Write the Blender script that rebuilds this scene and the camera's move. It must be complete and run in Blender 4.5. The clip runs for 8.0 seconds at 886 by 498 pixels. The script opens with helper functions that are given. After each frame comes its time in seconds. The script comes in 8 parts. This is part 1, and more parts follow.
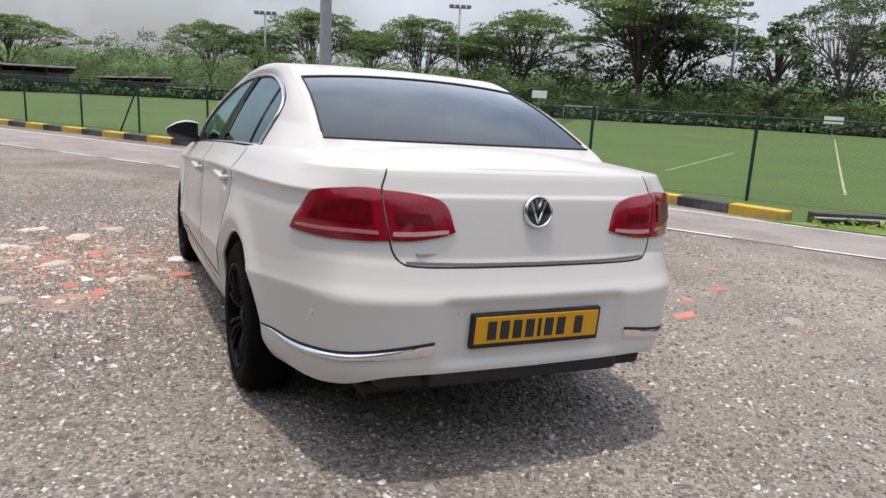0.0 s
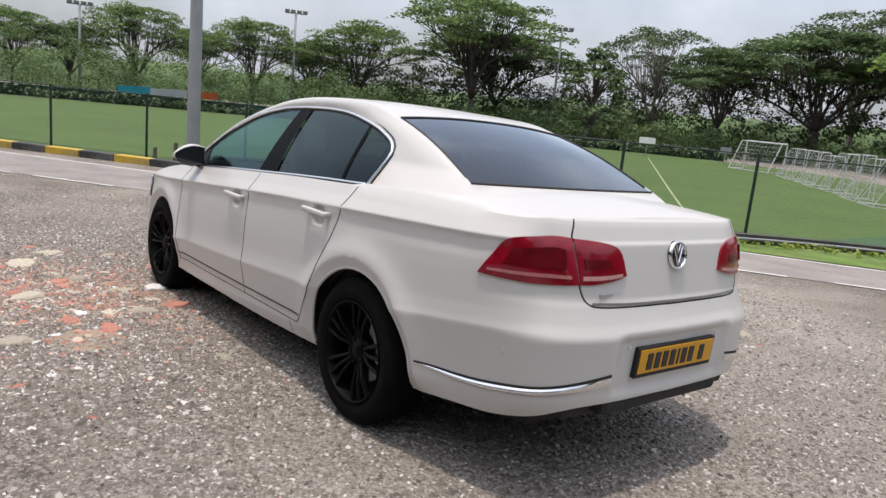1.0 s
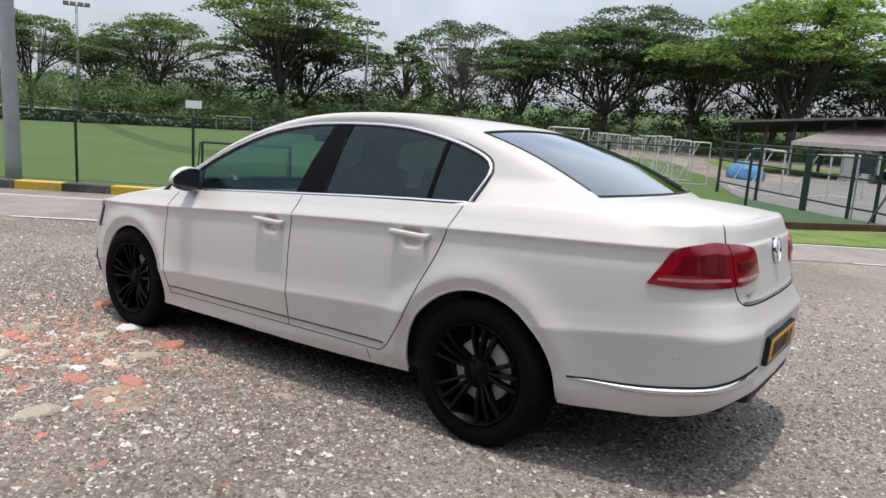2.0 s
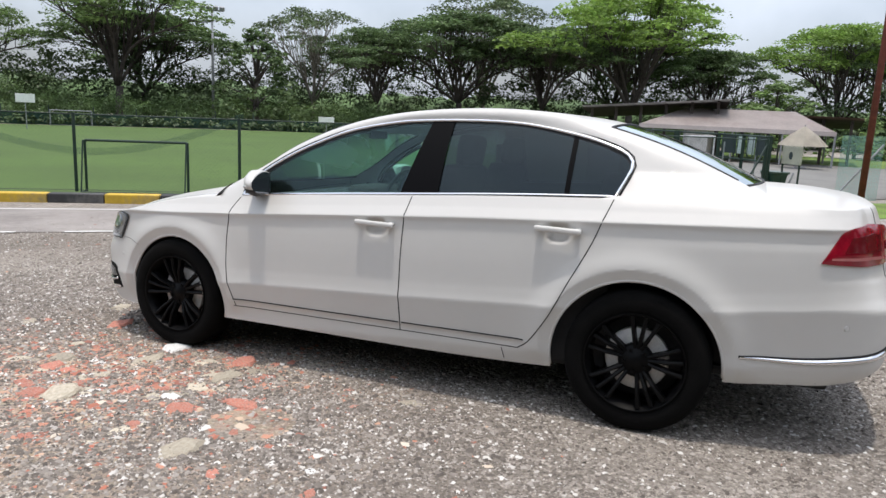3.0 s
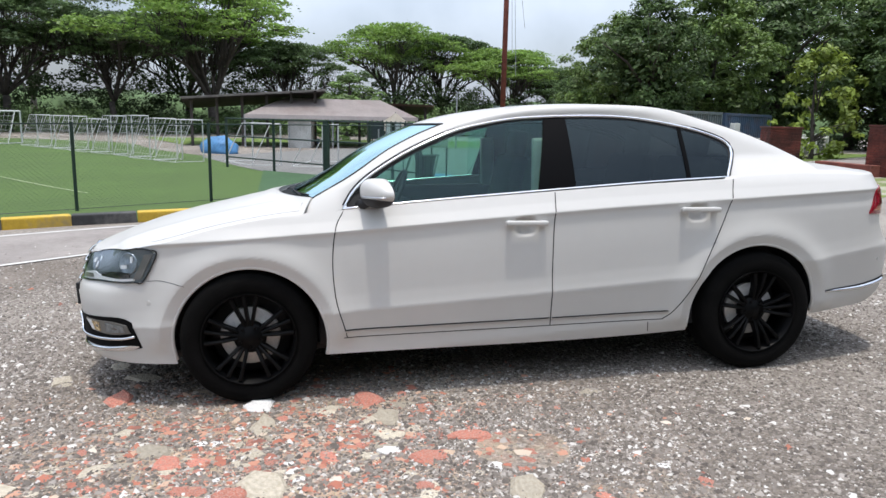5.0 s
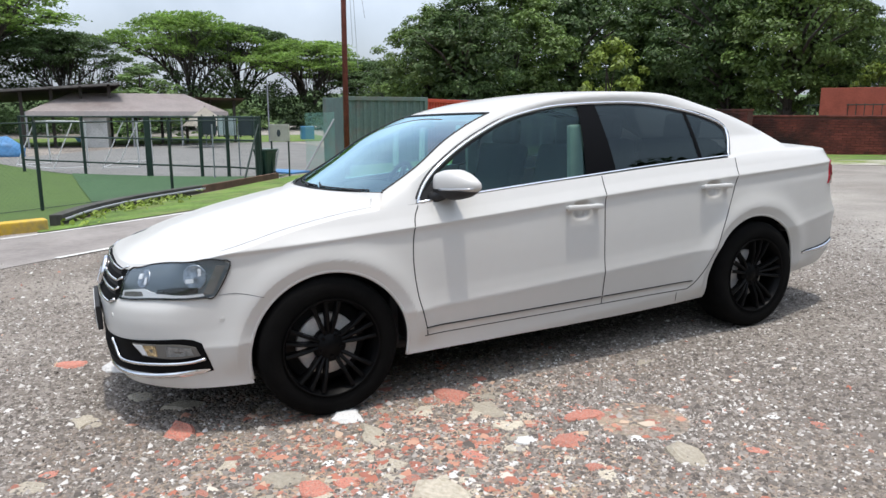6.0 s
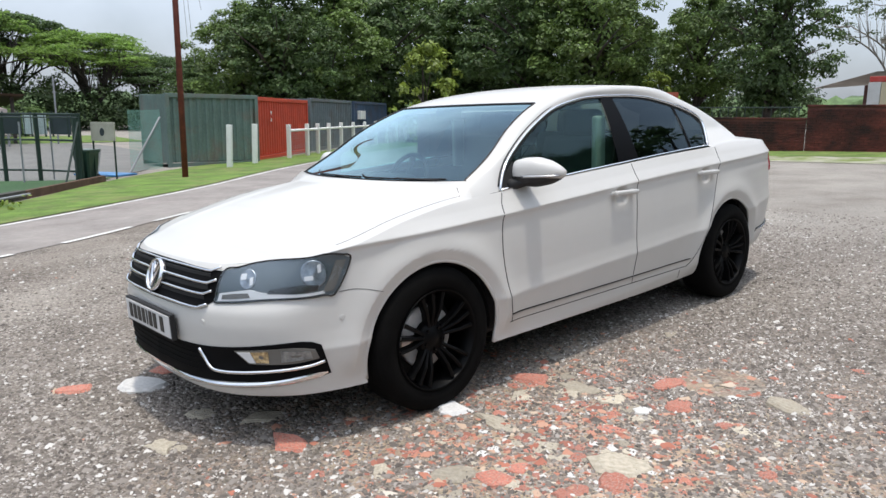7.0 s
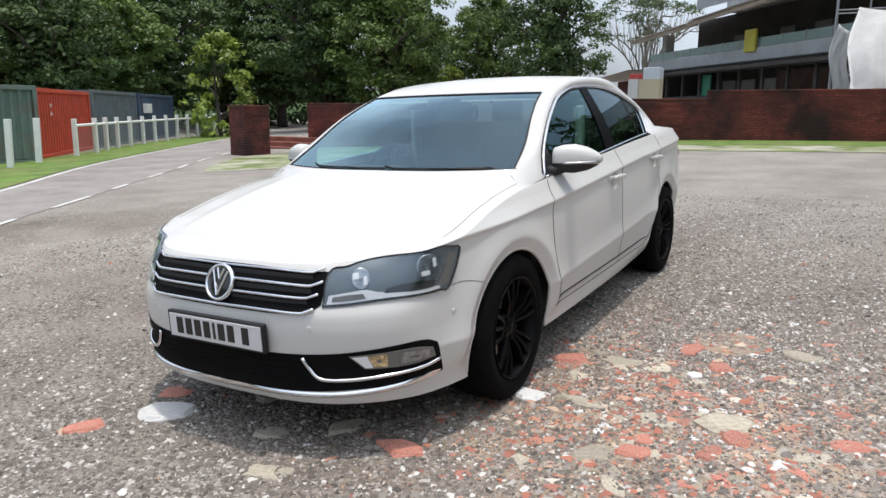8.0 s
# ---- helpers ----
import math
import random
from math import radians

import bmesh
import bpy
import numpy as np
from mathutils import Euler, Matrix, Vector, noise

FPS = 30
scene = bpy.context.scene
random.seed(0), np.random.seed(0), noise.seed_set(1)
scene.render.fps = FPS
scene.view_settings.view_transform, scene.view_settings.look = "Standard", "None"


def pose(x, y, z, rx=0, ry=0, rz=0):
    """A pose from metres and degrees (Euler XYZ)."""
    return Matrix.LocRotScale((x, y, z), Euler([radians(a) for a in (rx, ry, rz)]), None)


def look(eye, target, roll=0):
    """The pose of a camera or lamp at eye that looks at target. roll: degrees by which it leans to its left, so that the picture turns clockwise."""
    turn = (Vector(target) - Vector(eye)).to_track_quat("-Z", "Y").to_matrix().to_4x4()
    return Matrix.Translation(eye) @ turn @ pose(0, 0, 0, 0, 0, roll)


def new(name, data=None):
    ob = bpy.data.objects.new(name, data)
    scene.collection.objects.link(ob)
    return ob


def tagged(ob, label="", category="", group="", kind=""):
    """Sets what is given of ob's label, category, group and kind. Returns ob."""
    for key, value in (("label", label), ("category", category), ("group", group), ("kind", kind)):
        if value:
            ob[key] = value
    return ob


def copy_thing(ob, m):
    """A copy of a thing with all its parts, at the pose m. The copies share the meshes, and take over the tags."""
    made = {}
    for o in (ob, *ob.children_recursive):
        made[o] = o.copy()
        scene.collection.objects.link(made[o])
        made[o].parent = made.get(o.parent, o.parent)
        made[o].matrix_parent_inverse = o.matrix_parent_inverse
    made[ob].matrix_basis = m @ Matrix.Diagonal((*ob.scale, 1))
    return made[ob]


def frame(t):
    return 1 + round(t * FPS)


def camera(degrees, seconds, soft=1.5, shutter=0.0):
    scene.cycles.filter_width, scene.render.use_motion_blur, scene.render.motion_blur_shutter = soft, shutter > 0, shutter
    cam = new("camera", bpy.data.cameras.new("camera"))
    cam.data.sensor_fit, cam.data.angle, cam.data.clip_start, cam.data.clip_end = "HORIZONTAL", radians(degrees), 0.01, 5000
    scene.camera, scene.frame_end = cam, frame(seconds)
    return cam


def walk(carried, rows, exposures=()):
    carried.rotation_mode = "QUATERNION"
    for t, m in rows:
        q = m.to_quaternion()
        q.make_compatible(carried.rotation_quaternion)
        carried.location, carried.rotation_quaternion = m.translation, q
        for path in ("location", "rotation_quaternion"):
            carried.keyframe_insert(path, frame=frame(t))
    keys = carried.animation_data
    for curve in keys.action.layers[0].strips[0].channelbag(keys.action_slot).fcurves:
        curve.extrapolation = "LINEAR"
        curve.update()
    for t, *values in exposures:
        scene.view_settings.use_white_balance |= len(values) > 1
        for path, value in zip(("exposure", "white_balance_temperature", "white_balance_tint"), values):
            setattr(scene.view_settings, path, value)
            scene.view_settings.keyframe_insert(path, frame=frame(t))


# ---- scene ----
# ---------------------------------------------------------------- camera
cam = camera(63.6, 8.0)
PATH = [
    (0.0, pose(-1.332, -4.433, 1.407, 77.23, -2.88, -24.67)),
    (0.5, pose(-1.903, -4.225, 1.479, 77.15, -5.03, -31.77)),
    (1.0, pose(-2.502, -3.921, 1.486, 78.83, -5.46, -38.32)),
    (2.5, pose(-3.732, -2.347, 1.473, 79.38, -2.86, -60.52)),
    (3.0, pose(-4.035, -1.748, 1.450, 79.27, -2.57, -66.29)),
    (3.5, pose(-4.190, -1.069, 1.437, 77.29, -2.38, -76.90)),
    (4.0, pose(-4.335, -0.340, 1.418, 77.46, -2.13, -85.13)),
    (4.5, pose(-4.323, 0.360, 1.426, 78.36, -1.74, -93.98)),
    (5.0, pose(-4.286, 1.060, 1.392, 79.66, -1.22, -100.37)),
    (6.5, pose(-3.490, 2.870, 1.344, 78.95, -0.16, -124.87)),
    (7.0, pose(-3.093, 3.408, 1.298, 79.37, -0.48, -132.54)),
    (7.5, pose(-2.606, 3.808, 1.280, 78.58, -0.18, -141.63)),
    (8.0, pose(-2.083, 4.176, 1.262, 79.03, -0.43, -150.02)),
]
walk(cam, PATH, exposures=[(0.0, 0.17, 6850, 14), (1.0, 0.12, 6850, 14), (2.5, 0.21, 6700, 12), (4.0, 0.30, 6500, 11), (4.5, 0.30, 6430, 11), (6.5, 0.25, 6480, 10), (8.0, 0.17, 6580, 10)])
# ---------------------------------------------------------------- light: a hazy tropical noon, the sun almost overhead
SUN_DIR = Vector((-0.08, 0.015, 1.0)).normalized()
scene.view_settings.exposure = 0.02
world = bpy.data.worlds.new("sky")
scene.world = world
world.use_nodes = True
wn, wl = world.node_tree.nodes, world.node_tree.links
wn.clear()
sky = wn.new("ShaderNodeTexSky")
sky.sky_type = "NISHITA"
sky.sun_disc = False
sky.sun_elevation = math.asin(SUN_DIR.z)
sky.sun_rotation = math.atan2(SUN_DIR.x, SUN_DIR.y)
sky.air_density, sky.dust_density, sky.ozone_density = 1.0, 4.0, 1.0
# thin bright haze with soft cloud banks over the blue
tc = wn.new("ShaderNodeTexCoord")
cn = wn.new("ShaderNodeTexNoise")
cn.inputs["Scale"].default_value, cn.inputs["Detail"].default_value = 2.2, 6.0
wl.new(tc.outputs["Generated"], cn.inputs["Vector"])
cr = wn.new("ShaderNodeValToRGB")
cr.color_ramp.elements[0].position, cr.color_ramp.elements[0].color = 0.40, (0.30, 0.30, 0.30, 1)
cr.color_ramp.elements[1].position, cr.color_ramp.elements[1].color = 0.60, (0.92, 0.92, 0.92, 1)
wl.new(cn.outputs["Fac"], cr.inputs["Fac"])
haze = wn.new("ShaderNodeMix")
haze.data_type = "RGBA"
wl.new(cr.outputs["Color"], haze.inputs["Factor"])
wl.new(sky.outputs["Color"], haze.inputs["A"])
haze.inputs["B"].default_value = (5.6, 6.3, 7.3, 1)
# the haze grows brighter up towards the sun
sep = wn.new("ShaderNodeSeparateXYZ")
wl.new(tc.outputs["Generated"], sep.inputs[0])
rise = wn.new("ShaderNodeMapRange")
rise.inputs["From Min"].default_value, rise.inputs["From Max"].default_value = 0.05, 0.9
rise.inputs["To Min"].default_value, rise.inputs["To Max"].default_value = 0.88, 1.62
wl.new(sep.outputs["Z"], rise.inputs["Value"])
glow = wn.new("ShaderNodeMix")
glow.data_type, glow.blend_type = "RGBA", "MULTIPLY"
glow.inputs["Factor"].default_value = 1.0
wl.new(haze.outputs["Result"], glow.inputs["A"])
wl.new(rise.outputs["Result"], glow.inputs["B"])
bg = wn.new("ShaderNodeBackground")
bg.inputs["Strength"].default_value = 0.138
wl.new(glow.outputs["Result"], bg.inputs["Color"])
wo = wn.new("ShaderNodeOutputWorld")
wl.new(bg.outputs["Background"], wo.inputs["Surface"])

sun = new("sun", bpy.data.lights.new("sun", "SUN"))
sun.data.energy, sun.data.angle, sun.data.color = 2.12, radians(1.8), (1.0, 0.95, 0.87)
sun.matrix_world = look(SUN_DIR * 60, (0, 0, 0))
# ---------------------------------------------------------------- materials
def mat(name, color=(0.5, 0.5, 0.5), rough=0.6, metal=0.0, coat=0.0, vary=0.0, scale=8.0, bump=0.0, bump_scale=60.0, spec=0.5, island=0.0, objrand=0.0, dirt=None, dirt_scale=1.5, dirt_amount=0.5, placed=False, dirt_from=0.48):
    """A surface with two scales of variation: broad stains and fine grain with relief."""
    m = bpy.data.materials.new(name)
    m.use_nodes = True
    n, l = m.node_tree.nodes, m.node_tree.links
    p = n["Principled BSDF"]
    p.inputs["Base Color"].default_value = (*color, 1)
    p.inputs["Roughness"].default_value = rough
    p.inputs["Metallic"].default_value = metal
    p.inputs["Specular IOR Level"].default_value = spec
    p.inputs["Coat Weight"].default_value = coat
    p.inputs["Coat Roughness"].default_value = 0.04
    tcn = n.new("ShaderNodeTexCoord")
    spot = n.new("ShaderNodeNewGeometry").outputs["Position"] if placed else tcn.outputs["Object"]
    out = None
    if vary or dirt or island or objrand:
        rgb = n.new("ShaderNodeRGB")
        rgb.outputs[0].default_value = (*color, 1)
        out = rgb.outputs[0]
    def scaled(src, factor):
        mm = n.new("ShaderNodeMix")
        mm.data_type, mm.blend_type = "RGBA", "MULTIPLY"
        mm.inputs["Factor"].default_value = 1.0
        l.new(src, mm.inputs["A"])
        l.new(factor, mm.inputs["B"])
        return mm.outputs["Result"]
    def ranged(src, lo, hi):
        r = n.new("ShaderNodeMapRange")
        r.inputs["To Min"].default_value, r.inputs["To Max"].default_value = lo, hi
        l.new(src, r.inputs["Value"])
        return r.outputs["Result"]
    if vary:
        for sc, am in ((scale, vary), (scale * 9, vary * 0.6)):
            t = n.new("ShaderNodeTexNoise")
            t.inputs["Scale"].default_value, t.inputs["Detail"].default_value = sc, 5
            l.new(spot, t.inputs["Vector"])
            r = n.new("ShaderNodeMapRange")
            r.inputs["From Min"].default_value, r.inputs["From Max"].default_value = 0.3, 0.7
            r.inputs["To Min"].default_value, r.inputs["To Max"].default_value = 1 - am, 1 + am
            l.new(t.outputs["Fac"], r.inputs["Value"])
            out = scaled(out, r.outputs["Result"])
    if island:
        g = n.new("ShaderNodeNewGeometry")
        out = scaled(out, ranged(g.outputs["Random Per Island"], 1 - island, 1 + island))
    if objrand:
        g = n.new("ShaderNodeObjectInfo")
        out = scaled(out, ranged(g.outputs["Random"], 1 - objrand, 1 + objrand))
    if dirt:
        t = n.new("ShaderNodeTexNoise")
        t.inputs["Scale"].default_value, t.inputs["Detail"].default_value, t.inputs["Roughness"].default_value = dirt_scale, 7, 0.65
        l.new(spot, t.inputs["Vector"])
        r = n.new("ShaderNodeMapRange")
        r.inputs["From Min"].default_value, r.inputs["From Max"].default_value = dirt_from, dirt_from + 0.20
        r.inputs["To Max"].default_value = dirt_amount
        l.new(t.outputs["Fac"], r.inputs["Value"])
        mm = n.new("ShaderNodeMix")
        mm.data_type = "RGBA"
        l.new(r.outputs["Result"], mm.inputs["Factor"])
        l.new(out, mm.inputs["A"])
        mm.inputs["B"].default_value = (*dirt, 1)
        out = mm.outputs["Result"]
    if out:
        l.new(out, p.inputs["Base Color"])
    if bump:
        t = n.new("ShaderNodeTexNoise")
        t.inputs["Scale"].default_value, t.inputs["Detail"].default_value = bump_scale, 4
        l.new(spot, t.inputs["Vector"])
        b = n.new("ShaderNodeBump")
        b.inputs["Strength"].default_value, b.inputs["Distance"].default_value = bump, 0.01
        l.new(t.outputs["Fac"], b.inputs["Height"])
        l.new(b.outputs["Normal"], p.inputs["Normal"])
    return m


def glass(name, tint, gloss_rough=0.0, ior=1.5, gain=1.0, film=(0.82, 0.95, 1.0)):
    """A tinted pane: what is behind it shows through, and it mirrors by Fresnel."""
    m = bpy.data.materials.new(name)
    m.use_nodes = True
    n, l = m.node_tree.nodes, m.node_tree.links
    n.clear()
    tr = n.new("ShaderNodeBsdfTransparent")
    tr.inputs["Color"].default_value = (*tint, 1)
    gl = n.new("ShaderNodeBsdfGlossy")
    gl.inputs["Roughness"].default_value = gloss_rough
    gl.inputs["Color"].default_value = (*film, 1)
    # mirrors little seen square on and much at a glancing angle, alike from within and without
    fr = n.new("ShaderNodeLayerWeight")
    fr.inputs["Blend"].default_value = 0.5
    p5 = n.new("ShaderNodeMath")
    p5.operation = "POWER"
    p5.inputs[1].default_value = 5.0
    l.new(fr.outputs["Facing"], p5.inputs[0])
    f0 = ((ior - 1) / (ior + 1)) ** 2
    k = n.new("ShaderNodeMath")
    k.operation, k.use_clamp = "MULTIPLY_ADD", True
    k.inputs[1].default_value, k.inputs[2].default_value = (1 - f0) * gain, f0 * gain
    l.new(p5.outputs[0], k.inputs[0])
    mx = n.new("ShaderNodeMixShader")
    l.new(k.outputs[0], mx.inputs["Fac"])
    l.new(tr.outputs[0], mx.inputs[1])
    l.new(gl.outputs[0], mx.inputs[2])
    o = n.new("ShaderNodeOutputMaterial")
    l.new(mx.outputs[0], o.inputs["Surface"])
    return m


def leaf_mat(name, color, light=0.35, vary=0.45):
    m = bpy.data.materials.new(name)
    m.use_nodes = True
    n, l = m.node_tree.nodes, m.node_tree.links
    n.clear()
    g = n.new("ShaderNodeNewGeometry")
    r = n.new("ShaderNodeMapRange")
    r.inputs["To Min"].default_value, r.inputs["To Max"].default_value = 1 - vary, 1 + vary
    l.new(g.outputs["Random Per Island"], r.inputs["Value"])
    t = n.new("ShaderNodeTexNoise")
    t.inputs["Scale"].default_value = 0.45
    c = n.new("ShaderNodeTexCoord")
    l.new(c.outputs["Object"], t.inputs["Vector"])
    r2 = n.new("ShaderNodeMapRange")
    r2.inputs["From Min"].default_value, r2.inputs["From Max"].default_value = 0.3, 0.7
    r2.inputs["To Min"].default_value, r2.inputs["To Max"].default_value = 0.65, 1.35
    l.new(t.outputs["Fac"], r2.inputs["Value"])
    k = n.new("ShaderNodeMath")
    k.operation = "MULTIPLY"
    l.new(r.outputs[0], k.inputs[0])
    l.new(r2.outputs[0], k.inputs[1])
    mm = n.new("ShaderNodeMix")
    mm.data_type, mm.blend_type = "RGBA", "MULTIPLY"
    mm.inputs["Factor"].default_value = 1
    mm.inputs["A"].default_value = (*color, 1)
    l.new(k.outputs[0], mm.inputs["B"])
    d = n.new("ShaderNodeBsdfDiffuse")
    tl = n.new("ShaderNodeBsdfTranslucent")
    gl = n.new("ShaderNodeBsdfGlossy")
    gl.inputs["Roughness"].default_value = 0.5
    gl.inputs["Color"].default_value = (0.6, 0.65, 0.6, 1)
    for s in (d, tl):
        l.new(mm.outputs["Result"], s.inputs["Color"])
    mx = n.new("ShaderNodeMixShader")
    mx.inputs["Fac"].default_value = light
    l.new(d.outputs[0], mx.inputs[1])
    l.new(tl.outputs[0], mx.inputs[2])
    mx2 = n.new("ShaderNodeMixShader")
    mx2.inputs["Fac"].default_value = 0.05
    l.new(mx.outputs[0], mx2.inputs[1])
    l.new(gl.outputs[0], mx2.inputs[2])
    o = n.new("ShaderNodeOutputMaterial")
    l.new(mx2.outputs[0], o.inputs["Surface"])
    return m


PAINT = mat("white_paint", (0.560, 0.550, 0.528), 0.42, spec=0.35, coat=0.35, vary=0.012, scale=1.5)
BLACK_GLOSS = mat("black_gloss", (0.010, 0.010, 0.011), 0.22, coat=0.5)
INTAKE = mat("intake_black", (0.003, 0.003, 0.0033), 0.75, spec=0.12)
BLACK_PLASTIC = mat("black_plastic", (0.009, 0.009, 0.010), 0.65, vary=0.2, scale=30, bump=0.1, bump_scale=500)
GAP = mat("seam_black", (0.02, 0.02, 0.02), 0.9)
CHROME = mat("chrome", (0.80, 0.80, 0.82), 0.12, metal=1.0)
SILVER = mat("satin_silver", (0.55, 0.55, 0.56), 0.3, metal=1.0)
STEEL = mat("brake_steel", (0.66, 0.64, 0.62), 0.5, metal=0.35, vary=0.15, scale=20)
RUBBER = mat("tyre_rubber", (0.0035, 0.0034, 0.0033), 0.9, spec=0.10, vary=0.3, scale=10, bump=0.25, bump_scale=150)
RIM = mat("black_alloy", (0.003, 0.003, 0.0033), 0.42, coat=0.0, spec=0.10)
INTERIOR = mat("dark_trim", (0.022, 0.022, 0.024), 0.8, vary=0.2, scale=12)
SEAT = mat("seat_cloth", (0.04, 0.04, 0.042), 0.9, vary=0.2, scale=25, bump=0.2, bump_scale=300)
BEIGE = mat("pale_trim", (0.42, 0.40, 0.37), 0.8, vary=0.08, scale=10)
LAMP_BOWL = mat("lamp_bowl", (0.30, 0.33, 0.36), 0.34, metal=1.0, vary=0.35, scale=45)
RED_LENS = mat("red_lens", (0.225, 0.003, 0.014), 0.16, coat=0.35, spec=0.35, vary=0.22, scale=14)
RED_DARK = mat("dark_red_lens", (0.11, 0.002, 0.006), 0.2, coat=0.2, spec=0.35, vary=0.2, scale=30)
CLEAR_STRIP = mat("clear_red_strip", (0.50, 0.26, 0.25), 0.15, coat=1.0, vary=0.1, scale=60)
CLEAR_DULL = mat("dull_red_strip", (0.40, 0.14, 0.14), 0.15, coat=1.0, vary=0.1, scale=60)
AMBER = mat("amber", (0.56, 0.44, 0.26), 0.25, metal=0.7, vary=0.6, scale=70)
PLATE_YELLOW = mat("plate_yellow", (0.62, 0.30, 0.008), 0.4, vary=0.04, scale=10)
PLATE_WHITE = mat("plate_white", (0.62, 0.62, 0.62), 0.4, vary=0.04, scale=10)
G_FRONT = glass("front_door_glass", (0.49, 0.75, 0.66), ior=1.5, gain=1.0, film=(0.66, 0.94, 1.0))
G_REAR = glass("rear_privacy_glass", (0.080, 0.100, 0.112), ior=1.5, gain=1.05, film=(0.76, 0.94, 1.0))
G_SCREEN = glass("windscreen_glass", (0.50, 0.68, 0.66), ior=1.55, gain=2.2, film=(0.66, 0.90, 1.0))
G_BACK = glass("rear_window_glass", (0.08, 0.09, 0.10), ior=1.5, gain=1.75, film=(0.88, 0.94, 0.98))
G_LENS = glass("clear_lens", (0.88, 0.90, 0.92), ior=1.45, gain=1.6, film=(0.9, 0.96, 1.0))
DARK_CHROME = mat("dark_chrome", (0.34, 0.34, 0.35), 0.18, metal=1.0)
# ---------------------------------------------------------------- building helpers
def mesh_of(name, verts, faces, material, smooth=False, normals=None):
    me = bpy.data.meshes.new(name)
    me.from_pydata([tuple(map(float, v)) for v in verts], [], [tuple(map(int, f)) for f in faces])
    if smooth:
        me.polygons.foreach_set("use_smooth", [True] * len(me.polygons))
    me.materials.append(material)
    me.update()
    if normals is not None:
        me.normals_split_custom_set_from_vertices([tuple(map(float, v)) for v in normals])
    return me


def part(name, bm, material, parent, label="", smooth=False):
    """Links a bmesh, or a mesh, as one object under a thing or part."""
    if isinstance(bm, bmesh.types.BMesh):
        me = bpy.data.meshes.new(name)
        bm.to_mesh(me)
        bm.free()
        me.materials.append(material)
        if smooth:
            me.polygons.foreach_set("use_smooth", [True] * len(me.polygons))
    else:
        me = bm
    ob = new(name, me)
    if parent:
        ob.parent = parent
    return tagged(ob, label)


def thing(name, label, category, m=None, group="", kind=""):
    ob = new(name)
    ob.empty_display_size = 0.2
    if m is not None:
        ob.matrix_basis = m
    return tagged(ob, label, category, group, kind)


def solid(name, bm, material, label, category="", m=None, group="", kind="", smooth=False):
    ob = part(name, bm, material, None, label, smooth)
    if m is not None:
        ob.matrix_basis = m
    return tagged(ob, label, category, group, kind)


def box(bm, lo, hi, bevel=0.0, m=None):
    """An axis-aligned box between two corners, with rounded edges."""
    lo, hi = Vector(lo), Vector(hi)
    c, d = (lo + hi) / 2, hi - lo
    mm = Matrix.Translation(c) @ Matrix.Diagonal((*d, 1))
    r = bmesh.ops.create_cube(bm, size=1, matrix=(m @ mm) if m else mm)
    if bevel:
        es = list({e for v in r["verts"] for e in v.link_edges})
        bmesh.ops.bevel(bm, geom=es, offset=bevel, segments=2, affect="EDGES", profile=0.6)
    return bm


def boxed(lo, hi, bevel=0.0, m=None):
    return box(bmesh.new(), lo, hi, bevel, m)


def tube(bm, pts, r, seg=8, closed=False, cap=True):
    """A round bar along points; r is one radius or one for each point."""
    pts = [Vector(p) for p in pts]
    n = len(pts)
    rr = r if hasattr(r, "__len__") else [r] * n
    rings, prev = [], None
    for i, p in enumerate(pts):
        a = pts[i - 1] if (i or closed) else p
        b = pts[(i + 1) % n] if (i < n - 1 or closed) else p
        d = (b - a).normalized()
        ref = prev if prev is not None else (Vector((0, 0, 1)) if abs(d.z) < 0.9 else Vector((1, 0, 0)))
        u = (ref - d * ref.dot(d)).normalized()
        prev = u
        v = d.cross(u)
        rings.append([bm.verts.new(p + (u * math.cos(t) + v * math.sin(t)) * rr[i]) for t in (2 * math.pi * k / seg for k in range(seg))])
    for i in range(n if closed else n - 1):
        a, b = rings[i], rings[(i + 1) % n]
        for k in range(seg):
            bm.faces.new((a[k], a[(k + 1) % seg], b[(k + 1) % seg], b[k]))
    if cap and not closed:
        bm.faces.new(rings[0][::-1])
        bm.faces.new(rings[-1])
    return bm


def lathe(bm, prof, seg=32, m=None, closed=False):
    """Turns (radius, height) pairs about the local x axis."""
    m = m or Matrix()
    rings = [[bm.verts.new(m @ Vector((h, r * math.cos(t), r * math.sin(t)))) for t in (2 * math.pi * k / seg for k in range(seg))] for r, h in prof]
    if closed:
        rings.append(rings[0])
    for a, b in zip(rings, rings[1:]):
        for k in range(seg):
            bm.faces.new((a[k], a[(k + 1) % seg], b[(k + 1) % seg], b[k]))
    return bm


def spline(pts, n):
    """n points evenly along a Catmull-Rom curve through pts (numpy rows)."""
    p = np.asarray(pts, float)
    p = np.vstack([2 * p[0] - p[1], p, 2 * p[-1] - p[-2]])
    out = []
    for i in range(1, len(p) - 2):
        a, b, c, d = p[i - 1], p[i], p[i + 1], p[i + 2]
        for t in np.linspace(0, 1, 24, endpoint=False):
            out.append(0.5 * (2 * b + (c - a) * t + (2 * a - 5 * b + 4 * c - d) * t * t + (3 * b - a - 3 * c + d) * t ** 3))
    out.append(p[-2])
    out = np.array(out)
    s = np.concatenate([[0], np.cumsum(np.linalg.norm(np.diff(out, axis=0), axis=1))])
    q = np.linspace(0, s[-1], n)
    return np.stack([np.interp(q, s, out[:, k]) for k in range(out.shape[1])], 1)


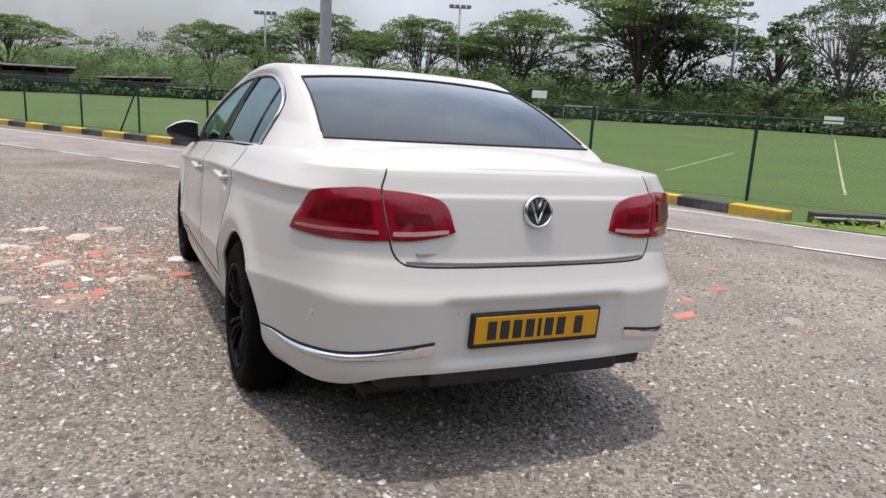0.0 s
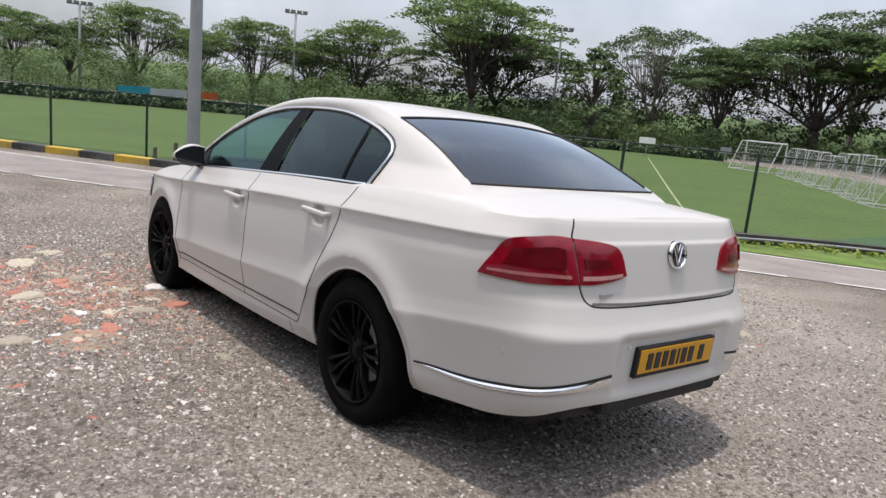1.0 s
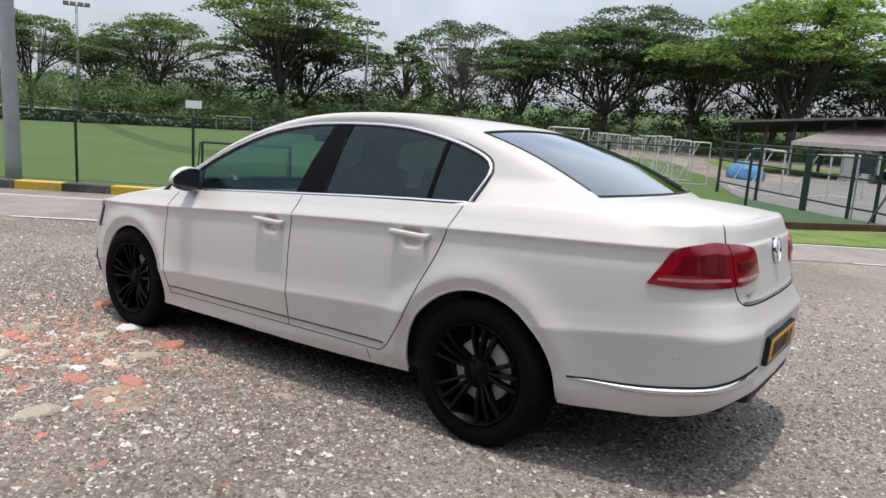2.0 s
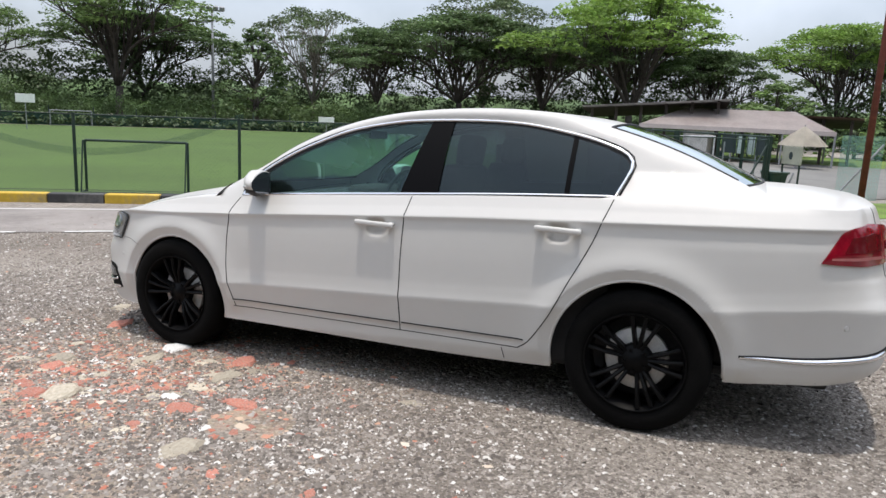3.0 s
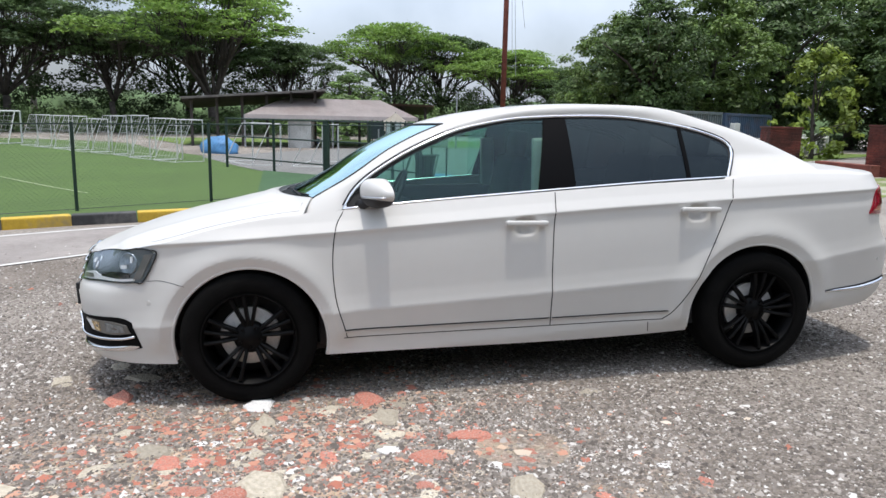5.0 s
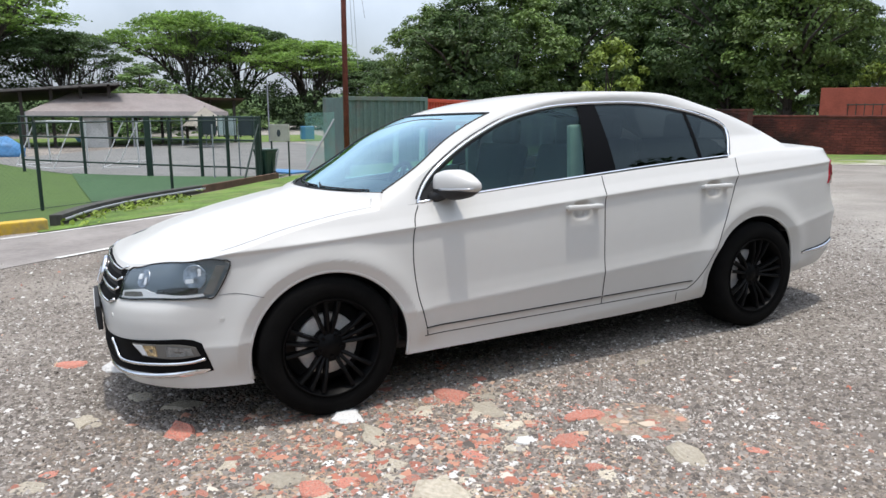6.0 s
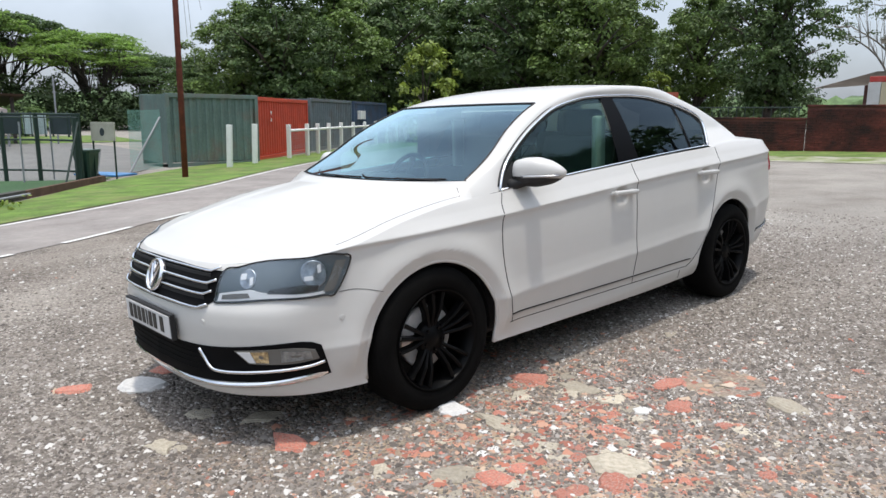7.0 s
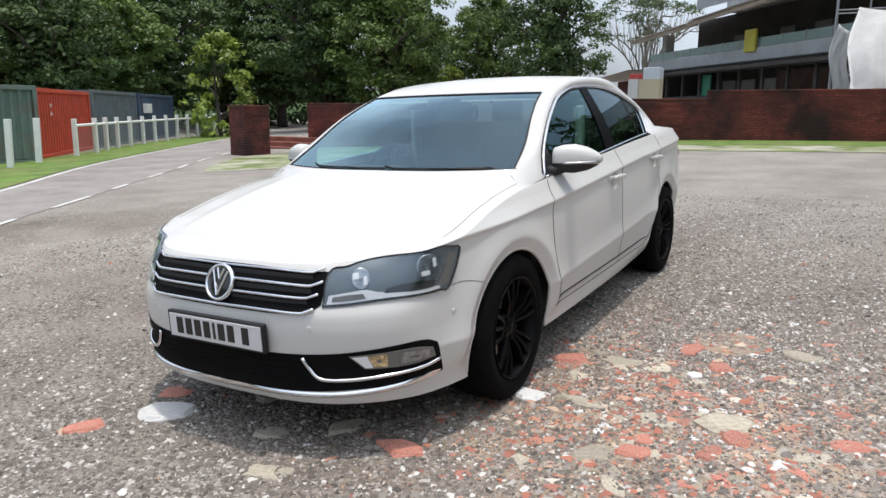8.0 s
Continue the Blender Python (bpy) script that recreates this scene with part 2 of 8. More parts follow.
def ease(pairs):
    """A smooth function through (x, value) pairs in rising x."""
    a = np.array(sorted(pairs), float)
    d = np.gradient(a[:, 1], a[:, 0])
    def f(x):
        x = np.clip(np.asarray(x, float), a[0, 0], a[-1, 0])
        i = np.clip(np.searchsorted(a[:, 0], x) - 1, 0, len(a) - 2)
        h = a[i + 1, 0] - a[i, 0]
        t = (x - a[i, 0]) / h
        return ((1 + 2 * t) * (1 - t) ** 2 * a[i, 1] + t * (1 - t) ** 2 * h * d[i] + t * t * (3 - 2 * t) * a[i + 1, 1] + t * t * (t - 1) * h * d[i + 1])
    return f


def steps(pairs):
    a = np.array(sorted(pairs), float)
    return lambda x: np.interp(x, a[:, 0], a[:, 1])


LOT_X, LOT_Y = -0.0281, -0.0249


def lot(x, y):
    """Height of the ground: the car park falls gently towards the pitch and levels out far away."""
    z = LOT_X * np.asarray(x, float) + LOT_Y * np.asarray(y, float)
    a = np.abs(z)
    return np.sign(z) * np.where(a < 0.42, a, 0.42 + 0.14 * np.tanh((a - 0.42) / 0.14))
# ---------------------------------------------------------------- ground
KERB_PTS = [(-16.0, 37.0), (-9.0, 28.4), (-4.6, 22.2), (-2.6, 19.3), (-1.0, 17.0), (0.6, 14.8), (2.7, 12.0), (4.2, 9.9), (5.4, 8.1), (6.5, 6.4), (7.2, 5.0), (7.55, 3.7), (7.75, 2.85)]
OUTER_PTS = [(-17.5, 36.5), (-10.2, 27.5), (-5.6, 21.3), (-1.0, 15.0), (2.6, 9.9), (4.2, 7.8), (5.6, 6.0), (6.6, 4.3), (7.4, 2.6), (8.5, 0.8), (9.8, -1.0), (11.5, -3.2), (16.4, -8.8), (23.3, -19.1), (34.0, -36.0)]
INNER_PTS = [(-19.0, 33.0), (-9.0, 20.5), (-4.0, 14.0), (-0.6, 9.4), (1.67, 6.55), (2.6, 5.5), (3.5, 4.4), (4.4, 3.3), (5.1, 2.3), (6.05, 0.75), (7.3, -0.95), (8.9, -3.25), (11.6, -7.0), (15.5, -12.6), (28.0, -33.0)]


def lane(pts, n, dz=0.0):
    p = spline(pts, n)
    return np.stack([p[:, 0], p[:, 1], lot(p[:, 0], p[:, 1]) + dz], 1)


def sheet(name, a, b, material, label, cat="", cols=4, kind="structure", dz=0.0):
    """A strip of surface between two lines, laid on the ground."""
    vs, fs = [], []
    n = len(a)
    for i in range(n):
        for k in range(cols + 1):
            q = a[i][:2] * (1 - k / cols) + b[i][:2] * (k / cols)
            vs.append((q[0], q[1], float(lot(q[0], q[1])) + dz))
    c = cols + 1
    for i in range(n - 1):
        for k in range(cols):
            fs.append((i * c + k, (i + 1) * c + k, (i + 1) * c + k + 1, i * c + k + 1))
    me = mesh_of(name, vs, fs, material, True)
    bmx = bmesh.new()
    bmx.from_mesh(me)
    for f in bmx.faces:
        if f.normal.z < 0:
            f.normal_flip()
    bmx.to_mesh(me)
    bmx.free()
    return tagged(part(name, me, material, None, label), label, cat, kind=kind)


def ground_mat():
    m = bpy.data.materials.new("gravel")
    m.use_nodes = True
    n, l = m.node_tree.nodes, m.node_tree.links
    p = n["Principled BSDF"]
    p.inputs["Roughness"].default_value = 0.95
    p.inputs["Specular IOR Level"].default_value = 0.2
    tcn = n.new("ShaderNodeTexCoord")
    def noise_(scale, detail=5, rough=0.6):
        t = n.new("ShaderNodeTexNoise")
        t.inputs["Scale"].default_value, t.inputs["Detail"].default_value, t.inputs["Roughness"].default_value = scale, detail, rough
        l.new(tcn.outputs["Object"], t.inputs["Vector"])
        return t.outputs["Fac"]
    def ramp(src, *stops):
        r = n.new("ShaderNodeValToRGB")
        e = r.color_ramp.elements
        e[0].position, e[0].color = stops[0][0], (*stops[0][1], 1)
        e[1].position, e[1].color = stops[-1][0], (*stops[-1][1], 1)
        for pos, col in stops[1:-1]:
            x = e.new(pos)
            x.color = (*col, 1)
        l.new(src, r.inputs["Fac"])
        return r.outputs["Color"]
    def mixc(a, b, fac, mode="MIX"):
        mm = n.new("ShaderNodeMix")
        mm.data_type, mm.blend_type = "RGBA", mode
        for s, k in ((fac, "Factor"), (a, "A"), (b, "B")):
            if isinstance(s, (int, float)):
                mm.inputs[k].default_value = s
            elif isinstance(s, tuple):
                mm.inputs[k].default_value = (*s, 1)
            else:
                l.new(s, mm.inputs[k])
        return mm.outputs["Result"]
    v = n.new("ShaderNodeTexVoronoi")
    v.inputs["Scale"].default_value = 48
    l.new(tcn.outputs["Object"], v.inputs["Vector"])
    v2 = n.new("ShaderNodeTexVoronoi")
    v2.inputs["Scale"].default_value = 110
    l.new(tcn.outputs["Object"], v2.inputs["Vector"])
    stone = ramp(v.outputs["Color"], (0.15, (0.12, 0.112, 0.102)), (0.45, (0.30, 0.283, 0.262)), (0.70, (0.46, 0.44, 0.42)), (0.90, (0.72, 0.70, 0.68)))
    stone2 = ramp(v2.outputs["Color"], (0.15, (0.11, 0.10, 0.092)), (0.55, (0.32, 0.30, 0.275)), (0.90, (0.66, 0.64, 0.61)))
    dust = ramp(noise_(60, 6, 0.7), (0.3, (0.22, 0.205, 0.188)), (0.7, (0.44, 0.42, 0.39)))
    edge = ramp(v.outputs["Distance"], (0.25, (1, 1, 1)), (0.75, (0.35, 0.34, 0.33)))
    c = mixc(stone, stone2, ramp(noise_(9), (0.42, (0, 0, 0)), (0.58, (1, 1, 1))))
    c = mixc(c, edge, 0.75, "MULTIPLY")
    c = mixc(c, dust, ramp(noise_(1.1, 4), (0.42, (0.12, 0.12, 0.12)), (0.66, (0.75, 0.75, 0.75))))
    c = mixc(c, ramp(noise_(0.35, 4), (0.35, (0.66, 0.600, 0.550)), (0.65, (1.12, 1.065, 0.995))), 1.0, "MULTIPLY")
    # crumbled mortar and clay trodden in beside the front wheel
    far_ = n.new("ShaderNodeVectorMath")
    far_.operation = "DISTANCE"
    l.new(tcn.outputs["Object"], far_.inputs[0])
    far_.inputs[1].default_value = (-1.55, 1.25, 0.0)
    spread_ = n.new("ShaderNodeMapRange")
    spread_.inputs["From Min"].default_value, spread_.inputs["From Max"].default_value = 1.9, 0.4
    l.new(far_.outputs["Value"], spread_.inputs["Value"])
    stain = mixc(spread_.outputs["Result"], ramp(noise_(4.5, 6, 0.7), (0.40, (0, 0, 0)), (0.60, (0.85, 0.85, 0.85))), 1.0, "MULTIPLY")
    c = mixc(c, ramp(noise_(22, 5), (0.35, (0.44, 0.37, 0.24)), (0.65, (0.50, 0.30, 0.22))), stain)
    # paler and dustier towards the wall, where nobody parks
    sp = n.new("ShaderNodeSeparateXYZ")
    l.new(tcn.outputs["Object"], sp.inputs[0])
    fade = n.new("ShaderNodeMapRange")
    fade.inputs["From Min"].default_value, fade.inputs["From Max"].default_value = -0.8, -5.2
    l.new(sp.outputs["Y"], fade.inputs["Value"])
    pale = mixc(c, ramp(noise_(0.8, 6, 0.65), (0.35, (0.255, 0.235, 0.212)), (0.65, (0.40, 0.375, 0.34))), 0.68)
    c = mixc(c, pale, fade.outputs["Result"])
    l.new(c, p.inputs["Base Color"])
    b = n.new("ShaderNodeBump")
    b.inputs["Strength"].default_value, b.inputs["Distance"].default_value = 0.9, 0.018
    b.invert = True
    l.new(v.outputs["Distance"], b.inputs["Height"])
    b2 = n.new("ShaderNodeBump")
    b2.inputs["Strength"].default_value, b2.inputs["Distance"].default_value = 0.6, 0.05
    l.new(noise_(5, 8, 0.7), b2.inputs["Height"])
    l.new(b.outputs["Normal"], b2.inputs["Normal"])
    l.new(b2.outputs["Normal"], p.inputs["Normal"])
    return m


GRAVEL = ground_mat()
ASPHALT = mat("worn_asphalt", (0.232, 0.208, 0.192), 0.9, vary=0.20, scale=1.3, bump=0.5, bump_scale=140, dirt=(0.33, 0.305, 0.28), dirt_scale=0.5, dirt_amount=0.6)
GRASS_FIELD = mat("pitch_grass", (0.056, 0.102, 0.0140), 0.9, vary=0.12, scale=0.25, bump=0.6, bump_scale=25)
GRASS = mat("verge_grass", (0.10, 0.17, 0.025), 0.95, vary=0.35, scale=2.0, bump=0.8, bump_scale=50, dirt=(0.22, 0.18, 0.09), dirt_scale=1.2, dirt_amount=0.5)
GRASS_WORN = mat("worn_grass", (0.13, 0.17, 0.035), 0.95, vary=0.35, scale=1.2, bump=0.8, bump_scale=50, dirt=(0.40, 0.37, 0.32), dirt_scale=0.9, dirt_amount=0.96, dirt_from=0.42)
PITCH_LINE = mat("pitch_paint", (0.30, 0.36, 0.20), 0.9, vary=0.25, scale=3)
LINE_WHITE = mat("road_paint", (0.62, 0.61, 0.58), 0.8, vary=0.12, scale=6, dirt=(0.25, 0.23, 0.21), dirt_scale=3.0, dirt_amount=0.55)

# the ground sheet, fine near the car and coarse to the horizon
ax = np.unique(np.concatenate([np.linspace(-14, 22, 73), np.array([-2000, -900, -400, -200, -120, -80, -55, -40, -30, -22, -18, 26, 31, 38, 46, 55, 70, 90, 130, 220, 420, 900, 2000])]))
ay = np.unique(np.concatenate([np.linspace(-24, 26, 101), np.array([-2000, -900, -400, -200, -120, -80, -55, -40, -30, 30, 38, 46, 55, 70, 90, 130, 220, 420, 900, 2000])]))
gv = [(x, y, float(lot(x, y))) for x in ax for y in ay]
gf = [(i * len(ay) + j, (i + 1) * len(ay) + j, (i + 1) * len(ay) + j + 1, i * len(ay) + j + 1) for i in range(len(ax) - 1) for j in range(len(ay) - 1)]
GROUND = tagged(part("ground", mesh_of("ground", gv, gf, GRAVEL, True), GRAVEL, None, "grey gravel car park strewn with pebbles and brick rubble"), "grey gravel car park strewn with pebbles and brick rubble", "ground", kind="structure")

NL = 120
ol, il = lane(OUTER_PTS, NL), lane(INNER_PTS, NL)
sheet("road", il, ol + (ol - il) * 0.07, ASPHALT, "worn grey asphalt lane with faded white edge lines", "road", 8, dz=0.006)


def stripe(name, pts, a, b, n, width, label):
    p = lane(pts, 600)
    i0, i1 = int(a * 599), int(b * 599)
    q = p[i0:i1 + 1][:: max(1, (i1 - i0) // n)]
    t = np.gradient(q[:, :2], axis=0)
    t /= np.linalg.norm(t, axis=1)[:, None]
    nn = np.stack([-t[:, 1], t[:, 0]], 1) * width / 2
    return sheet(name, q[:, :2] + nn, q[:, :2] - nn, LINE_WHITE, label, "road marking", 1, dz=0.011)


stripe("road_line", OUTER_PTS, 0.02, 0.98, 200, 0.10, "solid white edge line on asphalt")
rng = random.Random(4)
pos = 0.03
while pos < 0.95:
    ln = rng.uniform(0.010, 0.018)
    stripe("road_dash", INNER_PTS, pos, pos + ln, 8, 0.09, "broken white edge line, worn away in places")
    pos += ln + (rng.uniform(0.004, 0.012) if pos < 0.5 else rng.uniform(0.012, 0.020))
# ---------------------------------------------------------------- the site round the car park
def at(x, y, dz=0.0):
    return Vector((x, y, float(lot(x, y)) + dz))


POST_GREEN = mat("post_green", (0.012, 0.030, 0.022), 0.5, vary=0.2, scale=6)
NET_GREEN = mat("net_green", (0.020, 0.060, 0.045), 0.8)
KERB_YELLOW = mat("kerb_yellow", (0.55, 0.36, 0.035), 0.75, vary=0.15, scale=3, dirt=(0.20, 0.17, 0.12), dirt_scale=3.5, dirt_amount=0.7, bump=0.3, bump_scale=40)
KERB_BLACK = mat("kerb_black", (0.045, 0.045, 0.046), 0.8, vary=0.25, scale=3, dirt=(0.17, 0.16, 0.15), dirt_scale=3.0, dirt_amount=0.6, bump=0.3, bump_scale=40)
DRAIN_DARK = mat("drain_concrete", (0.06, 0.058, 0.05), 0.9, vary=0.3, scale=2.0, bump=0.4, bump_scale=30)
WHITE_PAINT = mat("weathered_white", (0.80, 0.80, 0.78), 0.7, vary=0.08, scale=4, dirt=(0.38, 0.36, 0.33), dirt_scale=4, dirt_amount=0.4)
GALV = mat("galvanised_grey", (0.30, 0.31, 0.325), 0.5, metal=0.35, vary=0.1, scale=2)
RUST = mat("rusty_red", (0.13, 0.030, 0.020), 0.8, vary=0.35, scale=4, bump=0.3, bump_scale=60)
GOAL_WHITE = mat("goal_white", (0.50, 0.51, 0.50), 0.5, vary=0.05)
COURT = mat("grey_court", (0.165, 0.162, 0.152), 0.9, vary=0.12, scale=0.8, bump=0.2, bump_scale=60)
TURF = mat("artificial_turf", (0.036, 0.088, 0.030), 0.9, vary=0.10, scale=0.6, bump=0.4, bump_scale=60)

# pitch, court and verges, each a sheet a few millimetres above the ground
edge_pts = KERB_PTS + [(9.4, 2.4), (11.6, 0.6), (13.4, -0.7), (15.6, -2.3), (18.5, -4.0)]
far_pts = [(-62, 66), (-40, 68), (-22, 64), (-8, 60), (8, 55.5), (24, 47.5), (31, 43.5), (40, 37), (50, 26), (46, 14), (36, 9.0), (26, 3.0), (18.5, -2.6)]
e_, f_ = spline(edge_pts, 90), spline(far_pts, 90)
sheet("pitch", e_, f_, GRASS_FIELD, "mown green football pitch behind the fence", "grass pitch", 24, dz=0.012)
sheet("court", spline([(15.9, -2.2), (17.0, 0.2), (22.0, 3.0), (30, 6.0)], 20), spline([(18.5, -4.4), (26, -8), (40, -10), (52, -8)], 20), COURT, "grey hard court with white goal frames", "court", 10, dz=0.020)
sheet("turf_strip", spline([(10.9, 2.2), (12.9, 0.0), (14.4, -1.3), (16.1, -2.7)], 14), spline([(21.6, 2.7), (19.3, 0.66), (17.7, -0.75), (16.3, -1.95)], 14), TURF, "dark green artificial turf", "turf", 6, dz=0.030)
vin = [(7.35, 2.95), (7.6, 2.45), (8.6, 0.9), (9.9, -0.9), (11.6, -3.1), (16.5, -8.7), (23.4, -19.0), (31.0, -31.2)]
vout = [(7.7, 3.0), (8.2, 2.6), (10.0, 1.75), (11.9, 0.15), (14.2, -1.55), (16.6, -3.6), (19.2, -6.6), (20.6, -9.8), (24.6, -15.2), (28.6, -21.4), (34.0, -30.4)]
sheet("verge", spline(vin, 80), spline(vout, 80), GRASS, "strip of bright green grass along the lane", "grass", 6, dz=0.018)
sheet("lawn", spline([(43.0, 9.0), (43.5, 0.0), (44.0, -14.0)], 12), spline([(56.0, 14.0), (57.0, 0.0), (58.0, -16.0)], 12), GRASS, "strip of mown lawn beyond the court", "grass", 6, dz=0.028)
wall_foot = spline([(13.5, -17.0), (9, -17.5), (5, -18.6), (0, -18.6), (-6, -18.1), (-14, -17.5)], 40)
sheet("wall_verge", wall_foot + np.array([[0.0, 2.1]]), wall_foot - np.array([[0.0, 0.4]]), GRASS, "bright grass at the foot of the brick wall", "grass", 6, dz=0.016)
sheet("patchy_verge", wall_foot + np.array([[0.3, 4.2]]), wall_foot + np.array([[0.0, 2.0]]), GRASS_WORN, "thin patchy grass spreading out over the gravel", "grass", 6, dz=0.010)
sheet("worn_verge", spline([(10.4, -6.9), (11.6, -8.2), (13.2, -10.6)], 10), spline([(7.6, -9.4), (9.6, -12.2), (12.6, -14.2)], 10), GRASS_WORN, "thin worn grass beside the gate pillar", "grass", 4, dz=0.009)

# white pitch markings
def pitch_line(a, b, w=0.06):
    a, b = np.array(a, float), np.array(b, float)
    n_ = max(2, int(np.linalg.norm(b - a) / 2))
    p = np.linspace(a, b, n_)
    d = (b - a) / np.linalg.norm(b - a)
    q = np.array([-d[1], d[0]]) * w / 2
    sheet("pitch_line", p + q, p - q, PITCH_LINE, "white pitch marking on the grass", "pitch line", 1, dz=0.022)


pitch_line((13.6, 6.2), (39.5, 26.0))
pitch_line((12.5, 10.8), (20.8, 16.3))

# kerb of black and yellow blocks
kerb = thing("kerb", "raised kerb of alternating yellow and black painted blocks", "kerb", kind="structure")
kp = spline(KERB_PTS, 2000)
ks = np.concatenate([[0], np.cumsum(np.linalg.norm(np.diff(kp, axis=0), axis=1))])
nb = int(ks[-1] / 0.92)
for i in range(nb):
    s0, s1 = ks[-1] - (i + 1) * 0.92, ks[-1] - i * 0.92 - 0.012
    pa = np.array([np.interp(s0, ks, kp[:, 0]), np.interp(s0, ks, kp[:, 1])])
    pb = np.array([np.interp(s1, ks, kp[:, 0]), np.interp(s1, ks, kp[:, 1])])
    c, d = (pa + pb) / 2, pb - pa
    ln = float(np.linalg.norm(d))
    slope = math.degrees(math.atan2(float(lot(*pb) - lot(*pa)), ln))
    b = boxed((-ln / 2, -0.12, -0.14), (ln / 2, 0.12, 0.165), 0.022)
    o = part("kerb_block", b, KERB_YELLOW if i % 2 == 0 else KERB_BLACK, kerb)
    o.matrix_basis = pose(c[0], c[1], float(lot(*c)), 0, -slope, math.degrees(math.atan2(d[1], d[0])))

# drain wall and retaining board where the kerb ends
bmx = bmesh.new()
dp = spline([(8.1, 2.75), (9.3, 2.35), (10.7, 1.55), (12.3, 0.15)], 24)
for a, b in zip(dp, dp[1:]):
    d = b - a
    mm = pose(*((a + b) / 2), float(lot(*((a + b) / 2))), 0, 0, math.degrees(math.atan2(d[1], d[0])))
    box(bmx, (-np.linalg.norm(d) / 2 - 0.01, -0.09, -0.3), (np.linalg.norm(d) / 2 + 0.01, 0.09, 0.17), 0.0, mm)
solid("drain_wall", bmx, DRAIN_DARK, "low dark concrete drain wall beside the verge", "drain", kind="structure")
bmx = bmesh.new()
tube(bmx, [at(p[0] - 0.10, p[1] - 0.12, 0.10) for p in dp], 0.022, 8)
solid("drain_pipe", bmx, GALV, "pale pipe clipped along the drain wall", "pipe", smooth=True)
bmx = bmesh.new()
dp = spline([(12.3, 0.10), (13.6, -0.95), (15.2, -2.25)], 12)
for a, b in zip(dp, dp[1:]):
    d = b - a
    mm = pose(*((a + b) / 2), float(lot(*((a + b) / 2))), 0, 0, math.degrees(math.atan2(d[1], d[0])))
    box(bmx, (-np.linalg.norm(d) / 2 - 0.01, -0.05, -0.2), (np.linalg.norm(d) / 2 + 0.01, 0.05, 0.16), 0.0, mm)
solid("retaining_board", bmx, mat("brown_board", (0.10, 0.055, 0.035), 0.9, vary=0.3, scale=4, bump=0.3), "low brown retaining board edging the turf", "edging", kind="structure")

# pitch fence: posts, top rail and diamond wire
FENCE_PTS = [(-12.5, 35.4), (-9.3, 31.4), (-6.5, 27.8), (-3.9, 24.5), (-2.1, 22.2), (-0.45, 19.9), (1.25, 17.1), (3.0, 14.9), (4.7, 12.8), (6.25, 10.8), (7.85, 8.0), (9.45, 5.2), (10.75, 3.05), (12.6, 0.65), (15.8, -1.95)]
fence = thing("pitch_fence", "dark green chain-link fence on slim posts round the pitch", "fence", kind="structure")
H = 1.56
for i, (x, y) in enumerate(FENCE_PTS):
    b = bmesh.new()
    p = at(x, y)
    tube(b, [p + Vector((0, 0, -0.2)), p + Vector((0, 0, H + 0.03))], 0.032, 8)
    part("post", b, POST_GREEN, fence)
    if i in (5, 14):
        q = at(*FENCE_PTS[i - 1])
        d = (q - p).normalized()
        b = bmesh.new()
        tube(b, [p + Vector((0, 0, H - 0.1)), p + d * 0.95 + Vector((0, 0, -0.05))], 0.026, 8)
        part("brace", b, POST_GREEN, fence)
wv_, wf_ = [], []
for (xa, ya), (xb, yb) in zip(FENCE_PTS, FENCE_PTS[1:]):
    a, b = at(xa, ya), at(xb, yb)
    L = (b - a).length
    bb = bmesh.new()
    tube(bb, [a + Vector((0, 0, H)), b + Vector((0, 0, H))], 0.013, 6)
    tube(bb, [a + Vector((0, 0, 0.05)), b + Vector((0, 0, 0.05))], 0.006, 4)
    part("rail", bb, POST_GREEN, fence)
    sp = 0.085
    u = (b - a) / L
    for k in range(int(-H / sp), int(L / sp) + 1):
        for sg in (1, -1):
            t0 = k * sp
            za, zb2, ta, tb = 0.03, H, t0, t0 + H
            if ta < 0:
                za, ta = 0.03 - ta, 0
            if tb > L:
                zb2, tb = H - (tb - L), L
            if tb - ta < 0.05:
                continue
            if sg < 0:
                za, zb2 = H + 0.03 - za, H + 0.03 - zb2
            p, q = a + u * ta + Vector((0, 0, za)), a + u * tb + Vector((0, 0, zb2))
            w = Vector((0, 0, 0.0011))
            o = Vector((-u.y, u.x, 0)) * 0.0011
            n0 = len(wv_)
            wv_ += [p - w, p + w, p + o, q - w, q + w, q + o]
            wf_ += [(n0, n0 + 3, n0 + 4, n0 + 1), (n0 + 1, n0 + 4, n0 + 5, n0 + 2), (n0 + 2, n0 + 5, n0 + 3, n0)]
tagged(part("wire_mesh", mesh_of("wire_mesh", wv_, wf_, NET_GREEN), NET_GREEN, fence), kind="stuff")

# slack dark net hung behind the fence
net = bmesh.new()


def swag(t, dz):
    x, y = 4.95 + 3.4 * t, 13.45 - 5.15 * t
    return Vector((x, y, float(lot(x, y)) + 1.66 - 0.84 * math.sin(math.pi * t) ** 0.9 + dz))


for k in range(7):
    tube(net, [swag(t, 0.022 * k - 0.07) for t in np.linspace(0.0, 1, 30)], 0.0032, 3)
for t in np.linspace(0.0, 1, 150):
    tube(net, [swag(t, -0.07), swag(t, 0.062)], 0.0025, 3)
solid("slack_net", net, NET_GREEN, "slack dark net band sagging behind the fence", "net")

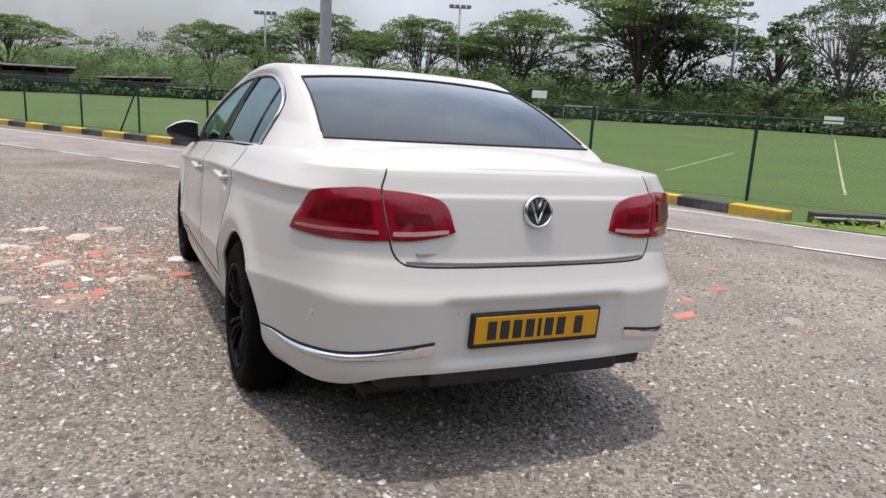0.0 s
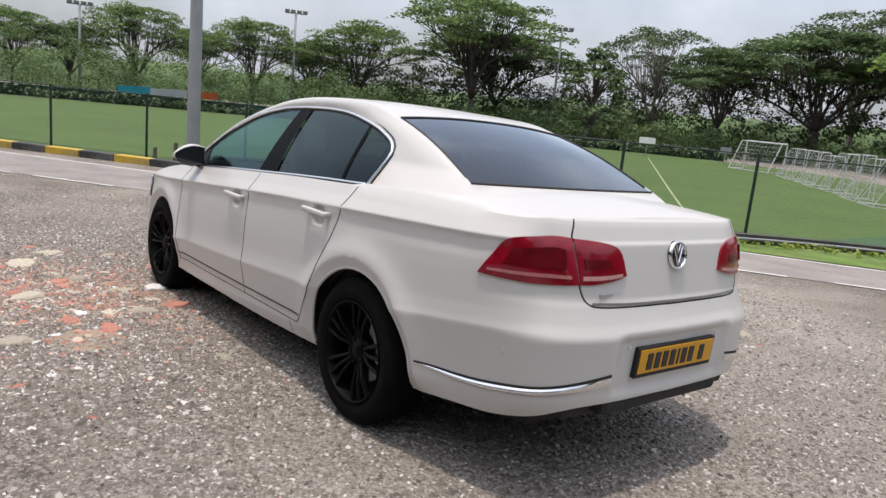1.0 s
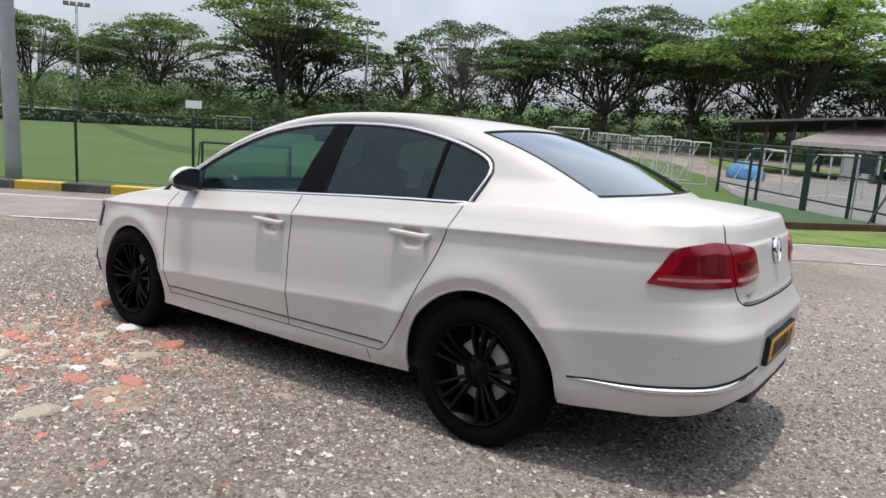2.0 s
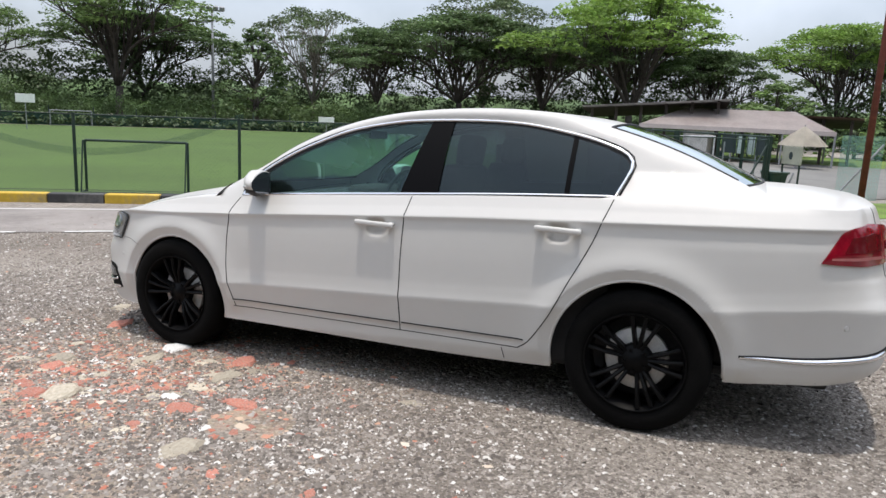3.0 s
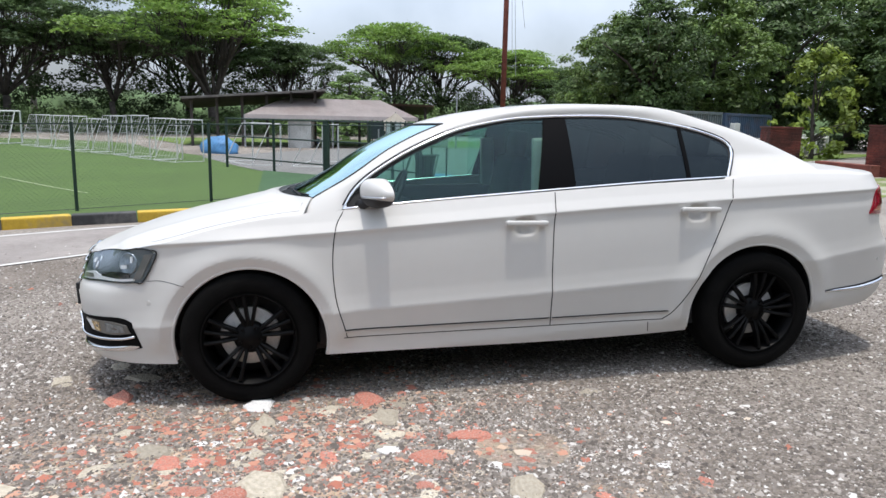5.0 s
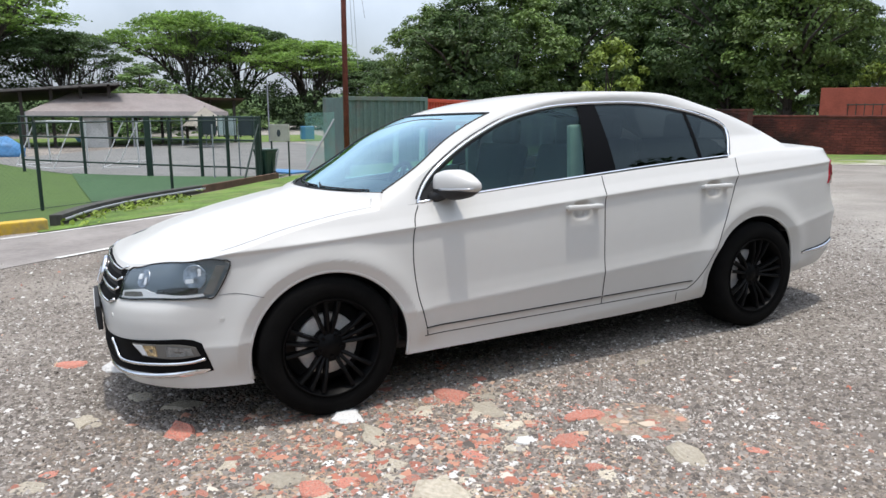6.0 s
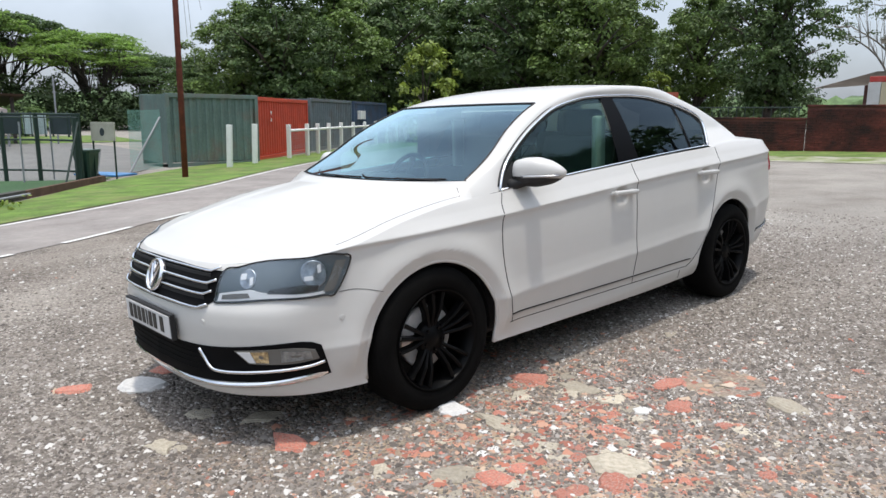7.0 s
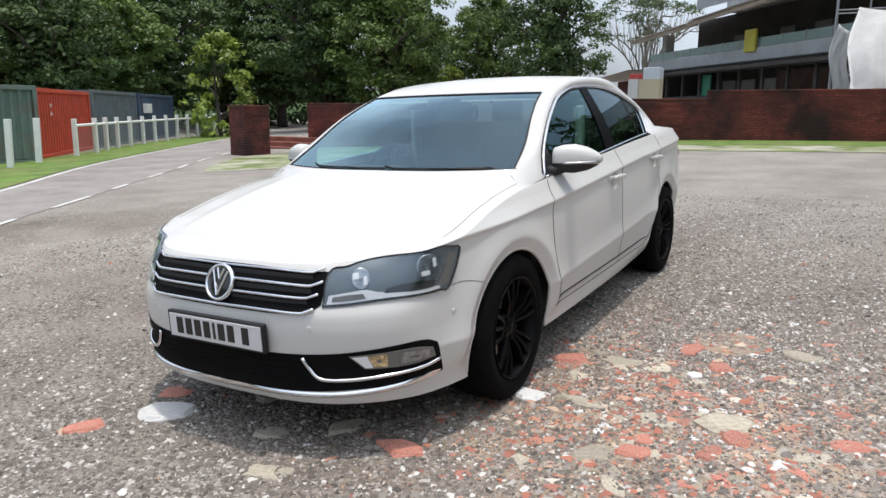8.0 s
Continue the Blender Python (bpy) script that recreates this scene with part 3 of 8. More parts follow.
# small goal frame just behind the fence
def goal(name, p0, p1, h, deep, r, material, label, back=1.0, net_=True):
    g = thing(name, label, "goal")
    a, b = at(*p0), at(*p1)
    d = (b - a).normalized()
    n_ = Vector((-d.y, d.x, 0)) * deep
    up = Vector((0, 0, h))
    for p in (a, b):
        q = bmesh.new()
        tube(q, [p, p + up], r, 8)
        part("upright", q, material, g)
        q = bmesh.new()
        tube(q, [p + up, p + up + n_ * 0.35, p + n_], r * 0.6, 6)
        tube(q, [p + n_ + Vector((0, 0, r)), p + Vector((0, 0, r))], r * 0.6, 6)
        part("side_frame", q, material, g)
    q = bmesh.new()
    tube(q, [a + up, b + up], r, 8)
    part("crossbar", q, material, g)
    q = bmesh.new()
    tube(q, [a + n_ + Vector((0, 0, r)), b + n_ + Vector((0, 0, r))], r * 0.6, 6)
    part("ground_bar", q, material, g)
    if net_:
        q = bmesh.new()
        L = (b - a).length
        for k in np.arange(0, L + 0.01, 0.25):
            tube(q, [a + d * k + up, a + d * k + up + n_ * 0.35, a + d * k + n_], 0.0055, 3)
        for k in np.linspace(0, 1, 8):
            o = up * (1 - k) + n_ * (0.35 + 0.65 * k)
            tube(q, [a + o, b + o], 0.0055, 3)
        tagged(part("net", q, material, g), kind="stuff")
    return g


goal("training_goal", (6.45, 10.75), (7.45, 9.0), 1.05, -0.30, 0.026, POST_GREEN, "small green goal frame standing behind the fence", net_=False)
goal("football_goal", (42.3, 20.6), (41.6, 17.6), 1.85, -1.3, 0.05, GOAL_WHITE, "white football goal with net on the pitch")
goal("football_goal", (31.0, 43.2), (33.2, 41.8), 1.05, 0.6, 0.03, GALV, "distant grey goal frame at the pitch edge", net_=False)
rg = random.Random(11)
shelter_line = spline([(40.0, 16.2), (35.5, 12.4), (30.0, 8.2), (26.0, 5.0)], 9)
for i in range(8):
    a, b = shelter_line[i], shelter_line[i + 1]
    m_ = a + (b - a) * rg.uniform(0.74, 0.86)
    goal("training_goal", tuple(a), tuple(m_), rg.uniform(1.55, 1.8), rg.uniform(-1.3, -0.9), 0.024, GOAL_WHITE, "white portable goal stored in a row beside the pitch")
for x, y, ln, an in ((23.5, 0.6, 3.4, -12), (24.5, 2.2, 3.0, 25)):
    u = Vector((math.cos(radians(an)), math.sin(radians(an)), 0))
    a = at(x, y)
    b = a + u * ln
    goal("training_goal", (a.x, a.y), (b.x, b.y), 1.6, 1.2, 0.032, GOAL_WHITE, "white portable goal on the court edge", net_=False)
TARP_BLUE = mat("blue_tarp", (0.06, 0.19, 0.38), 0.6, vary=0.25, scale=2)
for x, y, w, h, mt, lb in ((33.8, 5.6, 2.6, 0.7, TARP_BLUE, "blue tarpaulin over a heap beside the court"), (48.5, 1.5, 3.4, 0.5, TARP_BLUE, "blue tarpaulin heap behind the court")):
    b = bmesh.new()
    bmesh.ops.create_icosphere(b, subdivisions=3, radius=1)
    for v in b.verts:
        v.co += v.normal * 0.18 * noise.noise(v.co * 2.3)
        v.co.z = max(v.co.z, -0.25)
    bmesh.ops.scale(b, vec=(w / 2, 0.8, h), verts=b.verts)
    solid("tarpaulin_heap", b, mt, lb, "tarpaulin", pose(x, y, float(lot(x, y)) + 0.2 * h, 0, 0, 35), smooth=True)

# heavy posts of the court enclosure
enc = thing("court_frame", "dark green post-and-rail enclosure round the grey court", "fence", kind="structure")
EP = [(23.4, 4.1), (21.2, 2.3), (19.2, 0.58), (17.74, -0.71), (17.18, -1.36), (16.08, -1.98)]
for i, (x, y) in enumerate(EP):
    b = bmesh.new()
    p = at(x, y)
    w = 0.085 if i in (2, 5) else 0.045
    box(b, p + Vector((-w, -w, -0.2)), Vector((p.x + w, p.y + w, 1.26)), 0.01)
    part("post", b, POST_GREEN, enc)
for (xa, ya), (xb, yb) in zip(EP, EP[1:]):
    for z in (1.235, 0.60, -0.16):
        b = bmesh.new()
        tube(b, [(xa, ya, z), (xb, yb, z)], 0.026, 6)
        part("rail", b, POST_GREEN, enc)
# boards hung along the top rail
BOARD_DARK = mat("dark_board", (0.030, 0.042, 0.050), 0.7, vary=0.15, scale=3)
BOARD_PALE = mat("pale_board", (0.46, 0.53, 0.54), 0.6, vary=0.12, scale=4)
BOARD_TAN = mat("tan_board", (0.40, 0.385, 0.33), 0.8, vary=0.15, scale=4)


def hung_board(p, q, z0, z1, material, label):
    """A flat board between two points of the plan, on two straps."""
    p, q = Vector((*p, 0)), Vector((*q, 0))
    u = (q - p).normalized()
    out = Vector((-u.y, u.x, 0))
    turn = math.degrees(math.atan2(u.y, u.x))
    L = (q - p).length
    o = solid("sign_board", boxed((0, -0.012, 0), (L, 0.012, z1 - z0), 0.006), material, label, "sign", pose(p.x, p.y, z0, 0, 0, turn))
    for k in (0.12, 0.88):
        part("strap", boxed((L * k - 0.012, -0.02, -0.06), (L * k + 0.012, 0.02, z1 - z0 + 0.05), 0.004), POST_GREEN, o)
    return o


hung_board((18.12, -0.78), (17.74, -1.16), 0.73, 1.25, BOARD_DARK, "dark board hung on the court fence")
hung_board((17.70, -1.20), (17.48, -1.36), 0.73, 1.24, BOARD_PALE, "narrow pale board hung on the court fence")
hung_board((17.62, -1.46), (17.36, -1.64), 0.72, 1.23, BOARD_PALE, "narrow pale board hung on the court fence")
hung_board((17.24, -1.70), (16.60, -2.00), 0.73, 1.25, BOARD_DARK, "dark board hung on the court fence")
tan = solid("sign_board", boxed((0, -0.03, 0), (0.62, 0.03, 0.46), 0.008), BOARD_TAN, "tan board with a dark oval on thin legs", "sign", pose(16.14, -2.34, 0.59, 0, 0, -139.5))
b = bmesh.new()
lathe(b, [(0.0, 0.008), (0.058, 0.008), (0.062, 0.0)], 20, Matrix.Translation((0.30, 0.03, 0.22)) @ Matrix.Rotation(radians(90), 4, "Z") @ Matrix.Diagonal((1, 1, 1.6, 1)))
part("oval", b, BOARD_DARK, tan, "dark oval mark")
b = bmesh.new()
lathe(b, [(0.0, 0.008), (0.058, 0.008), (0.062, 0.0)], 20, Matrix.Translation((0.30, -0.03, 0.22)) @ Matrix.Rotation(radians(-90), 4, "Z") @ Matrix.Diagonal((1, 1, 1.6, 1)))
part("oval", b, BOARD_DARK, tan, "dark oval mark")
for k in (0.03, 0.59):
    part("leg", boxed((k - 0.015, -0.02, -1.0), (k + 0.015, 0.02, 0.44), 0.004), POST_GREEN, tan)
for x, y in ((16.8, -0.9), (17.3, -1.7)):
    b = bmesh.new()
    tube(b, [at(x, y, -0.1), at(x, y, 1.5)], 0.022, 6)
    solid("slim_pole", b, GALV, "slim pale pole standing in the turf", "pole")

# teal net wing and leaning poles beside the container
p0, p1 = at(17.6, -3.75), at(17.9, -4.75)
b = bmesh.new()
u = p1 - p0
for k in np.linspace(0, 1, 30):
    tube(b, [p0 + u * k + Vector((0, 0, 0.08)), p0 + u * k + Vector((0, 0, 1.75))], 0.004, 3)
for z in np.linspace(0.08, 1.75, 48):
    tube(b, [p0 + Vector((0, 0, z)), p1 + Vector((0, 0, z))], 0.004, 3)
solid("net_wing", b, mat("teal_thread", (0.16, 0.34, 0.29), 0.7), "translucent teal net hung on a leaning frame", "net")
for a, c in ((p0 + Vector((-0.10, 0.10, 0)), p1 + Vector((0.0, 0.0, 1.55))), (p0 + Vector((-1.2, 1.3, 0)), p0 + Vector((-1.0, 1.1, 0.75)))):
    b = bmesh.new()
    tube(b, [a, c], 0.03, 6)
    solid("leaning_pole", b, GALV, "grey pole leaning beside the net", "pole")
solid("blue_sheet", boxed((-0.7, -0.4, 0.0), (0.7, 0.4, 0.05), 0.015), TARP_BLUE, "flat blue sheet lying on the grass", "sheet", pose(17.4, -3.0, float(lot(17.4, -3.0)) + 0.03, 0, 0, 30))

# wheelie bin
def wheelie_bin(x, y, rz):
    t = thing("bin", "dark green plastic wheelie bin beside the fence", "bin", pose(x, y, float(lot(x, y)) + 0.02, 0, 0, rz) @ Matrix.Scale(0.77, 4))
    g = mat("bin_green", (0.014, 0.040, 0.030), 0.45, vary=0.15, scale=6)
    b = bmesh.new()
    rings = []
    for z, w, d in ((0.06, 0.20, 0.22), (0.10, 0.21, 0.23), (0.86, 0.29, 0.33), (0.90, 0.31, 0.35), (0.94, 0.31, 0.35)):
        rings.append([b.verts.new((sx_ * w, sy_ * d, z)) for sx_, sy_ in ((-1, -0.8), (-0.8, -1), (0.8, -1), (1, -0.8), (1, 0.8), (0.8, 1), (-0.8, 1), (-1, 0.8))])
    for r0, r1 in zip(rings, rings[1:]):
        for k in range(8):
            b.faces.new((r0[k], r0[(k + 1) % 8], r1[(k + 1) % 8], r1[k]))
    b.faces.new(rings[0][::-1])
    b.faces.new(rings[-1])
    part("body", b, g, t)
    part("lid", boxed((-0.31, -0.36, 0.945), (0.31, 0.34, 0.99), 0.02), mat("bin_lid", (0.10, 0.14, 0.12), 0.4), t, "paler lid")
    b = bmesh.new()
    tube(b, [(-0.25, -0.40, 0.93), (0.25, -0.40, 0.93)], 0.018, 8)
    part("handle", b, g, t)
    for sx_ in (-0.22, 0.22):
        part("wheel", lathe(bmesh.new(), [(0.0, -0.03), (0.09, -0.03), (0.10, 0.0), (0.09, 0.03), (0.0, 0.03)], 16, pose(sx_, -0.24, 0.08)), BLACK_PLASTIC, t)


wheelie_bin(16.25, -2.2, 40)

# lamp post and rust pole
b = bmesh.new()
p = at(3.55, 13.15)
tube(b, [p + Vector((0, 0, -0.3)), p + Vector((0, 0, 0.4)), p + Vector((0, 0, 5)), p + Vector((0, 0, 9.5))], [0.165, 0.155, 0.13, 0.10], 16)
lp = solid("lamp_post", b, GALV, "tall grey steel lamp post behind the kerb", "lamp post", smooth=True)
for an in (20, 200):
    u = Vector((math.cos(radians(an)), math.sin(radians(an)), 0))
    b = bmesh.new()
    tube(b, [p + Vector((0, 0, 9.4)), p + u * 0.9 + Vector((0, 0, 9.6))], 0.04, 8)
    part("arm", b, GALV, lp)
    b = boxed((-0.35, -0.14, -0.07), (0.35, 0.14, 0.07), 0.05, Matrix.Translation(p + u * 1.2 + Vector((0, 0, 9.62))) @ pose(0, 0, 0, 0, 0, an))
    part("lamp_head", b, GALV, lp, smooth=True)
for dx, hh in ((-0.75, 0.35), (-0.35, 0.5)):
    q = at(3.55 + dx, 13.15 - dx * 0.6)
    solid("stump", tube(bmesh.new(), [q + Vector((0, 0, -0.1)), q + Vector((0.02, 0, hh))], [0.06, 0.045], 8), mat("grey_wood", (0.12, 0.10, 0.08), 0.9, vary=0.3, scale=8), "short weathered post stump behind the kerb", "stump")
b = bmesh.new()
p = at(14.55, -4.0)
tube(b, [p + Vector((0, 0, -0.2)), p + Vector((0, 0, 8.5))], [0.075, 0.065], 12)
rp = solid("steel_pole", b, RUST, "tall rusty red steel pole beside the lane", "pole", smooth=True)
for k, (dx, dy) in enumerate(((-0.45, -0.2), (-0.30, -0.12), (-0.75, -0.3))):
    b = bmesh.new()
    tube(b, [p + Vector((dx, dy, 2.8 + 0.6 * k)), p + Vector((dx * 0.6, dy * 0.6, 5.5)), p + Vector((0, 0, 8.3))], 0.006, 4)
    part("cable", b, GALV, rp)

# floodlight masts at the far side of the pitch
def mast(brg, dist, el):
    x, y = -3.0 + dist * math.sin(radians(brg)), -3.0 + dist * math.cos(radians(brg))
    p = at(x, y)
    top = 1.45 + dist * math.tan(radians(el)) - p.z
    b = bmesh.new()
    tube(b, [p, p + Vector((0, 0, top))], [0.17, 0.10], 10)
    m_ = solid("floodlight_mast", b, GALV, "slim grey floodlight mast beyond the pitch", "mast", smooth=True)
    for dx in (-0.9, -0.3, 0.35, 0.95):
        part("floodlight", boxed((dx - 0.25, -0.2, 0.0), (dx + 0.25, 0.2, 0.38), 0.03, Matrix.Translation(p + Vector((0, 0, top - 0.05))) @ pose(0, 0, 0, 25, 0, -brg)), GALV, m_)
    part("crossarm", boxed((-1.1, -0.06, -0.06), (1.1, 0.06, 0.06), 0.01, Matrix.Translation(p + Vector((0, 0, top - 0.1))) @ pose(0, 0, 0, 0, 0, -brg)), GALV, m_)


mast(47.6, 78, 6.7)
mast(27.2, 80, 6.0)
mast(12.4, 82, 4.7)
b = bmesh.new()
p = at(42.5, -8.4)
tube(b, [p + Vector((0, 0, -0.1)), p + Vector((0, 0, 3.7))], 0.05, 6)
solid("slim_pole", b, GALV, "slim pale pole behind the court", "pole")

# containers
def container(name, c0, c1, h, color, label, deep=2.3, stains=None):
    a, b_ = at(*c0), at(*c1)
    d = b_ - a
    L = math.hypot(d.x, d.y)
    t = thing(name, label, "container", pose(a.x, a.y, min(a.z, b_.z), 0, 0, math.degrees(math.atan2(d.y, d.x))))
    m_ = mat(name + "_paint", color, 0.65, vary=0.16, scale=1.2, dirt=stains or (0.10, 0.06, 0.04), dirt_scale=1.1, dirt_amount=0.6)
    pitch_ = 0.26
    nn_ = int(L / pitch_)
    prof = []
    for k in range(nn_):
        x = k * L / nn_
        w = L / nn_
        prof += [(x, 0.0), (x + w * 0.32, 0.0), (x + w * 0.45, 0.045), (x + w * 0.87, 0.045)]
    prof.append((L, 0.0))
    for nm, yy, sg in (("front_wall", 0.05, 1), ("back_wall", deep - 0.05, -1)):
        vs = [(x, yy + sg * o, z) for x, o in prof for z in (0.15, h - 0.12)]
        fs = [(2 * k, 2 * k + 2, 2 * k + 3, 2 * k + 1) for k in range(len(prof) - 1)]
        part(nm, mesh_of(nm, vs, fs, m_), m_, t)
    for nm, xx in (("end_wall", 0.03), ("end_wall", L - 0.03)):
        part(nm, boxed((xx - 0.02, 0.04, 0.12), (xx + 0.02, deep - 0.04, h - 0.1)), m_, t)
    part("roof", boxed((0.02, 0.03, h - 0.11), (L - 0.02, deep - 0.03, h - 0.03), 0.01), m_, t)
    for z in (0.0, h - 0.13):
        for y in (0.0, deep - 0.09):
            part("rail", boxed((0.1, y, z), (L - 0.1, y + 0.09, z + 0.13), 0.012), m_, t)
    for x in (0.0, L - 0.12):
        for y in (0.0, deep - 0.12):
            part("corner_post", boxed((x, y, 0.0), (x + 0.12, y + 0.12, h), 0.012), m_, t)
    return t, L


container("container", (19.30, -5.50), (19.25, -8.62), 2.30, (0.11, 0.165, 0.145), "weathered grey-green shipping container", stains=(0.16, 0.10, 0.08))
t, L = container("red_container", (19.75, -8.80), (24.1, -13.6), 2.20, (0.52, 0.065, 0.030), "bright red-orange shipping container", stains=(0.40, 0.05, 0.03))
b = bmesh.new()
for z in (1.35, 1.62):
    f = [b.verts.new((1.45 + dx, -0.012, z + dz)) for dx, dz in ((0, 0), (0.22, 0), (0.11, 0.16 if z < 1.5 else -0.02))] if z < 1.5 else [b.verts.new((1.45 + dx, -0.012, z + dz)) for dx, dz in ((0, 0.10), (0.22, 0.10), (0.11, -0.06))]
    b.faces.new(f)
bmesh.ops.solidify(b, geom=b.faces[:], thickness=0.008)
part("stencil_mark", b, WHITE_PAINT, t, "white stencil mark")
container("grey_container", (24.3, -13.85), (27.9, -18.6), 2.31, (0.13, 0.16, 0.175), "dull grey shipping container")
t, L = container("blue_container", (28.1, -18.9), (31.6, -23.8), 2.28, (0.055, 0.095, 0.165), "dull blue shipping container with a window unit")
part("air_conditioner", boxed((0.6, -0.20, 1.35), (1.35, 0.02, 1.80), 0.02), WHITE_PAINT, t, "white window unit")

# white posts, then the white post-and-wire fence along the lane
for x, y in ((17.30, -6.55), (18.35, -7.95)):
    p = at(x, y)
    solid("white_post", boxed((-0.075, -0.06, -0.2), (0.075, 0.06, 1.28), 0.012), WHITE_PAINT, "weathered white concrete post beside the lane", "post", pose(p.x, p.y, p.z, 0, rg.uniform(-3, 3), 35), "white posts")
wfence = thing("white_fence", "white concrete post fence with one top rail along the lane", "fence", kind="structure")
wl_ = spline([(20.0, -10.2), (21.0, -11.65), (22.75, -13.55), (25.0, -16.6), (27.7, -20.7), (32.0, -27.7)], 14)
for i, q in enumerate(wl_):
    p = at(*q)
    o = part("post", boxed((-0.07, -0.06, -0.2), (0.07, 0.06, 1.22), 0.012), WHITE_PAINT, wfence)
    o.matrix_basis = pose(p.x, p.y, p.z, 0, 0, 35)
for a, b_ in zip(wl_, wl_[1:]):
    b = bmesh.new()
    tube(b, [at(*a, 1.0), at(*b_, 1.0)], 0.045, 6)
    part("rail", b, WHITE_PAINT, wfence)
    b = bmesh.new()
    for hh in np.arange(0.1, 0.98, 0.085):
        tube(b, [at(*a, hh), at(*b_, hh)], 0.0035, 3)
    d = b_ - a
    for k in np.arange(0, 1, 0.05):
        q = a + d * k
        tube(b, [at(*q, 0.05), at(*q, 0.98)], 0.0035, 3)
    tagged(part("wire_mesh", b, GALV, wfence), kind="stuff")

# tent roof over the far court, sheds behind
TENT = mat("pinkish_sheet", (0.46, 0.405, 0.385), 0.7, vary=0.10, scale=0.7, dirt=(0.30, 0.22, 0.20), dirt_scale=0.5, dirt_amount=0.5)
tent = thing("marquee", "long low marquee with a faded pinkish roof", "marquee")
x0, x1, y0, y1 = 40.4, 46.6, -5.5, 4.9
b = bmesh.new()
zr, ze = 2.48, 1.40
rv = [b.verts.new(v) for v in ((x0, y0, ze), (x0, y1, ze), (x1, y1, ze), (x1, y0, ze), ((x0 + x1) / 2, y0 + 2.0, zr), ((x0 + x1) / 2, y1 - 2.2, zr))]
for f in ((0, 1, 5, 4), (1, 2, 5), (2, 3, 4, 5), (3, 0, 4)):
    b.faces.new([rv[k] for k in f])
bmesh.ops.solidify(b, geom=b.faces[:], thickness=0.06)
part("roof", b, TENT, tent)
part("valance", boxed((x0 - 0.03, y0, ze - 0.22), (x0 + 0.03, y1, ze + 0.02)), TENT, tent)
part("valance", boxed((x0, y0 - 0.03, ze - 0.22), (x1, y0 + 0.03, ze + 0.02)), TENT, tent)
for y in np.linspace(y0, y1, 5):
    for x in (x0 + 0.1, x1 - 0.1):
        b = bmesh.new()
        tube(b, [at(x, y, -0.1), (x, y, ze)], 0.06, 6)
        part("leg", b, GALV, tent)
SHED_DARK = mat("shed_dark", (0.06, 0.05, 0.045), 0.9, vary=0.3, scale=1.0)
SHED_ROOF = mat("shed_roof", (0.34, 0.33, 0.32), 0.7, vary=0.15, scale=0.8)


PARASOL = mat("parasol_cloth", (0.50, 0.46, 0.39), 0.8, vary=0.1, scale=3)
par = thing("parasol", "open tan parasol standing on the court", "parasol", m=pose(38.0, -3.85, float(lot(38.0, -3.85)) + 0.02))
b = bmesh.new()
tip_ = b.verts.new((0, 0, 2.20))
mid_ = [b.verts.new((0.68 * math.cos(k * math.pi / 4), 0.68 * math.sin(k * math.pi / 4), 1.72)) for k in range(8)]
rim_ = [b.verts.new((1.22 * math.cos(k * math.pi / 4), 1.22 * math.sin(k * math.pi / 4), 1.18)) for k in range(8)]
for k in range(8):
    b.faces.new((tip_, mid_[k], mid_[(k + 1) % 8]))
    b.faces.new((mid_[k], rim_[k], rim_[(k + 1) % 8], mid_[(k + 1) % 8]))
bmesh.ops.solidify(b, geom=b.faces[:], thickness=0.02)
part("canopy", b, PARASOL, par)
b = bmesh.new()
tube(b, [(0, 0, 0), (0, 0, 2.26)], 0.03, 8)
part("pole", b, GALV, par)
part("base", boxed((-0.3, -0.3, 0), (0.3, 0.3, 0.10), 0.02), SHED_ROOF, par)


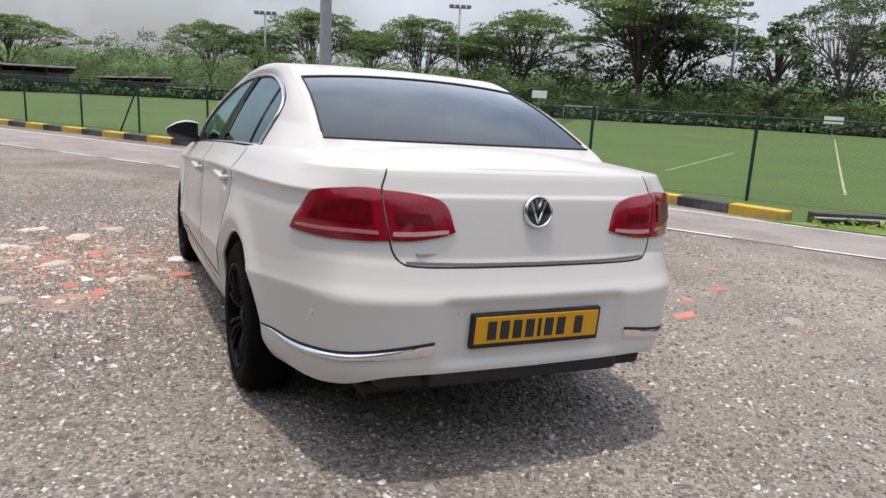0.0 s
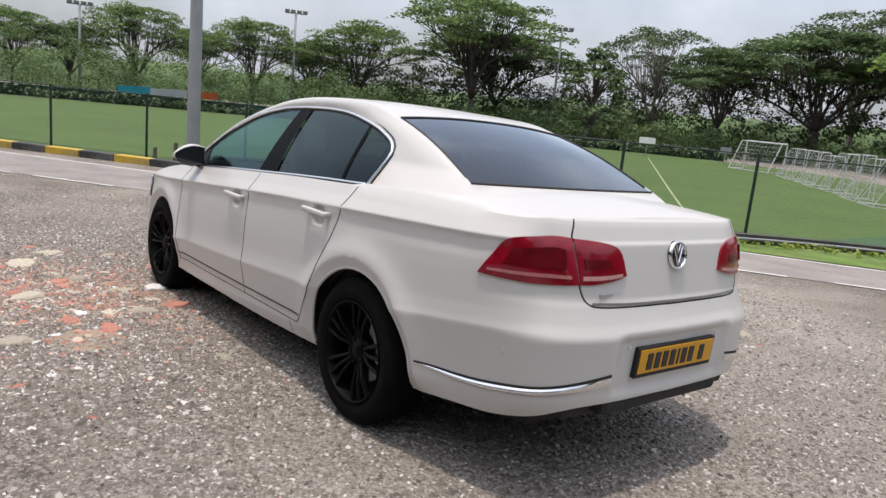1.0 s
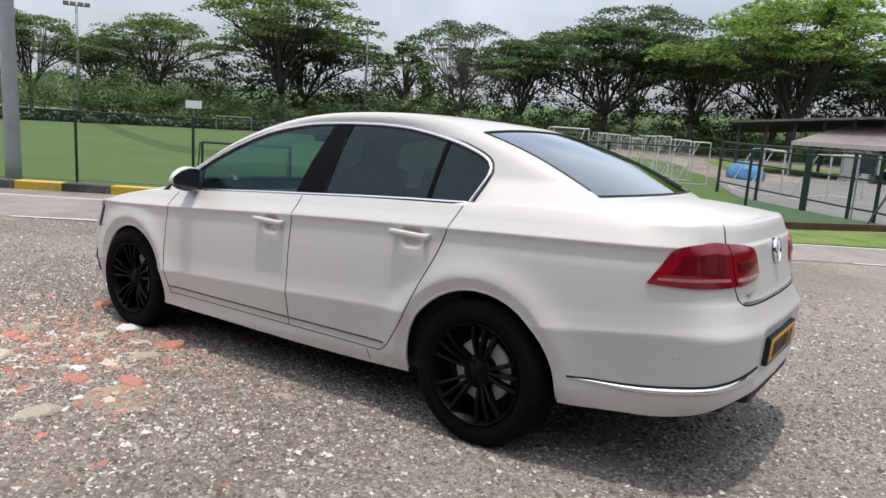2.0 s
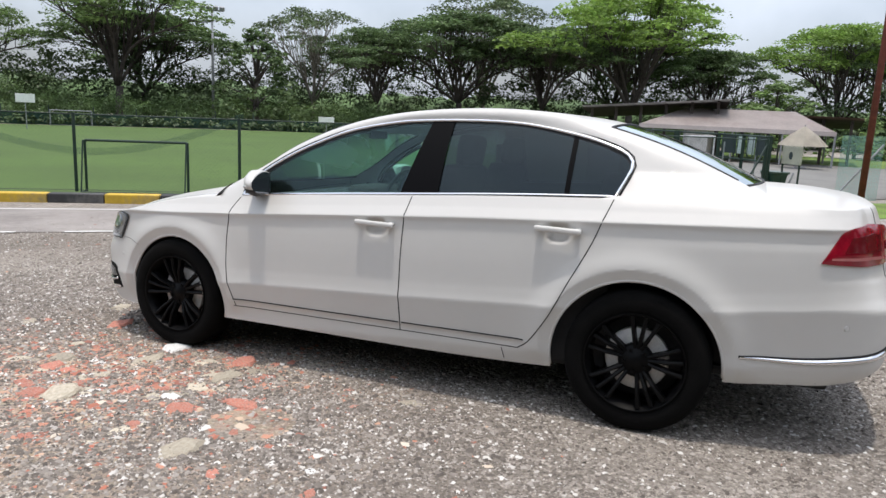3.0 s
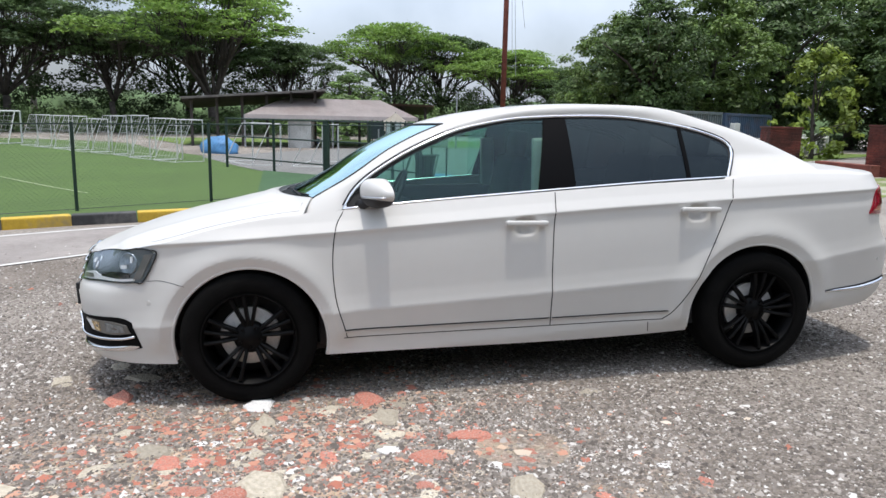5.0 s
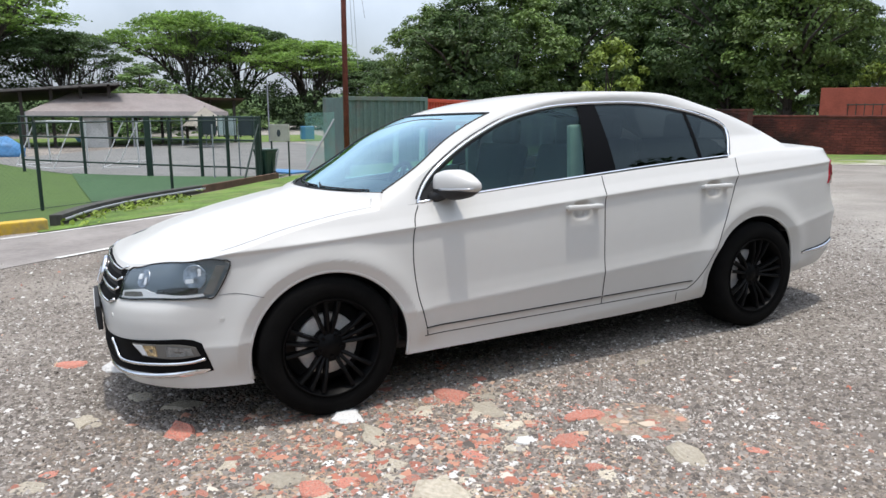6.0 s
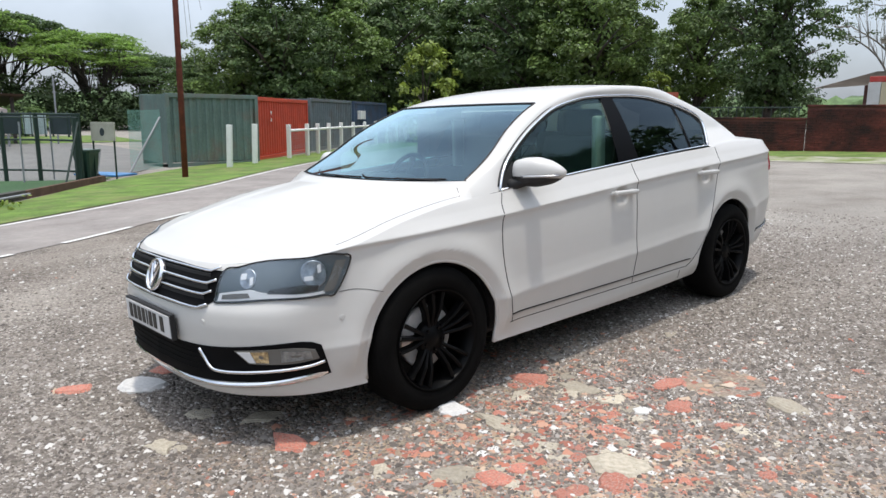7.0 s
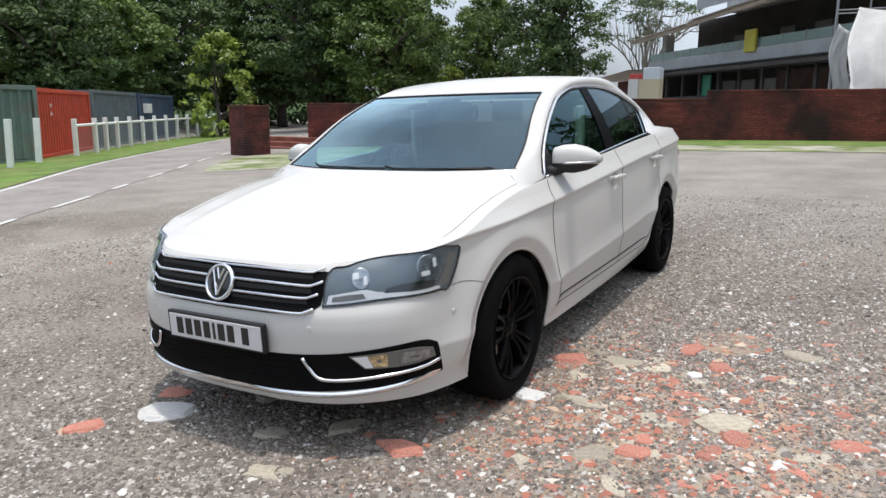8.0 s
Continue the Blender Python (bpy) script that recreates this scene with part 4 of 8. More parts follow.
def shed(brg0, brg1, dist, zl, zr_, deep, label, roof=SHED_ROOF, ref=(-4.3, 0.4), wall=SHED_DARK):
    a = Vector((ref[0] + dist * math.sin(radians(brg0)), ref[1] + dist * math.cos(radians(brg0)), 0))
    c = Vector((ref[0] + dist * math.sin(radians(brg1)), ref[1] + dist * math.cos(radians(brg1)), 0))
    d = c - a
    L = d.length
    away = Vector((d.y, -d.x, 0)).normalized()
    if away.dot(a - Vector((ref[0], ref[1], 0))) < 0:
        away = -away
    t = thing("shed", label, "shed")
    b = bmesh.new()
    u = d.normalized()
    A, C = a - u * 0.6 - away * 0.8, c + u * 0.6 - away * 0.8
    v = [b.verts.new((*p.xy, z)) for p, z in ((A, zl), (C, zr_), (C + away * (deep + 1.6), zr_ - 0.5), (A + away * (deep + 1.6), zl - 0.5))]
    b.faces.new(v)
    bmesh.ops.solidify(b, geom=b.faces[:], thickness=0.10)
    part("roof", b, roof, t)
    # dark sheet added beneath the roof to hold the shade of its underside
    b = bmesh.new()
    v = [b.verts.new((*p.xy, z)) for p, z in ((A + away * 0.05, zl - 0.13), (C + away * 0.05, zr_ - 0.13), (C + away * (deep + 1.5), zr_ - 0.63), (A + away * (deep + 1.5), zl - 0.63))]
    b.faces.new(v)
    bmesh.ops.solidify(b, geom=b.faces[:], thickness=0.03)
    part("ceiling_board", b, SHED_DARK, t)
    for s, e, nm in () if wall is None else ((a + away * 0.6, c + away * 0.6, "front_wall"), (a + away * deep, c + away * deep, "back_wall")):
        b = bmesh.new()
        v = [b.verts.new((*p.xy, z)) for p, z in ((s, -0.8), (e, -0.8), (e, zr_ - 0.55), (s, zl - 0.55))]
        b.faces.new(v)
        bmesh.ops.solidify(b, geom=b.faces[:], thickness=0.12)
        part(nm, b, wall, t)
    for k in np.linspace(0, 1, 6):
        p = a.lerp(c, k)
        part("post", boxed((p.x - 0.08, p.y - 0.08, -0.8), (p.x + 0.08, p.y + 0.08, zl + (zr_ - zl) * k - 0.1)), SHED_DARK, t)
    return t


PALE_ROOF = mat("pale_roof", (0.62, 0.63, 0.61), 0.7, vary=0.1, scale=0.8)
PALE_WALL = mat("pale_wall", (0.30, 0.36, 0.34), 0.9, vary=0.2, scale=0.8)
shed(80.5, 89.6, 47, 2.35, 3.05, 6, "dark open shed with a pale sloping roof", wall=None)
shed(89.6, 98.2, 49, 2.35, 2.25, 6, "low dark shed with a brownish roof", mat("brown_roof", (0.16, 0.11, 0.09), 0.8, vary=0.2, scale=1), wall=None)
shed(0.0, 3.9, 72, 0.85, 1.05, 4, "small pavilion with a pale flat roof beyond the pitch", PALE_ROOF, (-1.3, -4.4), PALE_WALL)
shed(-9.0, -2.4, 66, 1.55, 1.50, 4, "long open shelter with a pale roof beyond the pitch", PALE_ROOF, (-1.3, -4.4), PALE_WALL)

# stores and boxes behind the court
for x, y, w, d, h, col, lb in ((47.5, -12.3, 0.9, 0.9, 0.95, (0.07, 0.24, 0.42), "blue storage box on the lawn"), (41.5, 1.6, 1.6, 1.4, 1.7, (0.52, 0.52, 0.50), "white water tank behind the marquee")):
    p = at(x, y)
    solid("storage_box", boxed((-w / 2, -d / 2, -0.1), (w / 2, d / 2, h), 0.04), mat("store_paint", col, 0.6, vary=0.15, scale=1.5, dirt=(0.15, 0.13, 0.10), dirt_scale=1.0, dirt_amount=0.4), lb, "storage box", pose(p.x, p.y, p.z, 0, 0, -8))

# far edge of the pitch: dark green screen on posts, boards and a banner
scr = thing("pitch_screen", "dark green windbreak screen along the far pitch edge", "fence", kind="structure")
SCREEN = mat("screen_green", (0.032, 0.075, 0.052), 0.9, vary=0.35, scale=0.6)
sp_ = spline([(-62, 67), (-40, 69), (-22, 65), (-8, 61), (8, 56.5), (24, 48.6), (31, 44.8), (41, 38), (51, 27)], 44)
for a, b_ in zip(sp_, sp_[1:]):
    b = bmesh.new()
    v = [b.verts.new(at(*q, z)) for q, z in ((a, 0.0), (b_, 0.0), (b_, 0.85), (a, 0.85))]
    b.faces.new(v)
    bmesh.ops.solidify(b, geom=b.faces[:], thickness=0.04)
    part("screen_panel", b, SCREEN, scr)
    b = bmesh.new()
    tube(b, [at(*a, -0.1), at(*a, 1.35)], 0.04, 6)
    part("post", b, POST_GREEN, scr)
for (brg, dist, w, h, z, mt, lb, ref) in ((35.8, 50, 1.0, 0.5, 1.25, WHITE_PAINT, "small white notice board at the pitch edge", (-3.7, -2.3)), (53.8, 52, 1.1, 0.45, 0.6, WHITE_PAINT, "small white notice board at the pitch edge", (-2.0, -4.1)), (59.5, 52, 0.7, 0.4, 0.5, GALV, "small grey notice board at the pitch edge", (-2.0, -4.1))):
    x, y = ref[0] + dist * math.sin(radians(brg)), ref[1] + dist * math.cos(radians(brg))
    o = solid("notice_board", boxed((-w / 2, -0.03, z - h / 2), (w / 2, 0.03, z + h / 2), 0.01), mt, lb, "sign", pose(x, y, 0, 0, 0, -brg))
    b = bmesh.new()
    tube(b, [(0, 0.05, -0.7), (0, 0.05, z)], 0.03, 6)
    part("stake", b, GALV, o)
ban = thing("banner", "long pitch banner in blue, white and orange", "banner")
for k, (c, l0, l1) in enumerate((((0.03, 0.32, 0.42), 14.3, 16.5), ((0.45, 0.48, 0.50), 16.5, 19.0), ((0.50, 0.14, 0.04), 19.0, 21.2))):
    q = []
    for an in (l0, l1):
        q.append(Vector((-2.5 + 58.5 * math.sin(radians(an)), -3.9 + 58.5 * math.cos(radians(an)), 0)))
    b = bmesh.new()
    v = [b.verts.new((q[i].x, q[i].y, z)) for i, z in ((0, 0.35), (1, 0.42), (1, 0.95), (0, 0.85))]
    b.faces.new(v)
    bmesh.ops.solidify(b, geom=b.faces[:], thickness=0.03)
    part("banner_panel", b, mat("banner_colour", c, 0.6, vary=0.1, scale=1), ban)
for an in (14.3, 17.8, 21.2):
    x, y = -2.5 + 58.6 * math.sin(radians(an)), -3.9 + 58.6 * math.cos(radians(an))
    b = bmesh.new()
    tube(b, [at(x, y, -0.1), at(x, y, 1.45)], 0.04, 6)
    part("pole", b, POST_GREEN, ban)

# the clubhouse behind the brick wall: open ground floor, balcony band, sloping canopy
club = thing("clubhouse", "grey two-storey clubhouse with a balcony and a sloping canopy", "building")
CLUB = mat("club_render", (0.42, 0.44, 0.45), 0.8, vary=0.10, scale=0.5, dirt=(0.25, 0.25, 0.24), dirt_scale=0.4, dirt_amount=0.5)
# near-black colour carries the shade of the recessed walls and open ground floor
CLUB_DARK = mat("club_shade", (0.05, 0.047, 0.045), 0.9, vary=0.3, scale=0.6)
CANOPY = mat("canopy_sheet", (0.36, 0.33, 0.30), 0.7, vary=0.12, scale=0.7)
GREEN_GLASS = mat("balcony_glass", (0.16, 0.24, 0.22), 0.15, vary=0.1, scale=0.5)
club.matrix_basis = pose(13.3, -57.95, 0.0, 0, 0, 130)   # local x runs along the front, y points away from the lot
def club_part(nm, lo, hi, m_, label="", bev=0.0):
    return part(nm, boxed(lo, hi, bev), m_, club, label)
club_part("floor_slab", (-1.0, 0.0, 4.55), (32, 9, 4.80), CLUB)
club_part("balcony_front", (-1.0, -0.14, 4.60), (32, 0.0, 5.40), CLUB, "pale grey balcony front", 0.02)
for x in np.arange(-0.9, 31, 2.2):
    club_part("balcony_glass", (x + 0.05, -0.08, 5.42), (x + 2.15, -0.05, 5.98), GREEN_GLASS, "greenish balcony glass")
    club_part("balcony_post", (x - 0.03, -0.10, 5.40), (x + 0.03, -0.02, 6.02), GALV)
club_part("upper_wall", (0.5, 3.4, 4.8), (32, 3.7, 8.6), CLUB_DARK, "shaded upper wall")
club_part("upper_column", (0.6, 0.2, 4.8), (1.3, 0.9, 7.4), CLUB)
for x in (6.0, 11.5, 15.0, 22.5):
    club_part("upper_window", (x, 3.33, 5.9), (x + 1.6, 3.4, 7.0), mat("grey_window", (0.14, 0.15, 0.15), 0.25), "grey upper window")
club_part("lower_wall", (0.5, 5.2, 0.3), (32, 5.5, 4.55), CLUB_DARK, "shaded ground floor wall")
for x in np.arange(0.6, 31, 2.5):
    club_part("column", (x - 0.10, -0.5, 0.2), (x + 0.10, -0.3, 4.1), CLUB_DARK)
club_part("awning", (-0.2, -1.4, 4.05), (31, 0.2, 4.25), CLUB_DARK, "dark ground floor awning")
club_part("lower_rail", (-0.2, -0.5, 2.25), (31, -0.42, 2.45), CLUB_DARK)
for x in (1.8, 4.4, 7.4, 12.5, 16.0, 19.5):
    club_part("window", (x, 5.13, 2.9), (x + 1.9, 5.2, 3.8), mat("lit_window", (0.42, 0.45, 0.45), 0.3), "pale window")
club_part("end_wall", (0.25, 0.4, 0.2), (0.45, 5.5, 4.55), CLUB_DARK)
club_part("door", (8.2, -0.3, 1.4), (9.3, -0.2, 3.9), mat("green_door", (0.03, 0.20, 0.13), 0.5), "green door")
club_part("wall_panel", (13.5, 2.0, 1.0), (31, 2.2, 4.0), mat("brown_panel", (0.075, 0.045, 0.036), 0.85, vary=0.25, scale=1), "dark brown ground floor panelling")
for k, (xa, xb, za, zb_, y0_, y1_) in enumerate(((-1.6, 9.0, 7.05, 7.5, -2.0, 3.2), (9.0, 32, 7.45, 8.5, -2.6, 3.2))):
    b = bmesh.new()
    v = [b.verts.new(q) for q in ((xa, y0_, za), (xb, y0_, zb_), (xb, y1_, zb_ + 1.5), (xa, y1_, za + 1.2))]
    b.faces.new(v)
    bmesh.ops.solidify(b, geom=b.faces[:], thickness=0.22)
    part("canopy", b, CANOPY, club, "sloping grey canopy")
    b = bmesh.new()
    tube(b, [(xa, y0_ + 0.5, za - 0.10), (xb, y0_ + 0.5, zb_ - 0.10)], 0.16, 8)
    part("awning_roll", b, mat("awning_cloth", (0.46, 0.41, 0.36), 0.8, vary=0.15, scale=1.0), club, "rolled beige awning", True)
club_part("top_storey", (6.0, 2.5, 8.6), (32, 8, 12.0), CLUB, "pale top storey")
club_part("terrace_rail", (5.0, 0.6, 8.9), (32, 0.66, 9.6), GALV)
club_part("yellow_panel", (13.1, -0.30, 5.15), (14.3, -0.16, 6.55), mat("yellow_sign", (0.46, 0.42, 0.05), 0.6, vary=0.1, scale=2), "yellow hanging panel")
b = bmesh.new()
v = [b.verts.new(q) for q in ((-9.5, -3.5, 3.75), (-0.8, -2.0, 4.75), (-0.6, 4.5, 5.0), (-9.0, 3.5, 4.3))]
b.faces.new(v)
bmesh.ops.solidify(b, geom=b.faces[:], thickness=0.2)
part("side_roof", b, CANOPY, club, "pale low side roof")
club_part("side_wall", (-7.5, 0.0, 0.2), (-1.0, 0.3, 4.0), mat("maroon_wall", (0.12, 0.035, 0.03), 0.8, vary=0.2, scale=1), "dark red side wall")
for x, y, w, z0, z1, c, lb in ((9.85, -39.5, 0.60, 0.0, 2.87, (0.60, 0.62, 0.62), "pale grey crate standing behind the brick wall"), (8.93, -39.5, 1.20, 0.0, 2.85, (0.52, 0.47, 0.33), "cream box standing behind the brick wall"), (9.72, -39.5, 0.78, 2.87, 3.16, (0.48, 0.06, 0.05), "red tray lying on the stacked crates"), (8.82, -39.5, 0.96, 2.85, 3.52, (0.58, 0.64, 0.70), "pale blue cooler box on top of the cream box")):
    solid("storage_box", boxed((-w / 2, -0.5, z0 - (0.3 if z0 == 0 else 0)), (w / 2, 0.5, z1), 0.03), mat("box_paint", c, 0.6, vary=0.1, scale=2, dirt=(0.25, 0.23, 0.20), dirt_scale=2.0, dirt_amount=0.3), lb, "storage box", pose(x, y, 0.3, 0, 0, 0))
# scaffold with white sheeting
scaf = thing("scaffold", "scaffold tower hung with loose white sheeting", "scaffold", pose(-0.62, -33.6, 0, 0, 0, 180))
for x in (0.0, 1.3, 2.6, 3.9):
    for y in (0.0, 1.3):
        b = bmesh.new()
        tube(b, [(x, y, 0.3), (x, y, 7.6)], 0.035, 6)
        part("standard", b, GALV, scaf)
for z in (1.6, 2.3, 3.0, 4.4, 5.8, 7.0):
    for y in (0.0, 1.3):
        b = bmesh.new()
        tube(b, [(0.0, y, z), (3.9, y, z)], 0.03, 6)
        part("ledger", b, GALV, scaf)
for x in (0.0, 1.3, 2.6):
    b = bmesh.new()
    tube(b, [(x, -0.05, 1.6), (x + 1.3, -0.05, 4.4)], 0.025, 6)
    part("brace", b, GALV, scaf)
for nm_, u0, u1, zt, drop, lb in (("sheeting", 0.02, 0.75, 5.2, 2.9, "loose grey sheeting"), ("sheeting", 0.75, 4.4, 5.85, 3.6, "loose white sheeting")):
    b = bmesh.new()
    g = []
    for i in range(26):
        row = []
        for j in range(18):
            u_, v_ = i / 25, j / 17
            lift = 0.9 * max(0, u_ - 0.35) if lb.endswith("white sheeting") else 0
            x = u0 + (u1 - u0) * u_ + 0.14 * math.sin(6 * v_ + 2) + (0.8 * v_ * v_ if lift else 0)
            z = zt - 0.35 * abs(math.sin(2.2 * u_)) - (drop - 1.0 * lift) * v_
            y = -0.35 + (0.07 if lift or u_ > 0.3 else 0.16) * math.sin(13 * u_ + 2.0 * v_) - (2.2 if "white" in lb else 0.30) * math.sin(1.5 * v_)
            row.append(b.verts.new((x, y, z)))
        g.append(row)
    for i in range(25):
        for j in range(17):
            b.faces.new((g[i][j], g[i + 1][j], g[i + 1][j + 1], g[i][j + 1]))
    bmesh.ops.solidify(b, geom=b.faces[:], thickness=0.02)
    part(nm_, b, mat("white_sheeting", (0.86, 0.86, 0.85) if "white" in lb else (0.55, 0.57, 0.58), 0.7, vary=0.08, scale=1.5), scaf, lb, True)
# ---------------------------------------------------------------- brick walls and gate pillars
BRICK_RED = mat("old_red_brick", (0.150, 0.036, 0.026), 0.9, vary=0.25, scale=1.6, objrand=0.20, bump=0.3, bump_scale=70, dirt=(0.014, 0.009, 0.008), dirt_scale=0.75, dirt_amount=0.92, placed=True, dirt_from=0.41)
MORTAR = mat("wall_core", (0.105, 0.042, 0.035), 0.95, vary=0.25, scale=2.5, dirt=(0.035, 0.02, 0.016), dirt_scale=0.9, dirt_amount=0.6)
BRICKS = {}


def brick_mesh(l):
    key = round(l, 3)
    if key not in BRICKS:
        b = boxed((-l / 2, -0.045, 0.0), (l / 2, 0.012, 0.066))
        bmesh.ops.bevel(b, geom=[e for e in b.edges if all(v.co.y > 0 for v in e.verts)], offset=0.006, segments=1, affect="EDGES")
        me = bpy.data.meshes.new("brick")
        b.to_mesh(me)
        b.free()
        me.materials.append(BRICK_RED)
        BRICKS[key] = me
    return BRICKS[key]


def brick_wall(name, a, b, z0, h, thick, label, limit=300, side=1, parent=None):
    """A wall core with courses of real bricks on the face seen from the car park."""
    a, b = Vector((*a, 0)), Vector((*b, 0))
    d = b - a
    L = d.length
    an = math.degrees(math.atan2(d.y, d.x))
    w = solid(name, boxed((0, -thick, -0.4), (L, -0.012, h), 0.0), MORTAR, label, "wall", pose(a.x, a.y, z0, 0, 0, an), kind="structure")
    part("coping", boxed((-0.02, -thick - 0.02, h), (L + 0.02, 0.022, h + 0.06), 0.012), BRICK_RED, w)
    return w, L, h


def lay(w, L, h, step=0.235, course=0.076, jitter=0.004, limit=300, seed=1, from_x=0.0):
    r = random.Random(seed)
    rest_v, rest_f = [], []
    nrows = int(h / course)
    made = 0
    for j in range(nrows):
        off = 0 if j % 2 else step / 2
        x = -off
        while x < L:
            x0, x1 = max(x, 0) + 0.005, min(x + step, L) - 0.005
            x += step
            if x1 - x0 < 0.05:
                continue
            z = j * course + 0.005
            if made < limit and x0 >= from_x:
                o = new("brick", brick_mesh(x1 - x0 if x1 - x0 < step - 0.02 else step - 0.010))
                o.parent = w
                o.matrix_basis = pose((x0 + x1) / 2, r.uniform(-jitter, jitter) - 0.004, z)
                made += 1
            else:
                y = r.uniform(-jitter, jitter) + 0.006
                n0 = len(rest_v)
                rest_v += [(x0, -0.04, z), (x1, -0.04, z), (x1, -0.04, z + 0.066), (x0, -0.04, z + 0.066), (x0 + 0.004, y, z + 0.004), (x1 - 0.004, y, z + 0.004), (x1 - 0.004, y, z + 0.062), (x0 + 0.004, y, z + 0.062)]
                rest_f += [tuple(n0 + q for q in f) for f in ((4, 7, 6, 5), (0, 4, 5, 1), (1, 5, 6, 2), (2, 6, 7, 3), (3, 7, 4, 0))]
    if rest_v:
        me = mesh_of("brickwork", rest_v, rest_f, BRICK_ISLAND)
        b = bmesh.new()
        b.from_mesh(me)
        bmesh.ops.recalc_face_normals(b, faces=b.faces)
        b.to_mesh(me)
        b.free()
        tagged(part("brickwork", me, BRICK_ISLAND, w), kind="stuff")


BRICK_ISLAND = mat("old_red_brickwork", (0.150, 0.036, 0.026), 0.9, vary=0.25, scale=1.6, island=0.20, bump=0.3, bump_scale=70, dirt=(0.014, 0.009, 0.008), dirt_scale=0.75, dirt_amount=0.92, placed=True, dirt_from=0.41)
# the faces look towards the car park: run each wall from west to east so that local +y points north
for nm, a, b_, z0, h, lb, sd in (
        ("wall_south", (-16.0, -17.6), (2.05, -19.0), 0.45, 1.52, "long old red brick wall, stained dark, with grass at its foot", 1),
        ("wall_south_low", (1.95, -19.004), (5.4, -18.9), 0.36, 1.36, "lower stretch of the old red brick wall", 2),
        ("wall_east", (5.42, -18.9), (12.4, -16.6), 0.22, 1.12, "low old red brick wall beside the gate", 3)):
    w, L, h = brick_wall(nm, a, b_, z0 - 0.1, h, 0.24, lb)
    lay(w, L, h, seed=sd, limit=300, from_x={1: 11.5, 2: 0.0, 3: 0.0}[sd])


def pillar(name, x, y, rz, w, d, h, label, seed):
    """A square brick pillar with bricks laid on all four faces."""
    z0 = float(lot(x, y)) - 0.05
    t = solid(name, boxed((-w / 2 + 0.01, -d / 2 + 0.01, -0.1), (w / 2 - 0.01, d / 2 - 0.01, h)), MORTAR, label, "gate pillar", pose(x, y, z0, 0, 0, rz))
    part("cap", boxed((-w / 2 - 0.03, -d / 2 - 0.03, h), (w / 2 + 0.03, d / 2 + 0.03, h + 0.06), 0.012), BRICK_RED, t)
    r = random.Random(seed)
    for face, (ln, off) in enumerate(((w, d / 2), (d, w / 2), (w, d / 2), (d, w / 2))):
        fm = Matrix.Rotation(radians(90 * face), 4, "Z")
        n_ = max(1, round(ln / 0.235))
        st = ln / n_
        for j in range(int(h / 0.076)):
            xs_ = [k * st - ln / 2 for k in range(n_ + 1)] if j % 2 else [-ln / 2] + [k * st - ln / 2 + st / 2 for k in range(n_)] + [ln / 2]
            for p, q in zip(xs_, xs_[1:]):
                o = new("brick", brick_mesh(q - p - 0.010))
                o.parent = t
                o.matrix_basis = fm @ pose((p + q) / 2, off - 0.006 + r.uniform(-0.003, 0.003), j * 0.076 + 0.005)
    return t


pillar("gate_pillar", 13.95, -11.9, -20, 1.05, 0.80, 1.46, "square dark red brick gate pillar beside the lane", 5)
w, L, h = brick_wall("gate_wall", (11.6, -15.6), (14.4, -15.1), 0.0, 1.42, 0.30, "short red brick wall beside the gate steps")
lay(w, L, h, seed=9, limit=240)
st_ = thing("steps", "low worn brick steps between the gate walls", "steps", kind="structure")
for k in range(3):
    part("step", boxed((13.9, -14.6 - 0.32 * k, -0.2), (16.3, -14.25 - 0.32 * k, 0.0 + 0.16 * k), 0.015), mat("brick_step", (0.20, 0.07, 0.05), 0.9, vary=0.25, scale=3, bump=0.3), st_)
# red block and railing behind the low wall
solid("brick_block", boxed((-1.38, -0.6, -0.5), (1.38, 0.6, 1.95), 0.02), mat("orange_brick", (0.30, 0.075, 0.045), 0.9, vary=0.18, scale=2.0, dirt=(0.16, 0.05, 0.04), dirt_scale=1.0, dirt_amount=0.5), "bright red brick block behind the low wall", "brick block", pose(15.75, -26.9, 0.45, 0, 0, 32))
rail = thing("railing", "dark metal railing behind the low wall", "railing")
for k in range(26):
    b = bmesh.new()
    x, y = 8.5 + k * 0.36, -26.2 + k * 0.0
    tube(b, [(x, y, 0.2), (x, y, 1.75)], 0.018, 5)
    part("baluster", b, POST_GREEN, rail)
for z in (0.5, 1.7):
    b = bmesh.new()
    tube(b, [(8.4, -26.2, z), (17.6, -26.2, z)], 0.022, 6)
    part("rail", b, POST_GREEN, rail)
# ---------------------------------------------------------------- trees
BARK = mat("bark", (0.062, 0.052, 0.045), 0.95, vary=0.35, scale=3, bump=0.6, bump_scale=25)
BARK_PALE = mat("pale_bark", (0.20, 0.18, 0.15), 0.95, vary=0.3, scale=3)
LEAF_DARK = leaf_mat("leaf_dark", (0.100, 0.155, 0.060))
LEAF_MID = leaf_mat("leaf_mid", (0.140, 0.215, 0.070))
LEAF_LIGHT = leaf_mat("leaf_light", (0.190, 0.300, 0.065), 0.5, 0.35)
LEAF_BELT = leaf_mat("leaf_belt", (0.100, 0.160, 0.052), 0.3, 0.25)
# darker leaf tone: the shade within and under the trees is put into the colour
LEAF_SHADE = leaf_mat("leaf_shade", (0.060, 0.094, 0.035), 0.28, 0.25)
LEAF_DULL = leaf_mat("leaf_dull", (0.110, 0.150, 0.070))
LEAF_NEAR = leaf_mat("leaf_near", (0.066, 0.110, 0.031), 0.25)
LEAF_FRESH = leaf_mat("leaf_fresh", (0.112, 0.172, 0.040), 0.25)
